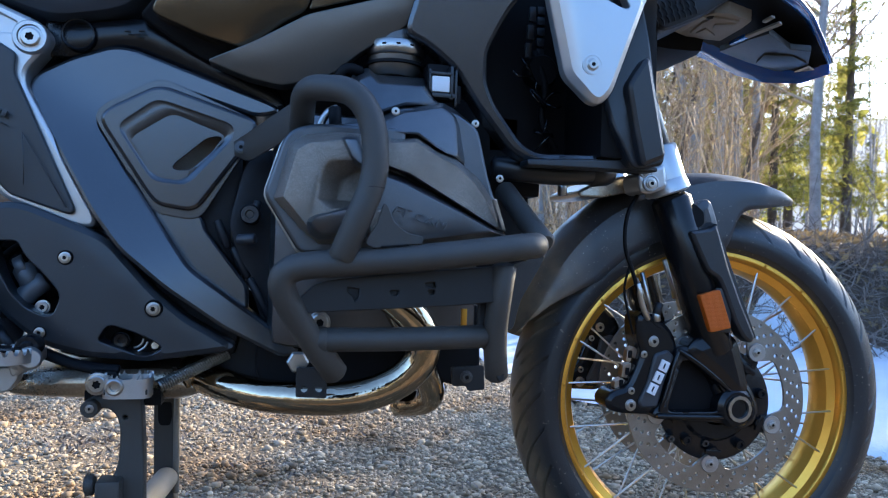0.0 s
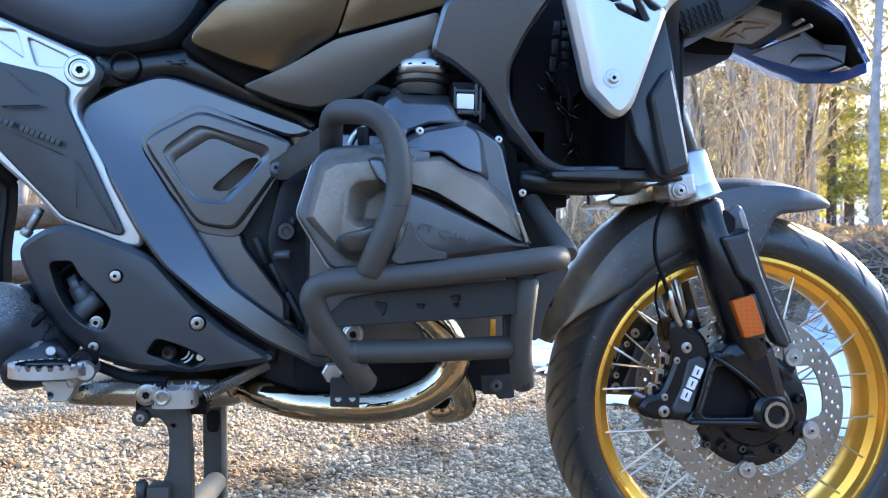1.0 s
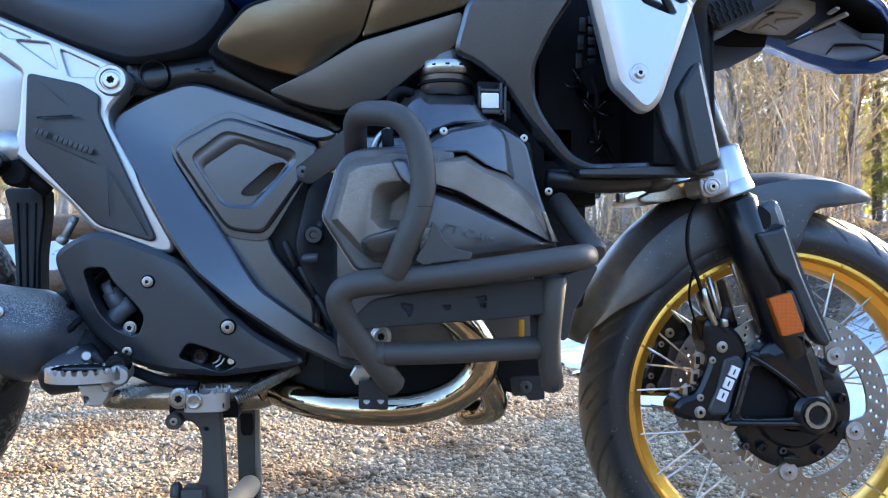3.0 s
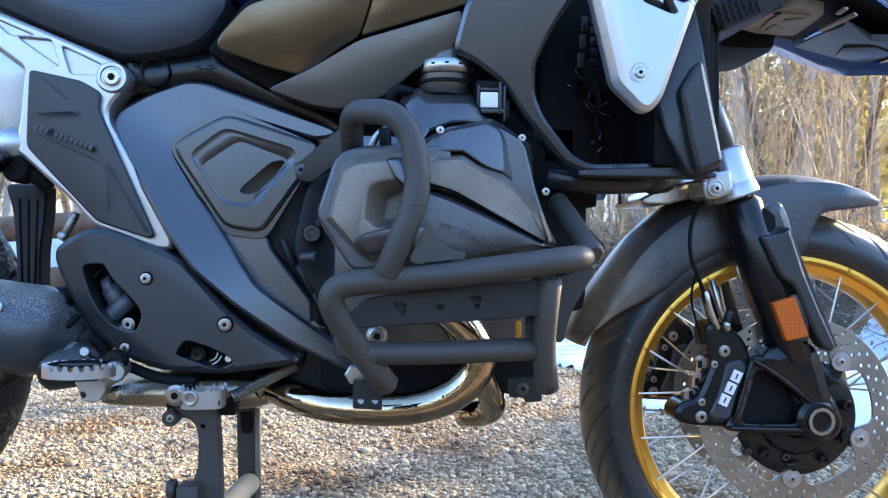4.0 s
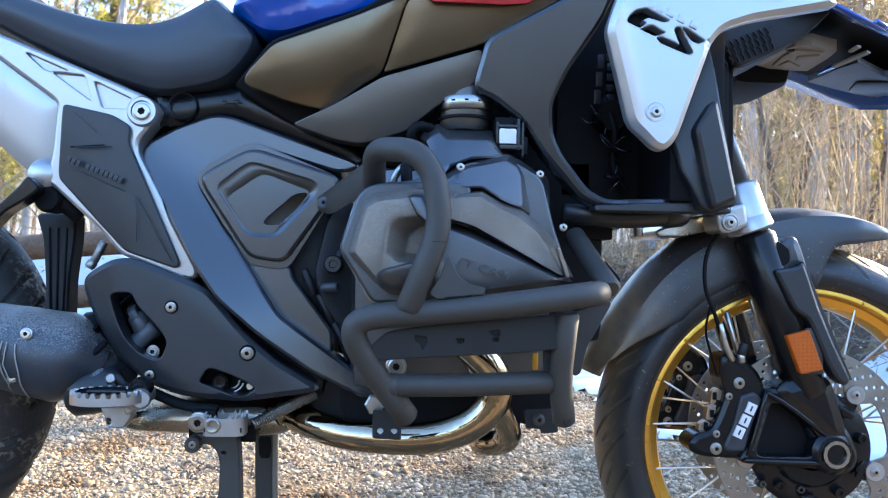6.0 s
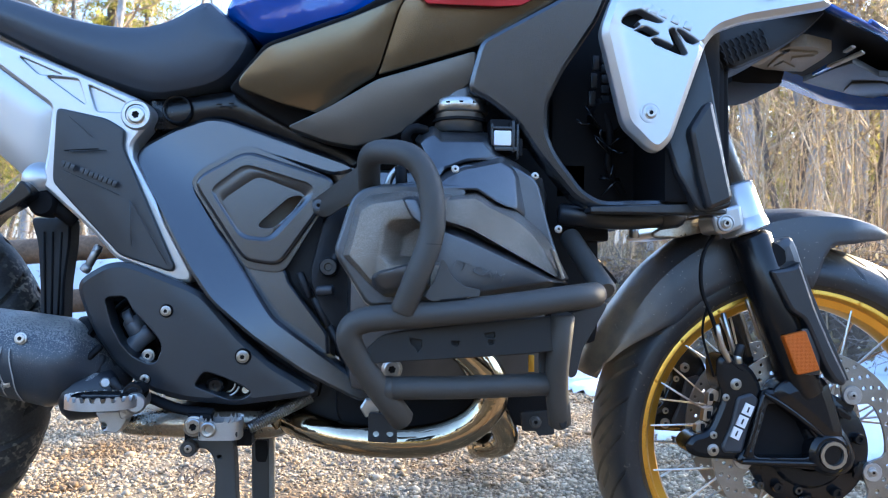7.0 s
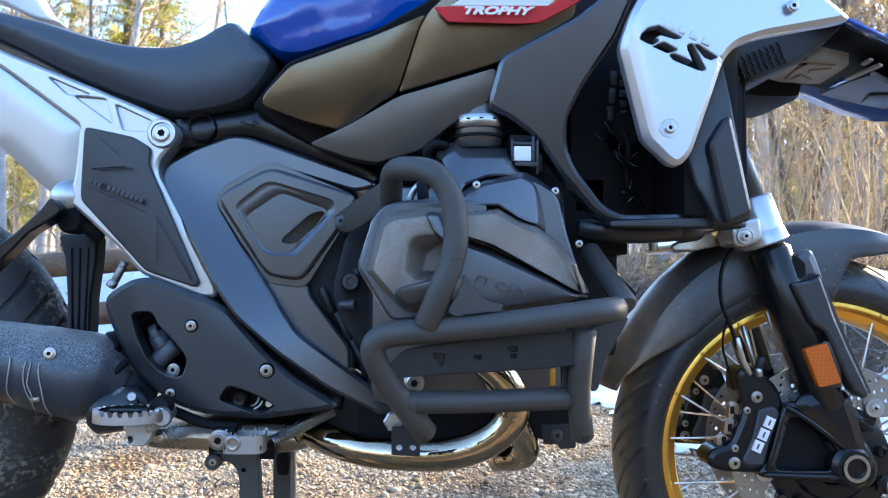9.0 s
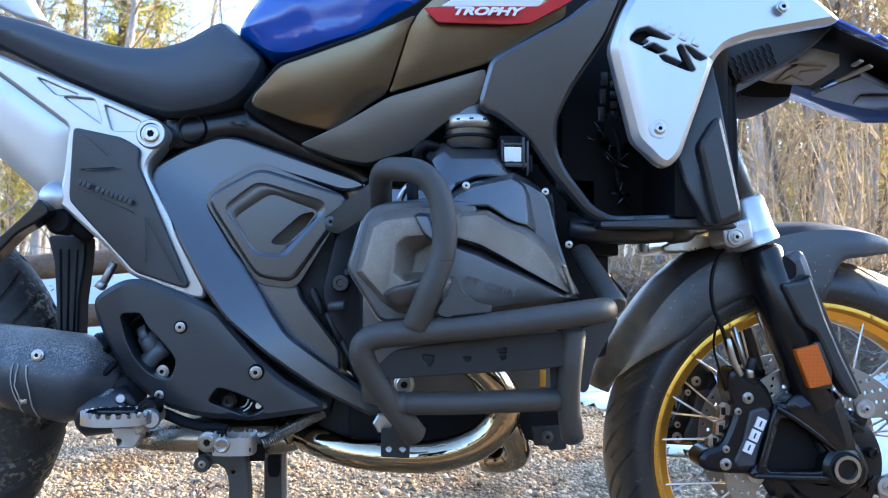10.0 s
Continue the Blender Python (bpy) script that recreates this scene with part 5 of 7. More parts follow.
facets("cover_ledge", [[(-0.735, -0.370, 0.599), (-0.725, -0.370, 0.608), (-0.683, -0.370, 0.620), (-0.660, -0.370, 0.619), (-0.660, -0.370, 0.582), (-0.718, -0.370, 0.577), (-0.729, -0.370, 0.583)], [(-0.728, -0.398, 0.597), (-0.721, -0.400, 0.604), (-0.685, -0.402, 0.614), (-0.664, -0.402, 0.613), (-0.663, -0.398, 0.590), (-0.716, -0.394, 0.585), (-0.723, -0.394, 0.588)]], ENGINE, cover_a, "dark lower ledge", bevel=0.004)
facets("cover_rib", [[(-0.698, -0.380, 0.692), (-0.690, -0.380, 0.696), (-0.678, -0.380, 0.695), (-0.658, -0.380, 0.650), (-0.676, -0.380, 0.659), (-0.688, -0.380, 0.668)], [(-0.695, -0.400, 0.688), (-0.690, -0.400, 0.690), (-0.681, -0.402, 0.688), (-0.664, -0.404, 0.656), (-0.676, -0.404, 0.662), (-0.686, -0.402, 0.670)]], ENGINE, cover_a, "black rib", bevel=0.004)
facets("valve_cover_front", [[(-0.643, -0.325, 0.703), (-0.601, -0.325, 0.708), (-0.576, -0.320, 0.693), (-0.549, -0.315, 0.685), (-0.517, -0.305, 0.663), (-0.499, -0.300, 0.642), (-0.475, -0.295, 0.598), (-0.485, -0.300, 0.595), (-0.615, -0.330, 0.660), (-0.643, -0.330, 0.667)], [(-0.647, -0.366, 0.692), (-0.609, -0.366, 0.695), (-0.586, -0.364, 0.682), (-0.562, -0.362, 0.672), (-0.537, -0.356, 0.654), (-0.522, -0.352, 0.635), (-0.501, -0.346, 0.603), (-0.505, -0.348, 0.601), (-0.614, -0.366, 0.658), (-0.647, -0.372, 0.667)]], CAST, cover_a, "grey speckled upper cover", bevel=0.003)
cam_cover = facets("cam_cover", [[(-0.657, -0.335, 0.673), (-0.615, -0.335, 0.657), (-0.542, -0.325, 0.623), (-0.486, -0.310, 0.600), (-0.477, -0.305, 0.592), (-0.540, -0.320, 0.582), (-0.614, -0.330, 0.571), (-0.684, -0.335, 0.567)], [(-0.661, -0.380, 0.658), (-0.621, -0.380, 0.644), (-0.557, -0.372, 0.616), (-0.517, -0.360, 0.599), (-0.512, -0.358, 0.595), (-0.555, -0.366, 0.589), (-0.620, -0.376, 0.579), (-0.687, -0.378, 0.574)]], ENGINE, cover_a, "dark cover with embossed lettering", bevel=0.006)
facets("head_top_cover", [[(-0.650, -0.285, 0.729), (-0.639, -0.285, 0.738), (-0.616, -0.280, 0.750), (-0.560, -0.270, 0.763), (-0.542, -0.265, 0.756), (-0.524, -0.260, 0.745), (-0.515, -0.260, 0.737), (-0.504, -0.265, 0.672), (-0.507, -0.270, 0.662), (-0.542, -0.280, 0.687), (-0.572, -0.285, 0.696), (-0.599, -0.290, 0.710), (-0.641, -0.290, 0.709)], [(-0.649, -0.332, 0.717), (-0.639, -0.330, 0.725), (-0.619, -0.326, 0.735), (-0.571, -0.316, 0.747), (-0.561, -0.314, 0.743), (-0.555, -0.313, 0.739), (-0.551, -0.314, 0.728), (-0.550, -0.322, 0.692), (-0.552, -0.324, 0.687), (-0.566, -0.330, 0.689), (-0.580, -0.335, 0.695), (-0.604, -0.340, 0.708), (-0.641, -0.338, 0.708)]], ENGINE, head, "black ignition cover", bevel=0.006)
# Bright metal sliver that stands in for the lit glint on the edge.
shell("trim_blade", [(-0.513, 0.635), (-0.508, 0.635), (-0.493, 0.599), (-0.498, 0.598)], -0.3535, BOLT, cover_a, "bright sliver added as the glint on the cover edge", corner=0.002, edge=0.001, thick=0.008, tilt=(0.35, -0.1))
bolt((-0.501, -0.342, 0.661), 0.0048, head)
bolt((-0.631, -0.338, 0.734), 0.005, head)
bolt((-0.523, -0.300, 0.733), 0.005, head)
base = facets("intake_base", [[(-0.680, -0.220, 0.791), (-0.671, -0.220, 0.804), (-0.653, -0.220, 0.813), (-0.643, -0.220, 0.804), (-0.576, -0.220, 0.805), (-0.568, -0.220, 0.792), (-0.560, -0.220, 0.776), (-0.540, -0.220, 0.766), (-0.605, -0.250, 0.752), (-0.635, -0.260, 0.739), (-0.646, -0.260, 0.727), (-0.656, -0.240, 0.745)], [(-0.673, -0.275, 0.776), (-0.667, -0.275, 0.782), (-0.655, -0.275, 0.789), (-0.645, -0.282, 0.778), (-0.590, -0.278, 0.780), (-0.584, -0.278, 0.773), (-0.574, -0.276, 0.763), (-0.563, -0.276, 0.758), (-0.612, -0.290, 0.752), (-0.641, -0.295, 0.740), (-0.649, -0.295, 0.729), (-0.655, -0.285, 0.741)]], ENGINE, bike, "black intake flange", bevel=0.005)
stub = tube("intake_stub", [(-0.615, -0.200, 0.802), (-0.611, -0.190, 0.886)], 0.036, KNEE, bike, "black rubber intake hose", sides=32)
tube("hose_clamp", [(-0.613, -0.200, 0.832), (-0.613, -0.200, 0.851)], 0.0395, BOLT, stub, "steel hose clamp band", sides=36, cap=0.06)
for i in range(5):
    a = radians(-150 + 28 * i)
    c = Vector((-0.613, -0.200, 0.843)) + Vector((0.0397 * math.cos(a), 0.0397 * math.sin(a), 0))
    # Black chips on the band paint the slots' shade.
    block("clamp_slot", c - Vector((0.0028, 0.001, 0.0012)), c + Vector((0.0028, 0.001, 0.0012)), VOID, stub, bevel=0.0008, turn=Matrix.Rotation(a + math.pi / 2, 3, "Z"))
tube("hose_lip", [(-0.614, -0.200, 0.819), (-0.614, -0.200, 0.823)], 0.0395, VOID, stub, sides=32, cap=0.1)
plug = block("connector", (-0.576, -0.240, 0.776), (-0.533, -0.200, 0.820), VOID, bike, "black electrical connector", bevel=0.004)
cx, cz = [(-0.559, 0.791)][0]
block("connector_face", (cx - 0.012, -0.252, cz - 0.0105), (cx + 0.012, -0.24, cz + 0.0105), WHITE, plug, "pale connector label", bevel=0.002)
for dx, dz, hw, hh in ((0.015, 0.003, 0.002, 0.022), (-0.0145, 0.005, 0.0015, 0.015), (0.0, 0.0145, 0.016, 0.002), (0.005, -0.0145, 0.016, 0.003), (0.021, -0.004, 0.0015, 0.024)):
    block("connector_frame", (cx + dx - hw, -0.25, cz + dz - hh), (cx + dx + hw, -0.235, cz + dz + hh), DUCT, plug, "black connector frame", bevel=0.001)
for i in range(3):
    c = Vector((-0.546, -0.245, 0.803)) + Vector((0.006 * i, 0, -0.012 * i))
    block("connector_clip", c - Vector((0.003, 0.004, 0.012)), c + Vector((0.003, 0.004, 0.012)), VOID, plug, bevel=0.001)
tube("wiring_loom", [(-0.663, -0.240, 0.800), (-0.683, -0.250, 0.803), (-0.694, -0.250, 0.791), (-0.687, -0.240, 0.776)], 0.007, VOID, bike, "corrugated black wiring loom", sides=12)
tube("chrome_ring", [(-0.694, -0.270, 0.746), (-0.707, -0.270, 0.740), (-0.716, -0.270, 0.723), (-0.715, -0.270, 0.705)], 0.005, BOLT, bike, "bright chrome ring behind the hoop", bend=0.02, sides=12)
tube("dark_hose", [(-0.699, -0.280, 0.745), (-0.696, -0.280, 0.708)], 0.008, VOID, bike, "black rubber hose", sides=12)


def lettering(word, corner, height, mat, parent, depth, slope=0.0, shear=0.3, label="", wide=1.0, heavy=0.0):
    """A word in the built-in font on a face that looks to -y."""
    cu = bpy.data.curves.new("lettering", "FONT")
    cu.body, cu.size, cu.extrude, cu.shear, cu.offset = word, height * 1.4, depth, shear, heavy
    tmp = bpy.data.objects.new("lettering", cu)
    me = bpy.data.meshes.new_from_object(tmp)
    bpy.data.objects.remove(tmp)
    me.materials.clear()
    me.materials.append(mat)
    ob = child("lettering", me, parent, label)
    ob.matrix_basis = Matrix.Translation(corner) @ Matrix.Rotation(radians(-slope), 4, "Y").inverted() @ Matrix.Rotation(radians(90), 4, "X") @ Matrix.Diagonal((wide, 1, 1, 1))
    return ob


lettering("FT CAM", (-0.637, -0.381, 0.612), 0.0098, ENGINE, cam_cover, 0.0014, 15.5, 0.1, "embossed dark lettering", 1.35)

decal = shell("red_stripe", [(-0.685, 0.996), (-0.676, 0.997), (-0.523, 1.000), (-0.503, 1.013), (-0.463, 1.022), (-0.466, 1.015), (-0.491, 1.000), (-0.535, 0.977), (-0.567, 0.975), (-0.665, 0.977)], -0.2535, RED, bike, "red stripe decal", corner=0.003, edge=0.0006, thick=0.002, tilt=(-0.05, -0.2))
lettering("TROPHY", (-0.646, -0.259, 0.983), 0.0108, WHITE, decal, 0.0012, -1.0, 0.35, "white printed lettering", 1.6, 0.0007)
shell("white_stripe", [(-0.661, 0.998), (-0.641, 1.010), (-0.627, 1.019), (-0.500, 1.022), (-0.525, 0.999)], -0.256, WHITE, decal, "white stripe above the red", corner=0.002, edge=0.0004, thick=0.001, tilt=(-0.05, -0.2))

# ---- crash bars ----
bars = tube("crash_bar", [(-0.690, -0.345, 0.422), (-0.733, -0.375, 0.482), (-0.759, -0.390, 0.525), (-0.751, -0.395, 0.547), (-0.711, -0.400, 0.553), (-0.649, -0.405, 0.558), (-0.585, -0.410, 0.565)] + [(-0.460, -0.405, 0.583)] + [(-0.480, -0.2, 0.567)], 0.0150, TUBE, bike, "matt black steel crash bar", bend=0.045, sides=26, steps=9)
tube("upper_hoop", [(-0.739, -0.280, 0.700), (-0.739, -0.350, 0.752), (-0.689, -0.400, 0.743), (-0.668, -0.406, 0.717), (-0.661, -0.410, 0.680), (-0.662, -0.410, 0.644), (-0.696, -0.410, 0.557)], 0.0146, TUBE, bars, bend=0.026, sides=26, steps=9)
tube("lower_rail", [(-0.715, -0.365, 0.466), (-0.618, -0.370, 0.468), (-0.516, -0.360, 0.471)], 0.0138, TUBE, bars, sides=22)
tube("front_post", [(-0.504, -0.385, 0.558), (-0.508, -0.365, 0.475), (-0.497, -0.345, 0.418)], 0.0142, TUBE, bars, sides=22)
shell("post_plate", [(-0.528, 0.508), (-0.517, 0.546), (-0.500, 0.542), (-0.497, 0.481), (-0.492, 0.419), (-0.499, 0.415), (-0.517, 0.454), (-0.526, 0.460)], -0.362, SHEET, bars, "flat black post plate", corner=0.006, edge=0.0015, thick=0.004)
tube("front_stay", [(-0.458, -0.220, 0.659), (-0.447, -0.280, 0.618), (-0.439, -0.340, 0.584)], 0.0145, TUBE, bars, sides=22)
shell("bar_plate", [(-0.749, 0.502), (-0.719, 0.531), (-0.693, 0.536), (-0.621, 0.545), (-0.516, 0.555), (-0.507, 0.549), (-0.508, 0.514), (-0.553, 0.509), (-0.580, 0.507), (-0.693, 0.500), (-0.743, 0.496)], -0.385, SHEET, bars, "matt black plate between the bars", corner=0.008, edge=0.0015, thick=0.004, holes=[[(-0.685, 0.527), (-0.672, 0.525), (-0.672, 0.517), (-0.676, 0.511), (-0.679, 0.518), (-0.684, 0.521)], [(-0.637, 0.524), (-0.627, 0.524), (-0.629, 0.519), (-0.635, 0.519)], [(-0.598, 0.533), (-0.586, 0.535), (-0.585, 0.529), (-0.594, 0.529)], [(-0.594, 0.525), (-0.586, 0.526), (-0.587, 0.521), (-0.592, 0.521)]], hole_corner=0.001)
slab("strut_plate", [(-0.825, -0.182, 0.707), (-0.813, -0.182, 0.715), (-0.751, -0.300, 0.743), (-0.744, -0.310, 0.731), (-0.745, -0.310, 0.705), (-0.755, -0.290, 0.699), (-0.798, -0.190, 0.684), (-0.808, -0.182, 0.682), (-0.823, -0.182, 0.689)], 0.006, TUBE, bars, "flat black mounting strut", bevel=0.0015)
bolt((-0.814, -0.1955, 0.698), 0.0085, bars, HOUSING)
bolt((-0.706, -0.235, 0.472), 0.0145, bars)
bolt((-0.509, -0.245, 0.402), 0.0085, bars, TUBE)

# ---- exhaust, stand, pedals ----
tube("header_pipe", [(-0.887, -0.090, 0.389), (-0.843, -0.120, 0.374), (-0.788, -0.160, 0.364), (-0.723, -0.190, 0.363), (-0.656, -0.210, 0.367), (-0.602, -0.225, 0.387), (-0.572, -0.235, 0.417), (-0.565, -0.240, 0.444), (-0.574, -0.245, 0.471), (-0.603, -0.250, 0.500), (-0.637, -0.250, 0.523)], 0.0225, CHROME, bike, "shiny chrome exhaust header with golden tint", bend=0.05, sides=40, steps=10)
tube("front_header", [(-0.600, -0.200, 0.493), (-0.556, -0.170, 0.410), (-0.522, -0.120, 0.344), (-0.573, -0.060, 0.326)], 0.02, CHROME, bike, "chrome exhaust header", bend=0.04, sides=24)
shell("exhaust_box", [(-1.114, 0.359), (-1.107, 0.388), (-1.052, 0.394), (-0.899, 0.398), (-0.866, 0.382), (-0.859, 0.363), (-0.868, 0.354), (-0.899, 0.348), (-1.012, 0.351), (-1.092, 0.354)], -0.12, BRONZE, bike, "brown-tinted steel exhaust collector box", corner=0.02, edge=0.012, bulge=0.006, spread=0.02, thick=0.2)
stand = shell("centre_stand", [(-1.005, 0.348), (-1.003, 0.356), (-0.995, 0.361), (-0.977, 0.364), (-0.934, 0.360), (-0.931, 0.338), (-0.929, 0.310), (-0.927, 0.273), (-0.926, 0.237), (-0.922, -0.004), (-0.986, -0.004), (-0.982, 0.120), (-0.967, 0.252), (-0.962, 0.265), (-0.959, 0.277), (-0.958, 0.316), (-0.962, 0.335), (-0.971, 0.345), (-0.981, 0.347), (-0.990, 0.343), (-0.996, 0.339), (-1.003, 0.342)], -0.16, TUBE, bike, "black steel centre stand leg", corner=0.007, edge=0.003, thick=0.02, holes=[[(-0.955, 0.336), (-0.953, 0.337), (-0.950, 0.336), (-0.950, 0.333), (-0.953, 0.332), (-0.955, 0.333)]], hole_corner=0.001)

# ---- rear end ----
tube("shaft_drive", [(-1.419, -0.150, 0.511), (-1.292, -0.150, 0.491), (-1.219, -0.150, 0.475), (-1.162, -0.140, 0.464), (-1.106, -0.100, 0.435)], [0.054, 0.054] + [0.055 + 0.001 * i for i in range(7)] + [0.062 + 0.0006 * i for i in range(7)] + [0.064, 0.06, 0.05, 0.045, 0.04, 0.035, 0.03, 0.03], MUDDY, bike, "mud-splashed dark shaft drive housing", sides=32, bend=0.04, steps=6)
rear = child("rear_wheel", mesh_of("rear_rim", *lathe_data([(0.225, -0.07), (0.215, -0.072), (0.21, -0.05), (0.2, 0.0), (0.21, 0.05), (0.215, 0.072), (0.225, 0.07), (0.21, 0.0)], segs=96, closed=True), GOLD, 40), bike, "gold rear rim")
rear.location = (-1.59, 0.0, 0.428)
child("tyre", tyre_mesh("rear_tyre", 0.33, 0.085, 0.222, CLAY, pitch=42, segs=720), rear, "dusty black rear tyre")
# ---- details of the lower and rear machine ----
# crash bar hardware
shell("hoop_gusset", [(-0.651, 0.621), (-0.646, 0.616), (-0.639, 0.600), (-0.625, 0.589), (-0.608, 0.586), (-0.606, 0.583), (-0.608, 0.577), (-0.621, 0.577), (-0.648, 0.573), (-0.660, 0.571), (-0.670, 0.576), (-0.667, 0.584), (-0.658, 0.597)], -0.413, TUBE, bars, "flat black gusset plate", corner=0.004, edge=0.0008, thick=0.004)
# Black strip on the gusset, painted shade of a slot.
shell("gusset_slot", [(-0.653, 0.574), (-0.622, 0.577), (-0.622, 0.575), (-0.653, 0.572)], -0.4138, VOID, bars, "thin black strip painting a shaded slot", corner=0.0006, edge=0.0003, thick=0.001)
tube("rail_sleeve", [(-0.717, -0.365, 0.466), (-0.704, -0.366, 0.466)], 0.0149, TUBE, bars, sides=22, cap=0.1)
tube("hoop_seam", [(-0.665, -0.410, 0.637), (-0.665, -0.410, 0.636)], 0.0148, VOID, bars, sides=24, cap=0.05)
# Dark sheet added behind the slots where only shade would show.
shell("slot_back", [(-0.693, 0.531), (-0.579, 0.539), (-0.578, 0.513), (-0.686, 0.506)], -0.378, SHEET, bars, "dark sheet put behind the slots as their shade", thick=0.003)
shell("end_plate", [(-0.490, 0.555), (-0.435, 0.570), (-0.433, 0.565), (-0.467, 0.512), (-0.476, 0.478), (-0.486, 0.475)], -0.335, SHEET, bars, "black bent end plate", corner=0.006, edge=0.001, thick=0.004, tilt=(0.35, 0))
shell("lower_bracket", [(-0.735, 0.424), (-0.698, 0.423), (-0.698, 0.386), (-0.735, 0.388)], -0.3, SHEET, bars, "black bracket with two holes", corner=0.003, edge=0.001, thick=0.005, holes=[[(-0.729, 0.399), (-0.725, 0.402), (-0.721, 0.399), (-0.721, 0.395), (-0.725, 0.392), (-0.729, 0.395)], [(-0.712, 0.399), (-0.708, 0.401), (-0.703, 0.399), (-0.703, 0.395), (-0.707, 0.392), (-0.711, 0.395)]])
lathe("hex_bolt", [(0.0, -0.012), (0.0115, -0.012), (0.0135, -0.01), (0.0135, 0.0)], BOLT, bars, "large bright hex bolt", centre=(-0.733, -0.270, 0.427), segs=6, smooth=20)
shell("side_bracket", [(-0.527, 0.413), (-0.481, 0.415), (-0.479, 0.382), (-0.502, 0.380), (-0.505, 0.387), (-0.524, 0.387)], -0.232, SHEET, bars, "black bracket with a bolt", corner=0.003, edge=0.001, thick=0.005)
block("yellow_tag", (-0.520, -0.250, 0.471), (-0.512, -0.246, 0.494), GOLD, bike, "small yellow tag", bevel=0.001)
tube("oil_hose", [(-0.468, -0.190, 0.693), (-0.378, -0.200, 0.686), (-0.278, -0.180, 0.696)], 0.0165, DUCT, bike, "black rubber hose", sides=20)
tube("hose_end", [(-0.319, -0.190, 0.691), (-0.284, -0.180, 0.696)], 0.0195, DUCT, bike, "ribbed black hose end", sides=20)
block("hose_bracket", (-0.436, -0.150, 0.656), (-0.380, -0.100, 0.689), VOID, bike, "black hose bracket", bevel=0.004)
tube("drain_plug", [(-0.325, -0.100, 0.686), (-0.324, -0.100, 0.664)], 0.0075, BOLT, bike, "steel drain fitting", sides=12)
tube("inner_stay", [(-0.412, -0.120, 0.636), (-0.362, -0.100, 0.587)], 0.014, VOID, bike, "black inner stay", sides=16)

# radiator recess
fan = lathe("fan_hub", [(0.0, -0.02), (0.022, -0.02), (0.026, -0.014), (0.026, 0.0)], VOID, bike, "black radiator fan", centre=(-0.389, -0.150, 0.842), segs=28)
for i in range(6):
    z0 = Vector((-0.386, -0.145, 0.938)) + Vector((0, 0, -0.016 * i))
    block("radiator_tab", z0 - Vector((0.006, 0.003, 0.006)), z0 + Vector((0.006, 0.003, 0.006)), PLASTIC, fan, bevel=0.001)
block("radiator_duct", (-0.339, -0.270, 0.704), (-0.258, -0.100, 1.097), VOID, bike, "duct wall beside the radiator, blackened as recess shade", bevel=0.01)
# Added black fill that closes the gap below the seat with darkness.
block("under_tank_fill", (-1.150, -0.090, 0.785), (-0.963, 0.090, 0.905), VOID, bike, "black fill added below the seat as deep shade", bevel=0.02)
shell("frame_web", [(-1.295, 0.939), (-1.170, 0.890), (-1.073, 0.850), (-1.077, 0.830), (-1.143, 0.829), (-1.210, 0.860)], -0.146, SILVER, frame_part, "recessed silver web", thick=0.006)
shell("radiator_back", [(-0.493, 1.068), (-0.182, 1.078), (-0.177, 0.706), (-0.421, 0.702), (-0.493, 0.834)], -0.125, VOID, bike, "radiator back plate, blackened as recess shade", thick=0.02, corner=0.01)
shell("radiator_floor", [(-0.439, 0.698), (-0.287, 0.706), (-0.247, 0.697), (-0.247, 0.691), (-0.439, 0.690)], -0.262, PLASTIC, bike, "black lower lip of the shroud", thick=0.03, corner=0.004, edge=0.002)
shell("cover_patch", [(-0.292, 0.837), (-0.283, 0.840), (-0.268, 0.771), (-0.254, 0.707), (-0.289, 0.692), (-0.300, 0.733), (-0.315, 0.800)], -0.296, DUCT, rad, "raised black cover patch", corner=0.008, edge=0.002, bulge=0.004, spread=0.006, thick=0.012)

# top frame between seat and side cover
spine = shell("main_frame", [(-1.079, 0.862), (-1.041, 0.863), (-0.947, 0.878), (-0.913, 0.870), (-0.774, 0.798), (-0.756, 0.768), (-0.773, 0.759), (-0.955, 0.830), (-0.980, 0.833), (-1.039, 0.813), (-1.073, 0.812)], -0.125, GLOSS, bike, "black main frame below the seat", corner=0.01, edge=0.006, bulge=0.006, thick=0.12)
lathe("frame_socket", [(0.0, 0.012), (0.017, 0.012), (0.019, -0.001), (0.0205, -0.002), (0.022, 0.0), (0.023, 0.01)], GLOSS, spine, "round hollow frame boss", centre=(-1.032, -0.135, 0.843), segs=36)
for q in [(-0.970, -0.140, 0.852), (-0.957, -0.140, 0.849), (-0.952, -0.140, 0.854)]:
    block("frame_clip", (q[0] - 0.004, q[1] - 0.002, q[2] - 0.0015), (q[0] + 0.004, q[1] + 0.003, q[2] + 0.0015), GLOSS, spine, bevel=0.001)


# silver subframe bosses, passenger footrest bracket, strut
lathe("bolt_boss", [(0.014, 0.0), (0.0155, -0.004), (0.02, -0.004), (0.0225, 0.0), (0.0225, 0.01)], SILVER, frame_part, "raised bolt boss", centre=(-1.084, -0.155, 0.829), segs=32)
lathe("peg_boss", [(0.0, -0.008), (0.01, -0.008), (0.019, -0.002), (0.026, 0.012)], SILVER, frame_part, "silver boss", centre=(-1.226, -0.150, 0.733), segs=32)
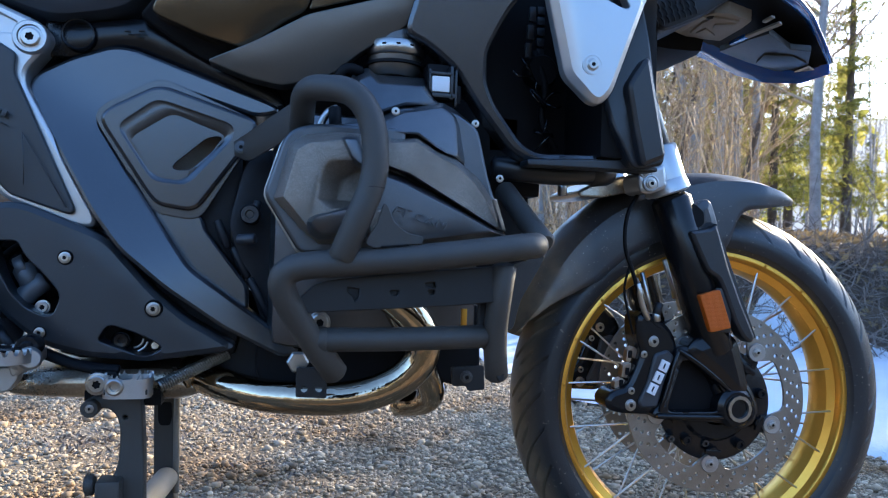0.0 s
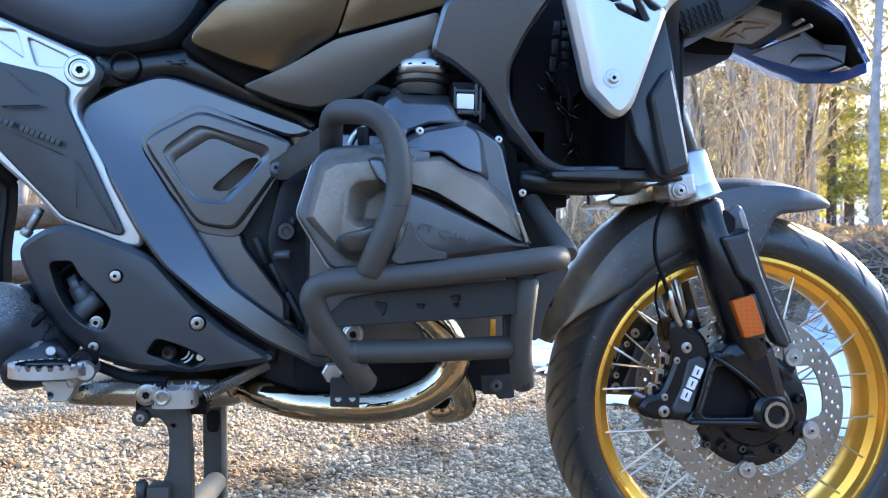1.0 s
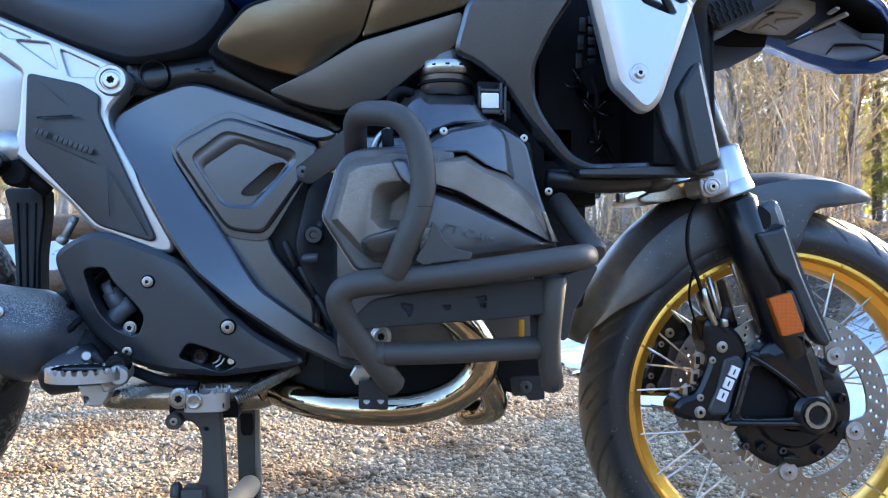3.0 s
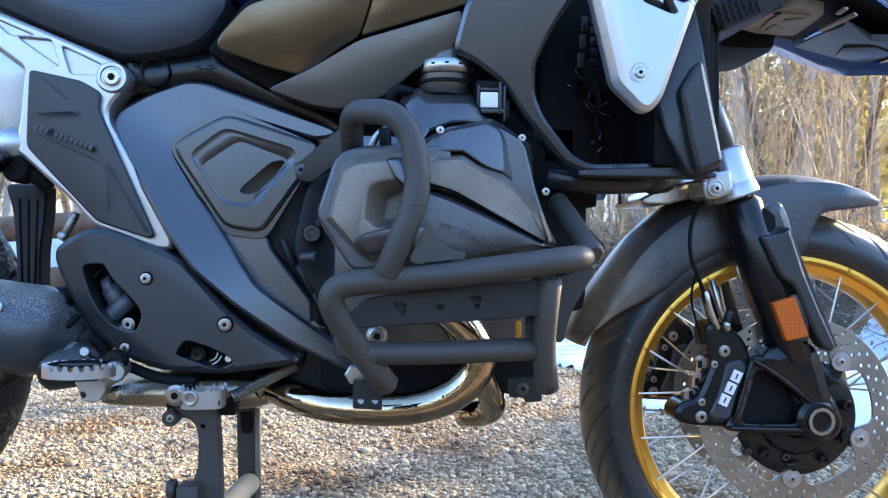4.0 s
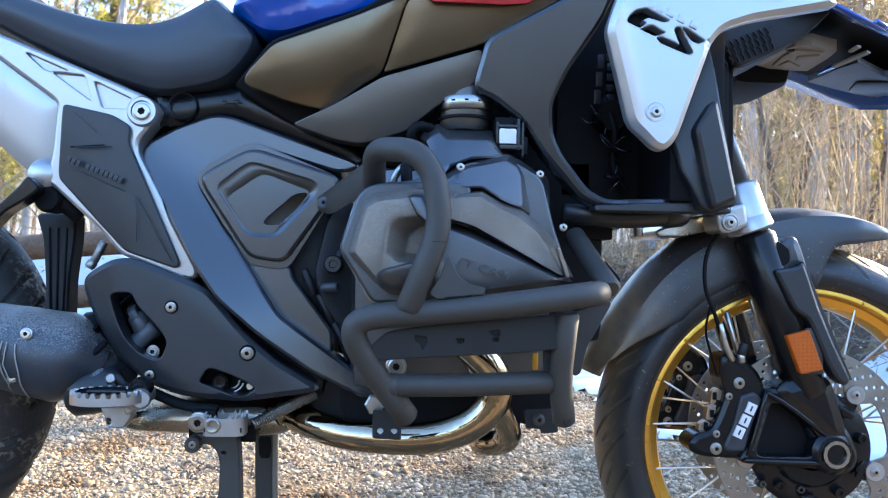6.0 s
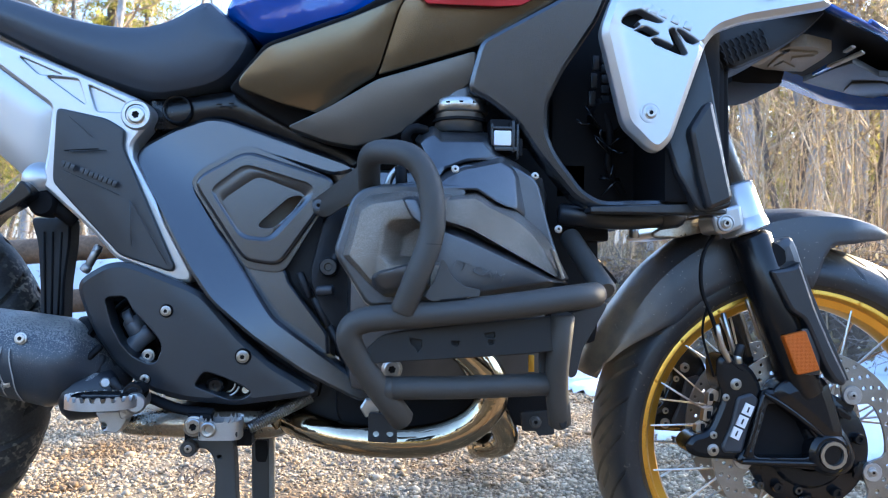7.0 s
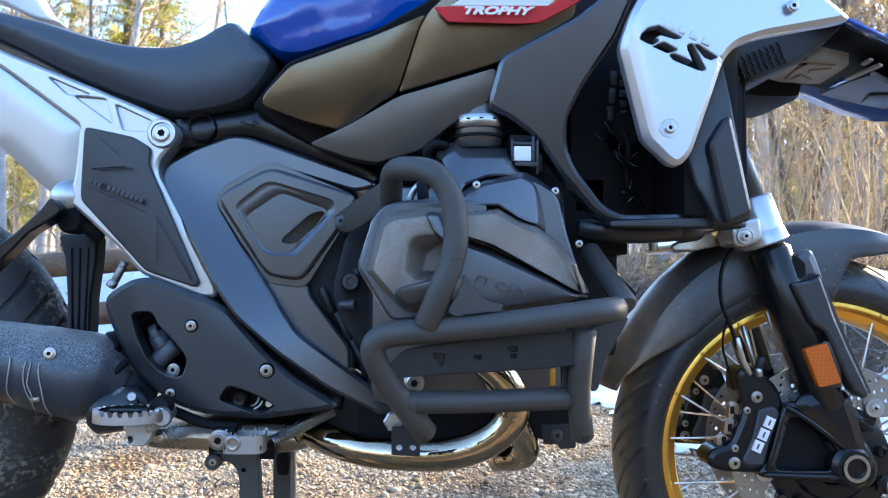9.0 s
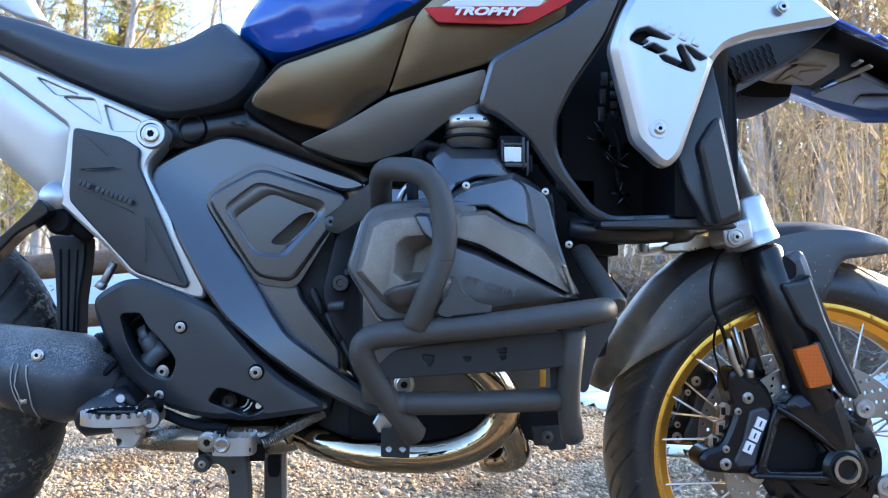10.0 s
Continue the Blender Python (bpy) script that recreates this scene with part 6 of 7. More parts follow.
rest = shell("passenger_footrest", [(-1.233, 0.729), (-1.220, 0.716), (-1.218, 0.706), (-1.235, 0.693), (-1.262, 0.676), (-1.281, 0.654), (-1.326, 0.608), (-1.342, 0.624), (-1.312, 0.653), (-1.281, 0.676), (-1.245, 0.712)], -0.178, GLOSS, bike, "flat black passenger footrest arm", corner=0.006, edge=0.003, thick=0.028)
tube("rest_pivot_bar", [(-1.224, -0.140, 0.703), (-1.200, -0.130, 0.693), (-1.179, -0.120, 0.674)], 0.013, VOID, rest, "black pivot bar", sides=16)
lathe("pivot", [(0.0, -0.012), (0.016, -0.012), (0.02, -0.006), (0.02, 0.02)], VOID, rest, centre=(-1.217, -0.140, 0.698), segs=24)
strut = shell("rear_strut", [(-1.262, 0.681), (-1.202, 0.682), (-1.202, 0.642), (-1.209, 0.581), (-1.209, 0.519), (-1.242, 0.519), (-1.245, 0.581), (-1.250, 0.641)], -0.09, DARKCAST, bike, "black rear suspension strut", corner=0.01, edge=0.006, thick=0.03)
for i in range(3):
    p, q = [(-1.239, -0.091, 0.659), (-1.233, -0.091, 0.524)]
    # Black rods paint the shade of the strut's grooves.
    tube("strut_groove", [Vector(p) + Vector((0.013 * i, 0, 0)), Vector(q) + Vector((0.009 * i, 0, 0))], 0.0018, VOID, strut, sides=6)
tube("link_rod", [(-1.153, -0.100, 0.639), (-1.168, -0.100, 0.608)], 0.0062, ALLOY, bike, "bright steel link rod", sides=14)
tube("link_groove", [(-1.156, -0.100, 0.633), (-1.157, -0.100, 0.629)], 0.0072, STEEL, bike, "ring on the link rod", sides=14)
tube("link_sleeve", [(-1.168, -0.100, 0.609), (-1.175, -0.100, 0.599)], 0.0085, ALLOY, bike, "hexagonal alloy rod end", sides=6)
shell("pad_line", [(-1.180, 0.773), (-1.132, 0.777), (-1.130, 0.775), (-1.178, 0.771)], -0.1685, VOID, insert, corner=0.0005, edge=0.0002, thick=0.001)
for i, w in enumerate((0.010, 0.012, 0.013, 0.004, 0.012, 0.010, 0.010, 0.010, 0.009, 0.009, 0.010, 0.009)):
    if i == 3:
        continue
    p = Vector((-1.179, -0.171, 0.753)).lerp(Vector((-1.107, -0.169, 0.726)), i / 11)
    block("embossed_bar", p - Vector((0.003, 0.0012, 0.0042)), p + Vector((0.003, 0.001, 0.0042)), PLASTIC, insert, bevel=0.0006, turn=Matrix.Rotation(radians(20), 3, "Y"))
for a, b in (((-1.180, -0.172, 0.744), (-1.101, -0.169, 0.710)), ((-1.171, -0.172, 0.771), (-1.120, -0.170, 0.774)), ((-1.173, -0.172, 0.821), (-1.141, -0.170, 0.793)), ((-1.086, -0.168, 0.703), (-1.031, -0.168, 0.610)), ((-1.086, -0.168, 0.703), (-1.082, -0.168, 0.637))):
    tube("embossed_line", [a, b], 0.0007, PLASTIC, insert, sides=6)

# master cylinder seen through the guard plate
mc = tube("brake_master_cylinder", [(-1.090, -0.135, 0.532), (-1.076, -0.138, 0.507)], 0.0145, HOUSING, bike, "blue-grey rear brake master cylinder", sides=20)
tube("cylinder_neck", [(-1.060, -0.138, 0.514), (-1.077, -0.140, 0.501), (-1.092, -0.140, 0.481)], 0.0135, HOUSING, mc, "elbow of the cylinder", sides=18, bend=0.012)
tube("cylinder_collar", [(-1.095, -0.136, 0.528), (-1.084, -0.136, 0.534)], 0.0155, HOUSING, mc, sides=20, cap=0.08)
tube("cylinder_cap", [(-1.100, -0.132, 0.543), (-1.088, -0.134, 0.532)], 0.011, VOID, mc, "black rubber cap", sides=18, cap=0.15)
bolt((-1.059, -0.152, 0.479), 0.0095, mc)
tube("cylinder_pin", [(-1.088, -0.130, 0.553), (-1.082, -0.132, 0.537)], 0.005, ALLOY, mc, "bright pin", sides=10)
for q in ([(-1.127, -0.110, 0.535), (-1.106, -0.110, 0.556), (-1.089, -0.110, 0.560)], [(-1.116, -0.100, 0.487), (-1.138, -0.100, 0.521), (-1.127, -0.100, 0.556)], [(-1.062, -0.110, 0.488), (-1.048, -0.110, 0.522)]):
    tube("rubber_line", q, 0.006, VOID, bike, "black rubber line", sides=10)
# Added black backing, keeps sky light out of the plate's openings.
shell("plate_backing", [(-1.173, 0.582), (-1.140, 0.601), (-1.098, 0.605), (-1.021, 0.571), (-0.943, 0.498), (-0.855, 0.429), (-0.941, 0.405), (-1.042, 0.412), (-1.127, 0.463)], -0.1, VOID, bike, "black backing added behind the guard plate to block the light", thick=0.06)
lathe("pivot_bolt", [(0.0, 0.002), (0.0036, 0.002), (0.0042, -0.003), (0.0085, -0.0035), (0.0095, -0.001), (0.0105, -0.0005), (0.0115, -0.002), (0.013, 0.0), (0.013, 0.02)], GLOSS, bike, "black pivot bolt with a socket", centre=(-0.961, -0.158, 0.437), segs=32)
for q in ([(-0.947, -0.150, 0.420), (-0.939, -0.150, 0.422), (-0.932, -0.150, 0.427), (-0.929, -0.150, 0.434)], [(-0.947, -0.148, 0.426), (-0.941, -0.148, 0.427), (-0.936, -0.148, 0.432), (-0.935, -0.148, 0.438)]):
    tube("steel_line", q, 0.0016, STEEL, bike, "thin bent steel brake line", sides=10, bend=0.006)
tube("line_banjo", [(-0.920, -0.148, 0.429), (-0.922, -0.135, 0.427)], 0.0055, BRONZE, bike, "tan banjo fitting", sides=16, cap=0.15)
tube("cable_end", [(-0.980, -0.150, 0.434), (-0.979, -0.148, 0.428)], 0.0032, ALLOY, bike, "pale cable end", sides=12)
# rider footpeg with teeth, brake pedal with teeth and return spring
def toothed_ring(name, cx, cy, cz, ax, ay, h, n, mat, parent, label, wall=0.006, tooth=0.006, square=1.0, scallop=False):
    """An upright oval band in the plane of x and y whose top edge is cut into teeth; square below 1 flattens its sides."""
    verts, faces = [], []
    seg = n * 6
    for i in range(seg + 1):
        a = 2 * math.pi * i / seg
        ph = (i % 6) / 6
        top = h + (tooth if ph < 0.5 else 0.0)
        if scallop:
            top = h + tooth * (1 - math.sqrt(1 - (2 * ph - 1) ** 2))
        ca, sn = (math.copysign(abs(f(a)) ** square, f(a)) for f in (math.cos, math.sin))
        for k, z in ((1, 0.0), (1, top), (1 - wall / ax, top), (1 - wall / ax, 0.0)):
            verts.append((cx + ax * k * ca, cy + ay * k * sn, cz + z))
    for i in range(seg):
        for j in range(4):
            p, q = i * 4 + j, i * 4 + (j + 1) % 4
            faces.append([p, q, q + 4, p + 4])
    return child(name, mesh_of(name, verts, faces, mat, 30), parent, label)


pc = Vector((-1.0935, -0.230, 0.419))
peg = toothed_ring("footpeg", pc.x, pc.y, pc.z, 0.046, 0.036, 0.0105, 22, ALLOY, bike, "silver toothed rider footpeg", tooth=0.0065)
lathe_v = lathe_data([(0.0, -0.001), (0.9, -0.001), (0.9, 0.001)], segs=32)
pad = [(pc.x + v[0] * 0.042, pc.y + v[2] * 0.033, pc.z + 0.0155 + v[1]) for v in lathe_v[0]]
child("rubber_pad", mesh_of("rubber_pad", pad, lathe_v[1], VOID), peg, "worn black rubber pad")
block("tread_rib", (pc.x - 0.026, pc.y - 0.004, pc.z + 0.012), (pc.x + 0.026, pc.y + 0.004, pc.z + 0.0165), PLASTIC, peg, bevel=0.002)
tube("peg_arm", [pc + Vector((0.045, 0.0, 0.004)), (-1.065, -0.190, 0.421), (-1.056, -0.170, 0.425)], 0.014, ALLOY, peg, "cast alloy footpeg arm", sides=16)
shell("peg_joint", [(-1.082, 0.434), (-1.068, 0.441), (-1.055, 0.431), (-1.056, 0.412), (-1.073, 0.393), (-1.082, 0.401)], -0.205, ALLOY, peg, "smooth alloy footpeg joint", corner=0.008, edge=0.004, bulge=0.004, spread=0.012, thick=0.03)
lathe("peg_pivot", [(0.0, -0.006), (0.006, -0.006), (0.008, -0.003), (0.0125, -0.003), (0.0145, 0.0), (0.0145, 0.02)], GLOSS, peg, "black pivot with a bolt", centre=(-1.058, -0.212, 0.435), segs=24)
shell("peg_bracket", [(-1.112, 0.407), (-1.071, 0.409), (-1.069, 0.395), (-1.080, 0.378), (-1.102, 0.380), (-1.106, 0.397)], -0.205, ALLOY, peg, "alloy bracket with a hole", corner=0.006, edge=0.002, thick=0.02, holes=[[(-1.104, 0.391), (-1.099, 0.393), (-1.095, 0.389), (-1.097, 0.384), (-1.102, 0.384)]])
bolt((-1.120, -0.150, 0.451), 0.0065, peg)
tube("pedal_arm", [(-1.055, -0.165, 0.422), (-1.009, -0.170, 0.404), (-0.958, -0.180, 0.401)], 0.008, VOID, bike, "black brake pedal arm", sides=14, squash=0.6)

bc = Vector((-0.944, -0.190, 0.3695))
brake = toothed_ring("brake_pedal", bc.x, bc.y, bc.z, 0.029, 0.022, 0.0245, 26, ALLOY, bike, "silver brake pedal tip with a scalloped edge", wall=0.003, tooth=0.0055, square=0.5, scallop=True)
block("pedal_floor", (bc.x - 0.026, bc.y - 0.019, bc.z + 0.004), (bc.x + 0.026, bc.y + 0.019, bc.z + 0.012), DARKCAST, brake, bevel=0.002)
block("pedal_lug", (-0.992, -0.190, 0.377), (-0.958, -0.175, 0.402), VOID, brake, "black pedal arm end", bevel=0.005)
bolt((-0.979, -0.200, 0.387), 0.0145, brake)
lathe("pedal_eye", [(0.0, 0.001), (0.0045, 0.001), (0.0052, -0.003), (0.0085, -0.0035), (0.0105, -0.002), (0.011, 0.003)], BOLT, brake, "steel eye in the pedal", centre=(-0.9565, -0.2135, 0.385), segs=28)
def coil(name, a, b, r, wire, turns, mat, parent, label):
    a, b = Vector(a), Vector(b)
    t = (b - a).normalized()
    u = t.orthogonal().normalized()
    w = t.cross(u)
    path = [a.lerp(b, i / (turns * 12)) + (u * math.cos(i * math.pi / 6) + w * math.sin(i * math.pi / 6)) * r for i in range(turns * 12 + 1)]
    v, f = tube_data(path, wire, 6)
    return child(name, mesh_of(name, v, f, mat), parent, label)


coil("return_spring", (-0.910, -0.170, 0.378), (-0.826, -0.130, 0.416), 0.0072, 0.0017, 30, DISC, bike, "steel coil return spring")
tube("spring_core", [(-0.910, -0.170, 0.378), (-0.826, -0.130, 0.416)], 0.0058, VOID, bike, "dark spring core", sides=10)

# exhaust joint and bracketry under the engine
tube("header_joint", [(-0.880, -0.100, 0.387), (-0.862, -0.110, 0.380)], 0.0265, CHROME, bike, "chrome pipe collar", sides=32, cap=0.15)
block("stand_pivot", (-1.008, -0.140, 0.367), (-0.911, 0.140, 0.346), VOID, bike, "black centre stand pivot", bevel=0.01)

# centre stand: hooked tab, foot lever, far leg and the sloping brace between the legs
lathe("stand_tab", [(0.0, -0.004), (0.010, -0.004), (0.0115, -0.002), (0.0115, 0.016)], TUBE, stand, centre=(-0.994, -0.170, 0.349), segs=28)
bolt((-0.993, -0.176, 0.350), 0.0055, stand)
block("foot_lug", (-0.982, -0.185, 0.218), (-0.952, -0.150, 0.257), TUBE, stand, "black foot lug", bevel=0.004)
tube("stand_foot", [(-0.997, -0.168, 0.249), (-0.985, -0.168, 0.250)], 0.014, TUBE, stand, "black stand foot lever", sides=24, cap=0.2)
far_leg = shell("far_leg", [(-0.961, 0.306), (-0.927, 0.306), (-0.925, 0.238), (-0.924, 0.175), (-0.923, 0.142), (-0.917, -0.004), (-0.963, -0.004), (-0.957, 0.143), (-0.958, 0.190), (-0.960, 0.246)], 0.125, TUBE, stand, "black far stand leg with a dusty edge", corner=0.004, edge=0.004, thick=0.045)
tube("leg_edge", [(-0.923, 0.125, 0.302), (-0.922, 0.125, 0.238), (-0.920, 0.125, 0.139)], 0.0055, STONE_DUST, far_leg, "dusty leg edge", sides=12)
# Black patch before the leg, painted shade of a recess.
shell("leg_window", [(-0.954, 0.295), (-0.932, 0.295), (-0.930, 0.271), (-0.933, 0.255), (-0.949, 0.255), (-0.953, 0.264)], 0.1235, VOID, far_leg, "black patch painting a shaded recess in the leg", corner=0.004, edge=0.001, thick=0.002)
tube("stand_brace", [(-0.935, 0.120, 0.167), (-0.953, -0.120, 0.176)], 0.019, STONE_DUST, stand, "dusty sloping stand brace", sides=24, cap=0.2)
# shaft drive bolts and bellows
for q, r in (((-1.212, -0.206, 0.507), 0.0085), ((-1.231, -0.200, 0.448), 0.0085)):
    bolt(q, r, bike, axis=(0, -1, 0.1))
for i in range(4):
    p = Vector((-1.157, -0.130, 0.490)).lerp(Vector((-1.129, -0.120, 0.447)), i / 3)
    tube("bellows_ring", [p, p + Vector((0.012, 0, -0.004))], 0.034 - 0.003 * i, VOID, bike, "black rubber bellows", sides=20)
tube("shaft_flange", [(-1.150, -0.150, 0.443), (-1.125, -0.150, 0.418)], 0.03, MUDDY, bike, "dark flange", sides=20)
tube("abs_cable", [(-1.150, -0.170, 0.462), (-1.135, -0.170, 0.478), (-1.123, -0.160, 0.493)], 0.005, VOID, bike, "black sensor cable", sides=10)
block("brass_tip", (-1.151, -0.178, 0.466), (-1.145, -0.170, 0.473), ALLOY, bike, "small brass cable end", bevel=0.002)

# dried drips below the bolt of the drive housing
dr = random.Random(4)
for x, low in ((-1.284, -52), (-1.262, -66), (-1.243, -60), (-1.236, -40), (-1.226, -70)):
    path, sway = [], 0.0
    for k in range(9):
        a = radians(16 + (low - 16) * k / 8)
        sway += dr.uniform(-0.003, 0.003)
        rr = 0.0625 + (x + sway + 1.253) * 0.07
        path.append((x + sway, -0.15 - rr * math.cos(a), 0.491 - 0.219 * (x + sway + 1.292) + rr * math.sin(a)))
    tube("mud_drip", path, 0.0009, MUD, bike, "pale dried mud drip", sides=6, bend=0.004, steps=2)
tube("drive_boot", [(-1.188, -0.120, 0.506), (-1.151, -0.110, 0.479), (-1.115, -0.100, 0.454)], 0.042, DARKCAST, bike, "black rubber drive boot", sides=24, bend=0.03)
tube("drive_cover", [(-1.175, -0.155, 0.420), (-1.136, -0.150, 0.425), (-1.115, -0.130, 0.425)], 0.036, DUCT, bike, "smooth black drive cover", sides=24, bend=0.03)
tube("sensor_plug", [(-1.155, -0.170, 0.464), (-1.148, -0.168, 0.474)], 0.0075, ALLOY, bike, "pale metal sensor plug", sides=12)
tube("linkage_pin", [(-1.110, -0.175, 0.443), (-1.113, -0.165, 0.441)], 0.0075, ALLOY, bike, "round bright linkage pin", sides=16)
for q in ([(-1.151, -0.165, 0.473), (-1.133, -0.155, 0.493)], [(-1.130, -0.160, 0.454), (-1.124, -0.150, 0.478)], [(-1.106, -0.165, 0.446), (-1.091, -0.165, 0.429)]):
    tube("linkage_bar", q, 0.007, DARKCAST, bike, "dark linkage bar", sides=12)

# wires and clips in the radiator recess
wires = random.Random(9)
loom = tube("fan_loom", [(-0.401, -0.160, 0.871), (-0.381, -0.170, 0.818), (-0.389, -0.160, 0.768), (-0.361, -0.160, 0.727)], 0.006, VOID, bike, "black fan wiring loom", sides=10)
for i in range(12):
    p = Vector((-0.416, -0.180, 0.856)).lerp(Vector((-0.365, -0.170, 0.734)), wires.random())
    q = p + Vector((wires.uniform(-0.035, 0.035), wires.uniform(-0.01, 0.01), wires.uniform(-0.03, 0.03)))
    m = p.lerp(q, 0.5) + Vector((wires.uniform(-0.01, 0.01), -0.01, wires.uniform(-0.01, 0.01)))
    tube("wire", [p, m, q], 0.0016, GLOSS, loom, "thin glossy wire", sides=7, bend=0.01)
for i in range(3):
    p = Vector((-0.408, -0.170, 0.923)).lerp(Vector((-0.413, -0.170, 0.869)), i / 2)
    block("loom_clip", p - Vector((0.005, 0.003, 0.011)), p + Vector((0.005, 0.003, 0.011)), PLASTIC, loom, bevel=0.001)

# linkage between the shaft drive and the guard plate, heat shield plates
link = tube("brake_linkage", [(-1.181, -0.120, 0.500), (-1.157, -0.130, 0.482), (-1.136, -0.120, 0.463)], 0.012, SATIN, bike, "dark rear brake linkage", sides=16)
for q, rr in (((-1.158, -0.145, 0.492), 0.009), ((-1.115, -0.140, 0.439), 0.008), ((-1.145, -0.130, 0.499), 0.007)):
    bolt(q, rr, link)
tube("linkage_rod", [(-1.161, -0.120, 0.463), (-1.127, -0.120, 0.440), (-1.097, -0.120, 0.421)], 0.008, VOID, link, sides=12)
tube("rubber_boot", [(-1.199, -0.110, 0.495), (-1.187, -0.120, 0.463), (-1.168, -0.120, 0.436)], 0.022, VOID, link, "black rubber boot", sides=18)


# the panels of the far flank, the mirror image of the near one
def far_side(name, label):
    src = bpy.data.objects[name].data
    me = src.copy()
    me.transform(Matrix.Diagonal((1, -1, 1, 1)))
    me.flip_normals()
    return child(name, me, bike, label)


for name, label in (("rear_frame", "silver painted cast rear subframe"), ("side_frame_cover", "satin black main frame cover"), ("side_cover", "satin black side cover"), ("footrest_plate", "black plastic footrest guard plate"),
                    ("tank_trim", "black tank trim"), ("tank_side_panel", "dark bronze grey tank side panel"), ("tank_front_panel", "dark bronze grey tank front panel"), ("knee_panel", "satin charcoal lower tank panel"),
                    ("front_shroud", "dark grey radiator shroud"), ("silver_side_panel", "silver painted fairing panel"), ("radiator_side", "black radiator side cover"), ("tail_cover", "silver painted tail panel")):
    far_side(name, label)
# ---- ground ----
EYE_X, EYE_Y = -0.76, -1.20   # where the viewer stands, as the middle of the clearing


def bank_line(x):
    return min(6.0, max(2.4, 4.36 - 1.36 * (x - 1.05)))


def ground_height(x, y):
    d = y - bank_line(x)
    s = min(1.0, max(0.0, d / 0.7))
    h = 0.6 * s * s * (3 - 2 * s) + 0.05 * max(0.0, d - 0.7)
    h = min(h, 2.6)
    rough = 0.012 + 0.08 * s
    return h + rough * noise.noise(Vector((x * 0.9, y * 0.9, 0.3))) + 0.004 * noise.noise(Vector((x * 5, y * 5, 1.3)))


def make_ground():
    xs = sorted({round(v, 3) for v in list(np.arange(-7, 7.01, 0.12)) + list(np.geomspace(7, 1500, 26)) + list(-np.geomspace(7, 1500, 26))})
    ys = sorted({round(v, 3) for v in list(np.arange(-4, 10.01, 0.12)) + list(np.geomspace(10, 1500, 26)) + list(-np.geomspace(4, 1500, 18))})
    verts = [(x, y, ground_height(x, y)) for y in ys for x in xs]
    k = len(xs)
    faces = [[j * k + i, j * k + i + 1, (j + 1) * k + i + 1, (j + 1) * k + i] for j in range(len(ys) - 1) for i in range(k - 1)]
    return tagged(new("ground", mesh_of("ground", verts, faces, DIRT, 80)), "pale gravel drive with a brown earth bank behind", "ground", kind="structure")


make_ground()


def lawn():
    """Unseen dark ground added on the viewer's side of the drive, with an uneven edge."""
    verts, faces = [], []
    xs, ds = np.concatenate([-np.geomspace(60, 6, 12), np.arange(-5.8, 5.9, 0.15), np.geomspace(6, 60, 12)]), np.concatenate([np.arange(0, 3.0, 0.2), np.geomspace(3, 60, 14)])
    for x in xs:
        e = -0.95 + 0.12 * noise.noise(Vector((x * 1.7, 0.4, 8.1))) + 0.05 * noise.noise(Vector((x * 6.1, 0.4, 3.1)))
        for d in ds:
            y = e - d
            verts.append((x, y, ground_height(x, y) + (0.004 if d == 0 else 0.02 + 0.012 * noise.noise(Vector((x * 4, y * 4, 6.6))))))
    k = len(ds)
    faces = [[i * k + j, i * k + j + 1, (i + 1) * k + j + 1, (i + 1) * k + j] for i in range(len(xs) - 1) for j in range(k - 1)]
    return tagged(new("lawn", mesh_of("lawn", verts, faces, DARK_GROUND, 80)), "unseen dark brown ground added on the viewing side to dim reflections", "lawn", kind="structure")


lawn()


def earth_bank():
    xs, ds = np.arange(-7, 9.01, 0.11), np.concatenate([np.arange(-0.15, 3.2, 0.09), np.arange(3.3, 30, 0.8)])
    verts, k = [], len(ds)
    for x in xs:
        for d in ds:
            y = bank_line(x) + d
            lump = 0.05 * noise.noise(Vector((x * 3.1, y * 3.1, 2.2))) + 0.03 * noise.noise(Vector((x * 9, y * 9, 5.2)))
            verts.append((x, y, ground_height(x, y) + (0.03 + lump if d > 0 else -0.03)))
    faces = [[i * k + j, (i + 1) * k + j, (i + 1) * k + j + 1, i * k + j + 1] for i in range(len(xs) - 1) for j in range(k - 1)]
    return tagged(new("earth_bank", mesh_of("earth_bank", verts, faces, EARTH, 80)), "dark brown earth bank at the wood's edge", "bank", kind="structure")


earth_bank()


def fast_mesh(name, verts, faces, mat, smooth=False):
    """A mesh from arrays: verts (n, 3), faces (m, 3) or (m, 4)."""
    me = bpy.data.meshes.new(name)
    n, k = faces.shape
    me.vertices.add(len(verts))
    me.vertices.foreach_set("co", verts.astype(np.float32).ravel())
    me.loops.add(n * k)
    me.loops.foreach_set("vertex_index", faces.astype(np.int32).ravel())
    me.polygons.add(n)
    me.polygons.foreach_set("loop_start", np.arange(0, n * k, k, dtype=np.int32))
    me.materials.append(mat)
    me.update(calc_edges=True)
    me.validate()
    if smooth:
        me.shade_smooth()
    return me


rng = np.random.default_rng(7)


def ico():
    bm = bmesh.new()
    bmesh.ops.create_icosphere(bm, subdivisions=1, radius=1.0)
    v = np.array([tuple(p.co) for p in bm.verts])
    f = np.array([[p.index for p in q.verts] for q in bm.faces])
    bm.free()
    return v, f


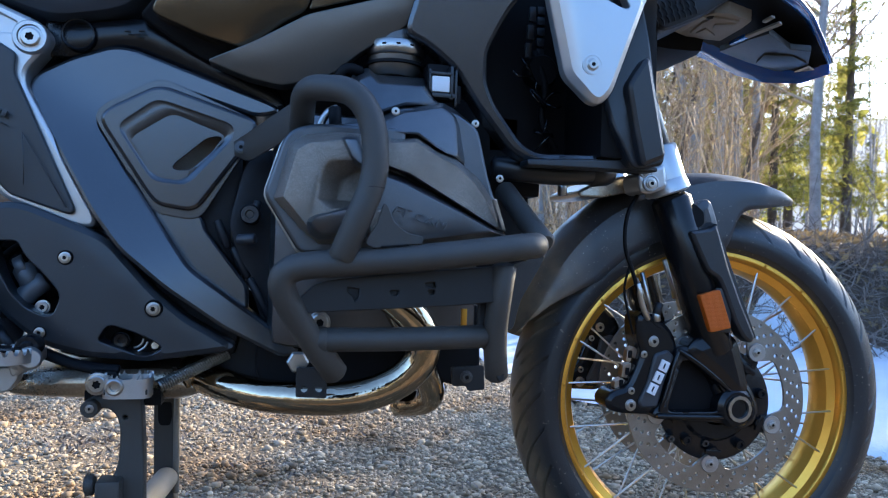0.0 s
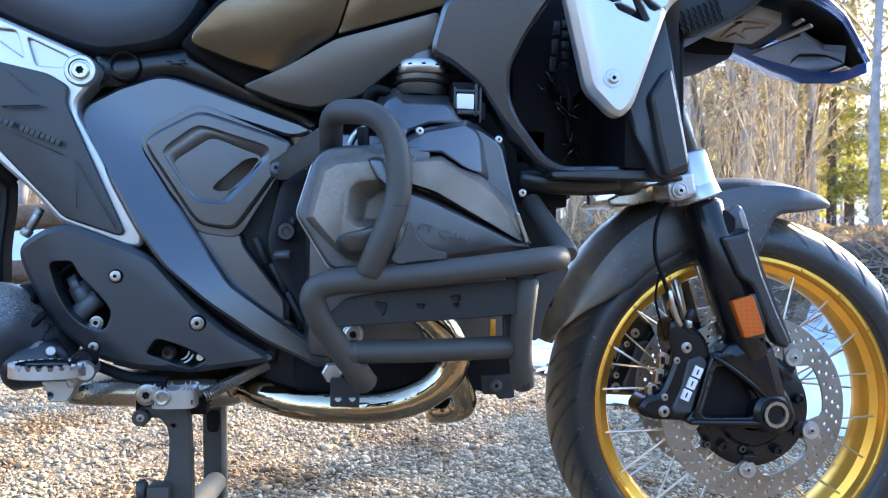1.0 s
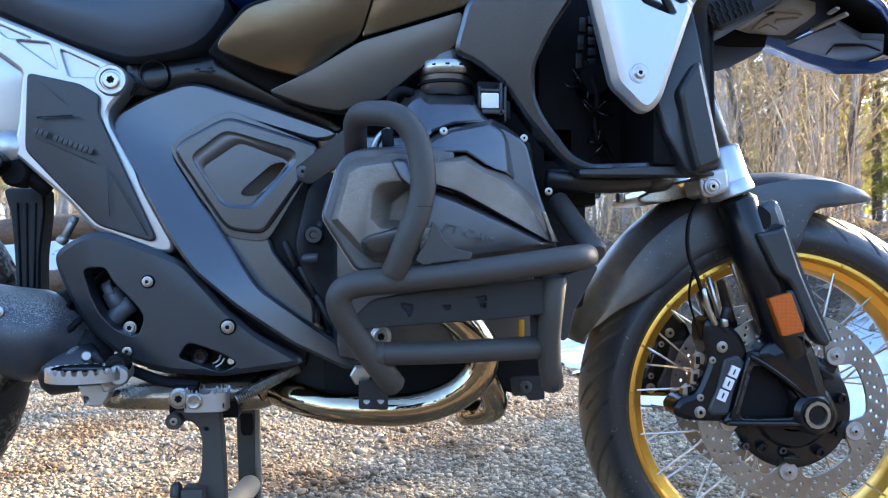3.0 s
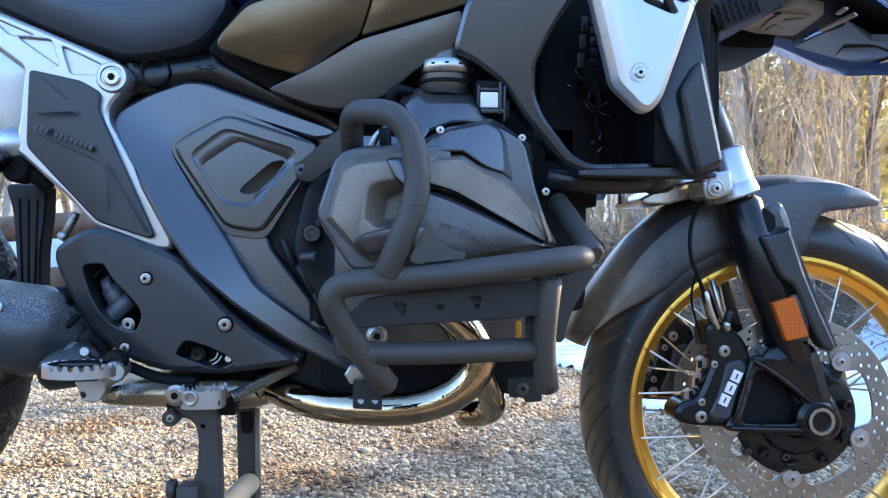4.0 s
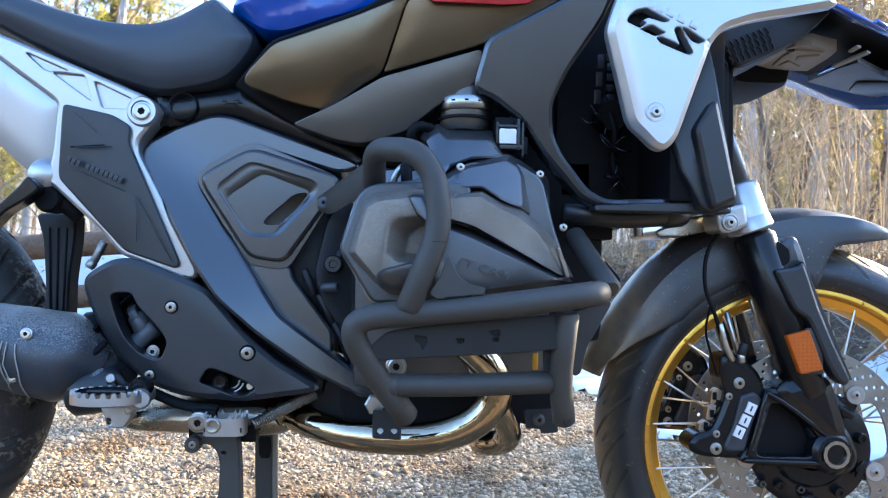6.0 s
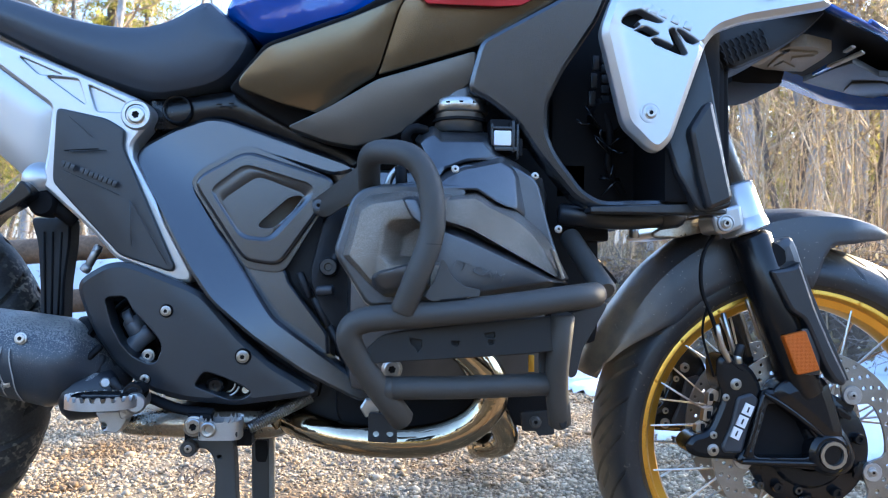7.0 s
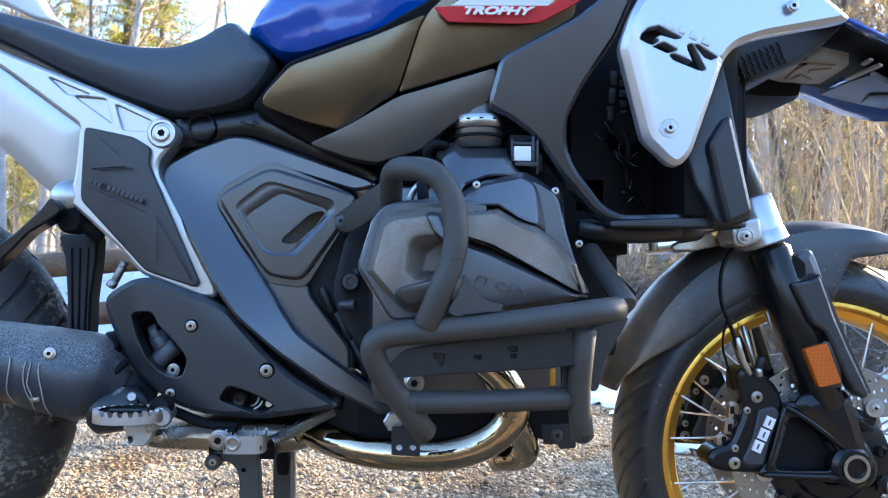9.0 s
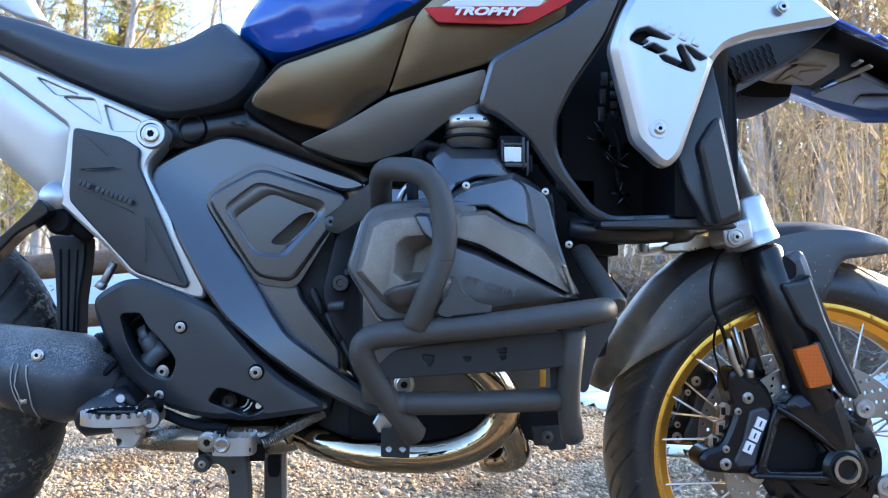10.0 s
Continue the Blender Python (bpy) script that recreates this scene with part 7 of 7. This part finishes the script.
def stones(n, box, size, fade=False):
    """Rounded angular pebbles lying on the ground, in all sizes."""
    v0, f0 = ico()
    x = rng.uniform(box[0], box[1], n)
    y = rng.uniform(box[2], box[3], n)
    x, y = x + rng.normal(0, 0.22, n), y + rng.normal(0, 0.16, n)
    if fade:
        x = (box[0] + box[1]) / 2 + np.clip(rng.normal(0, 1, n), -2.6, 2.6) * (box[1] - box[0]) / 3.4
        y = (box[2] + box[3]) / 2 + np.clip(rng.normal(0, 1, n), -2.6, 2.6) * (box[3] - box[2]) / 3.4
    r = size * rng.lognormal(0.0, 0.38, n)
    shape = np.stack([rng.uniform(0.8, 1.35, n), rng.uniform(0.75, 1.1, n), rng.uniform(0.42, 0.75, n)], 1) * r[:, None]
    jit = v0[None] * (1 + rng.uniform(-0.3, 0.22, (n, len(v0), 1)))
    p = jit * shape[:, None, :]
    a, b = rng.uniform(0, 6.28, n), rng.normal(0, 0.35, n)
    ca, sa_, cb, sb = np.cos(a), np.sin(a), np.cos(b), np.sin(b)
    px, py, pz = p[..., 0], p[..., 1], p[..., 2]
    py, pz = py * cb[:, None] - pz * sb[:, None], py * sb[:, None] + pz * cb[:, None]
    px, py = px * ca[:, None] - py * sa_[:, None], px * sa_[:, None] + py * ca[:, None]
    bare = np.array([noise.noise(Vector((u * 1.1, w * 1.6, 7.7))) for u, w in zip(x, y)])
    z = np.array([ground_height(u, w) for u, w in zip(x, y)]) - np.where(bare > 0.25, 0.005, 0.0) * rng.uniform(0, 1, n) + shape[:, 2] * rng.uniform(0.0, 0.9, n)
    verts = np.stack([px + x[:, None], py + y[:, None], pz + z[:, None]], -1).reshape(-1, 3)
    faces = (f0[None] + (np.arange(n) * len(v0))[:, None, None]).reshape(-1, 3)
    return verts, faces


v1, f1 = stones(104000, (-2.3, 1.3, 0.2, 2.6), 0.0043)
v2, f2 = stones(20000, (-5.0, 2.6, 1.6, 5.6), 0.0075, True)
v3, f3 = stones(14000, (-5.5, 4.0, -0.7, 5.5), 0.0075)
gv = np.concatenate([v1, v2, v3])
gf = np.concatenate([f1, f2 + len(v1), f3 + len(v1) + len(v2)])
tagged(new("gravel", fast_mesh("gravel", gv, gf, STONE)), "loose grey and tan crushed gravel stones", "gravel", kind="stuff")


def snow_patch(label, cx, cy, rx, ry, turn, thick, seed, cell=0.05):
    """An old snow patch with a ragged edge, draped over the ground."""
    nx, ny = int(2.6 * rx / cell), int(2.6 * ry / cell)
    verts, idx, faces = [], {}, []
    c, s = math.cos(radians(turn)), math.sin(radians(turn))
    for j in range(ny + 1):
        for i in range(nx + 1):
            u, w = -1.3 + 2.6 * i / nx, -1.3 + 2.6 * j / ny
            x, y = cx + u * rx * c - w * ry * s, cy + u * rx * s + w * ry * c
            q = 1 - math.hypot(u, w) + 0.3 * noise.noise(Vector((x * 1.3, y * 1.3, seed))) + 0.14 * noise.noise(Vector((x * 2.9, y * 2.9, seed + 9))) + 0.07 * noise.noise(Vector((x * 6, y * 6, seed)))
            if q > -0.03:
                h = thick * min(1.0, max(0.0, q / 0.25)) ** 0.5 + 0.02 * noise.noise(Vector((x * 2.2, y * 2.2, seed + 4)))
                idx[i, j] = len(verts)
                verts.append((x, y, ground_height(x, y) + (h if q > 0 else -0.03)))
    for j in range(ny):
        for i in range(nx):
            k = [(i, j), (i + 1, j), (i + 1, j + 1), (i, j + 1)]
            if all(e in idx for e in k):
                faces.append([idx[e] for e in k])
    return tagged(new("snow_patch", mesh_of("snow_patch", verts, faces, SNOW, 80)), label, "snow", kind="stuff")


snow_patch("melting white snow patch beside the gravel", 1.6, 1.9, 1.35, 1.35, -25, 0.05, 2.0)
snow_patch("thin melting snow tongue at the edge of the drive", 0.9, 2.75, 0.72, 1.15, 0, 0.035, 8.0)
snow_patch("long snow patch on the slope behind the drive", -5.0, 6.9, 3.2, 1.3, 5, 0.14, 5.0, 0.09)


# ---- woods: bare trees, spruces, brush ----
def twig_mesh(name, segs, mat, sides=3):
    """Many straight tapering sticks: rows of (a, b, ra, rb)."""
    a = np.array([s[0] for s in segs], float)
    b = np.array([s[1] for s in segs], float)
    ra = np.array([s[2] for s in segs], float)
    rb = np.array([s[3] for s in segs], float)
    d = b - a
    d /= np.linalg.norm(d, axis=1)[:, None] + 1e-9
    ref = np.where(np.abs(d[:, 2:3]) < 0.9, np.array([[0, 0, 1.0]]), np.array([[1.0, 0, 0]]))
    u = np.cross(d, ref)
    u /= np.linalg.norm(u, axis=1)[:, None]
    w = np.cross(d, u)
    ring = []
    for p, r in ((a, ra), (b, rb)):
        for j in range(sides):
            t = 2 * math.pi * j / sides
            ring.append(p + (u * math.cos(t) + w * math.sin(t)) * r[:, None])
    verts = np.stack(ring, 1).reshape(-1, 3)
    base = np.arange(len(segs))[:, None, None] * 2 * sides
    f = np.array([[j, (j + 1) % sides, sides + (j + 1) % sides, sides + j] for j in range(sides)])
    return fast_mesh(name, verts, (f[None] + base).reshape(-1, 4), mat)


def leaf_arrays(points, size, rnd, long=1.0, wide=0.5):
    """Small flat leaves or needle sprays, turned every way."""
    n = len(points)
    p = np.array(points, float)
    u = rnd.normal(size=(n, 3))
    u /= np.linalg.norm(u, axis=1)[:, None]
    w = np.cross(u, rnd.normal(size=(n, 3)))
    w /= np.linalg.norm(w, axis=1)[:, None]
    s = size * rnd.uniform(0.6, 1.4, n)[:, None]
    verts = np.stack([p - u * s * long, p + w * s * wide, p + u * s * long, p - w * s * wide], 1).reshape(-1, 3)
    faces = np.arange(n * 4).reshape(-1, 4)
    return verts, faces


def bare_tree(height, radius, seed, bark, leaf, leaves):
    """A slender leafless tree: bent trunk, limbs, twigs with a few catkins and buds."""
    r = np.random.default_rng(seed)
    path, p = [], Vector((0, 0, -0.15))
    d = Vector((r.normal(0, 0.05), r.normal(0, 0.05), 1)).normalized()
    n = 16
    for i in range(n + 1):
        path.append(p.copy())
        d = (d + Vector((r.normal(0, 0.035), r.normal(0, 0.035), 0.03))).normalized()
        p = p + d * (height / n)
    rad = [radius * (1 - 0.86 * i / n) * (1.35 if i == 0 else 1) for i in range(n + 1)]
    v, f = tube_data(path, rad, 9)
    tree = new("bare_tree", mesh_of("trunk", v, f, bark, 60))
    segs, buds = [], []
    for k in range(34):
        t = r.uniform(0.16, 0.98)
        i = min(n - 1, int(t * n))
        base = path[i].lerp(path[i + 1], t * n - i)
        an = r.uniform(0, 6.28)
        out = Vector((math.cos(an), math.sin(an), r.uniform(0.5, 1.3))).normalized()
        ln = height * 0.2 * (1.15 - t) * r.uniform(0.6, 1.3) + 0.25
        q, rr = base, radius * (1 - 0.86 * t) * 0.42
        for s in range(4):
            e = q + out * ln / 4
            segs.append((q, e, rr, rr * 0.72))
            for c in range(3):
                side = (out + Vector(r.normal(0, 0.7, 3))).normalized()
                m = q.lerp(e, r.uniform(0, 1))
                tl = ln * r.uniform(0.15, 0.35)
                segs.append((m, m + side * tl, rr * 0.4 + 0.0015, 0.001))
                for b in range(leaves):
                    buds.append(m + side * tl * r.uniform(0.3, 1.1) + Vector(r.normal(0, 0.04, 3)))
            out = (out + Vector((*r.normal(0, 0.14, 2), 0.12))).normalized()
            q, rr = e, rr * 0.72
    crown = child("crown", twig_mesh("crown", segs, TWIG), tree, "bare branches and fine twigs")
    if buds:
        child("bud_haze", fast_mesh("bud_haze", *leaf_arrays(buds, 0.012, r), leaf), tree, "small pale buds")
    return tree


def spruce(height, radius, seed):
    """A conifer: straight trunk, drooping whorls of boughs with many small needle sprays."""
    r = np.random.default_rng(seed)
    v, f = tube_data([(0, 0, -0.2), (0.02, 0.01, height * 0.5), (0, 0, height)], [radius, radius * 0.6, 0.01], 10)
    tree = new("spruce_tree", mesh_of("trunk", v, f, DARKBARK, 60))
    segs, pts = [], []
    z = height * 0.1
    while z < height * 0.98:
        reach = (height - z) * 0.2 + 0.22
        for k in range(7):
            an = r.uniform(0, 6.28)
            ln = reach * r.uniform(0.55, 1.15)
            q = Vector((0, 0, z + r.uniform(-0.1, 0.1)))
            out = Vector((math.cos(an), math.sin(an), r.uniform(-0.05, 0.25))).normalized()
            for s in range(4):
                e = q + out * ln / 4
                segs.append((q, e, 0.012 * (1 - s / 5), 0.009 * (1 - s / 5)))
                for c in range(int(16 + ln * 16)):
                    m = q.lerp(e, r.uniform(0, 1))
                    pts.append(m + Vector((r.normal(0, 0.09), r.normal(0, 0.09), r.normal(-0.05, 0.06))) * (0.5 + 0.35 * s))
                out = (out + Vector((0, 0, -0.09))).normalized()
                q = e
        z += 0.22 + 0.02 * height * r.uniform(0.6, 1.2)
    tagged(child("branchwork", twig_mesh("branchwork", segs, DARKBARK), tree), "drooping brown boughs", kind="stuff")
    child("crown", fast_mesh("crown", *leaf_arrays(pts, 0.055, r, 1.1, 0.2), NEEDLE), tree, "yellow-green needles lit from behind")
    return tree


def at_angle(deg, dist):
    """A place seen at that angle from straight ahead (to the right: plus), that far from the viewer."""
    deg = deg + 2.5
    x, y = EYE_X + dist * math.sin(radians(deg)), EYE_Y + dist * math.cos(radians(deg))
    return x, y, ground_height(x, y)


models = [bare_tree(8.5, 0.075, 11, BARK, LEAF, 5), bare_tree(7.0, 0.05, 12, BARK, LEAF, 6), bare_tree(6.0, 0.04, 13, DARKBARK, LEAF, 7), bare_tree(10.0, 0.1, 14, BARK, LEAF, 4)]
spruces = [spruce(8.0, 0.1, 21), spruce(10.5, 0.13, 22)]
kinds = ["slender grey birch tree, leafless, on the bank", "thin pale birch sapling with swelling buds", "dark thin leafless tree in the brush", "tall grey leafless birch tree"]
pick = random.Random(5)
spots = [(36.9, 8.0, 0, 0.75), (27.0, 6.3, 2, 0.8), (30.5, 10.5, 3, 0.9), (33.0, 12.0, 0, 1.0),
         (-24.0, 13.0, 3, 0.95), (-19.0, 15.0, 0, 1.1), (-28.5, 11.0, 0, 0.9), (-30.5, 8.5, 1, 0.9), (-26.5, 8.0, 2, 1.0)]
for i in range(46):
    spots.append((pick.uniform(15, 32), pick.uniform(8, 26), pick.randrange(4), pick.uniform(0.75, 1.25)))
for i in range(14):
    spots.append((pick.uniform(-40, -12), pick.uniform(10, 26), pick.randrange(4), pick.uniform(0.75, 1.1)))
placed = set()
for a, d, k, s in spots:
    x, y, z = at_angle(a, d)
    m = pose(x, y, z, 0, 0, pick.uniform(0, 360)) @ Matrix.Scale(s, 4)
    if k not in placed:
        ob = models[k]
        ob.matrix_basis = m
        placed.add(k)
    else:
        ob = copy_thing(models[k], m)
        ob.matrix_basis = m
    tagged(ob, kinds[k], "tree", "bare trees at the wood's edge")
first = [True, True]
# From (54.0, 7.4) on: unseen spruces added to shade gravel and snow.
for a, d, k, s in [(38.6, 17.0, 1, 0.8), (34.0, 15.0, 0, 0.9), (27.5, 17.0, 1, 1.0), (32.0, 20.0, 0, 1.1), (23.0, 21.0, 1, 1.0), (35.0, 24.0, 1, 1.1), (-23.4, 16.0, 1, 1.15), (-21.0, 21.0, 0, 1.3), (-30.0, 18.0, 0, 1.0), (29.5, 26.0, 0, 1.2), (44.0, 22.0, 1, 1.0), (-27.0, 24.0, 1, 1.0), (54.0, 7.4, 0, 0.34), (50.5, 8.2, 0, 0.34), (58.0, 7.0, 0, 0.32), (52.0, 7.0, 0, 0.3), (48.2, 8.8, 0, 0.33), (47.5, 9.0, 0, 0.48), (49.5, 8.5, 0, 0.5)] + [(45.0 + 2.4 * i, 6.0 + 0.2 * i, 0, 0.26 + 0.02 * (i % 3)) for i in range(8)]:
    x, y, z = at_angle(a, d)
    m = pose(x, y, z, 0, 0, pick.uniform(0, 360)) @ Matrix.Scale(s, 4)
    if first[k]:
        ob, first[k] = spruces[k], False
    else:
        ob = copy_thing(spruces[k], m)
    ob.matrix_basis = m
    tagged(ob, "green spruce tree with drooping sunlit boughs; small ones out of view added for shade", "tree", "spruces in the wood")


def brush(n, lo, hi, near, far, tall, seed):
    """Bushy undergrowth of thin stems."""
    r = np.random.default_rng(seed)
    segs, buds = [], []
    for i in range(n):
        x, y, z = at_angle(r.uniform(lo, hi), r.uniform(near, far))
        if y < bank_line(x) + 0.25:
            continue
        h = tall * r.uniform(0.35, 1.0)
        q, d = Vector((x, y, z - 0.05)), Vector((r.normal(0, 0.16), r.normal(0, 0.16), 1)).normalized()
        rr = 0.004 + 0.003 * h
        for s in range(5):
            e = q + d * h / 5
            segs.append((q, e, rr, rr * 0.75))
            for c in range(3):
                m = q.lerp(e, r.uniform(0, 1))
                o = (d + Vector(r.normal(0, 0.55, 3))).normalized()
                t = m + o * h * r.uniform(0.08, 0.2)
                segs.append((m, t, rr * 0.5, 0.0012))
                buds.append(t)
                buds += [m.lerp(t, k) + Vector(r.normal(0, 0.05, 3)) for k in (0.3, 0.9)]
                buds.append(m.lerp(t, 0.6) + Vector(r.normal(0, 0.03, 3)))
            d = (d + Vector((*r.normal(0, 0.1, 2), 0.05))).normalized()
            q, rr = e, rr * 0.75
    return segs, buds, r


segs, buds, r = brush(330, 12, 33, 5.0, 13.0, 2.4, 31)
tagged(new("brush", twig_mesh("brush", segs, TWIG)), "tangled brown leafless undergrowth on the bank", "undergrowth", kind="stuff")
tagged(new("brush_buds", fast_mesh("brush_buds", *leaf_arrays(buds, 0.0085, r), LEAF)), "pale yellow buds on the undergrowth", "undergrowth", kind="stuff")
segs, buds, r = brush(320, -44, -10, 8.5, 15.0, 2.0, 32)
tagged(new("brush", twig_mesh("brush", segs, TWIG)), "brown leafless undergrowth beyond the snow", "undergrowth", kind="stuff")

# roots and dead branches piled along the bank's face
r = np.random.default_rng(41)
segs = []
for i in range(2600):
    x = r.uniform(-1.0, 4.2)
    y = bank_line(x) + r.uniform(0.0, 0.9)
    q = Vector((x, y, ground_height(x, y) + r.uniform(0.0, 0.1)))
    d = Vector((r.normal(0, 0.7), r.normal(-0.25, 0.5), r.normal(-0.1, 0.6))).normalized()
    ln, rr = r.uniform(0.15, 0.7), r.uniform(0.0015, 0.006)
    for s in range(4):
        e = q + d * ln / 4
        segs.append((q, e, rr, rr * 0.8))
        d = (d + Vector(r.normal(0, 0.3, 3))).normalized()
        q, rr = e, rr * 0.8
tagged(new("root_pile", twig_mesh("root_pile", segs, ROOT, 4)), "grey-brown roots and dead branches on the earth bank", "roots", kind="stuff")

# dry grass and fallen leaves along the top of the bank
pts = []
for i in range(9000):
    x = r.uniform(-5.0, 4.5)
    y = bank_line(x) + r.uniform(0.1, 3.0)
    pts.append((x, y, ground_height(x, y) + r.uniform(0.0, 0.16) ** 1.0))
tagged(new("leaf_litter", fast_mesh("leaf_litter", *leaf_arrays(pts, 0.03, r, 1.4), GRASS)), "dry straw-coloured grass and fallen leaves", "dry grass", kind="stuff")

# needles and leaf crumbs trodden into the gravel
pts = []
for cx, cy, spread, n in ((-1.27, 0.98, 0.14, 300), (-0.77, 1.06, 0.16, 160), (-0.66, 0.57, 0.20, 120)):
    for i in range(n):
        x, y = cx + r.normal(0, spread), cy + r.normal(0, spread * 0.6)
        pts.append((x, y, ground_height(x, y) + r.uniform(0.004, 0.01)))
tagged(new("needle_litter", fast_mesh("needle_litter", *leaf_arrays(pts, 0.008, r, 1.4, 0.35), ROOT)), "brown needles and leaf crumbs on the gravel", "litter", kind="stuff")


# far woods all round the clearing, open towards the sun
def far_woods(n, near, far, seed):
    r = np.random.default_rng(seed)
    segs, pts = [], []
    for i in range(n):
        a = r.uniform(-180, 180)
        x, y, z = at_angle(a, r.uniform(near, far))
        h = r.uniform(5, 11)
        q = Vector((x, y, z - 0.3))
        top = q + Vector((r.normal(0, 0.4), r.normal(0, 0.4), h))
        segs.append((q, top, 0.1, 0.02))
        green = r.random() < 0.3
        for c in range(60):
            t = r.uniform(0.15, 1.0)
            m = q.lerp(top, t)
            w = (1 - t) * 1.5 + 0.25
            o = Vector((r.normal(0, w * 0.6), r.normal(0, w * 0.6), r.normal(0, 0.3)))
            if green:
                for e in range(3):
                    pts.append(m + o * r.uniform(0.3, 1.0))
            elif c < 22:
                segs.append((m, m + o * 1.2 + Vector((0, 0, 0.5)), 0.02, 0.006))
    return segs, pts, r


segs, pts, r = far_woods(800, 32, 60, 51)
tagged(new("far_woods", twig_mesh("far_woods", segs, BARK)), "distant leafless trees round the clearing", "woods", kind="stuff")
tagged(new("far_spruces", fast_mesh("far_spruces", *leaf_arrays(pts, 0.3, r, 1.2), NEEDLE)), "distant green conifers round the clearing", "woods", kind="stuff")


def hills():
    verts, faces = [], []
    n = 180
    for i in range(n + 1):
        a = 2 * math.pi * i / n
        for k, dist in enumerate((500, 900, 1400)):
            h = (0, 140, 340)[k] * (0.7 + 0.5 * noise.noise(Vector((3 * math.cos(a), 3 * math.sin(a), k))))
            verts.append((dist * math.sin(a), dist * math.cos(a), h - (5 if k == 0 else 0)))
    for i in range(n):
        for k in range(2):
            faces.append([i * 3 + k, i * 3 + k + 1, i * 3 + k + 4, i * 3 + k + 3])
    return tagged(new("backdrop", mesh_of("backdrop", verts, faces, HILL, 80)), "wooded hills on the horizon, haze painted in as pale grey", "hills", kind="structure")


hills()

# log fence behind the rear wheel
fence = tagged(new("log_rail"), "weathered brown log rail on short posts beyond the gravel", "fence")
fx, fy = -2.6, 3.1
for i, (z0, rr) in enumerate(((0.7, 0.075), (0.4, 0.07))):
    tube("rail", [(fx - 1.6, fy + 0.1, z0 - 0.1), (fx - 0.3, fy + 0.03, z0 - 0.01), (fx + 1.1, fy - 0.1, z0 + 0.1)], [rr] + [rr * 0.97] * 7 + [rr * 0.93], TIMBER, fence, "brown barked rail", sides=14)
for dx in (-1.3, 0.75):
    tube("post", [(fx + dx, fy + 0.1, -0.05), (fx + dx, fy + 0.1, 0.8)], 0.05, TIMBER, fence, sides=12)
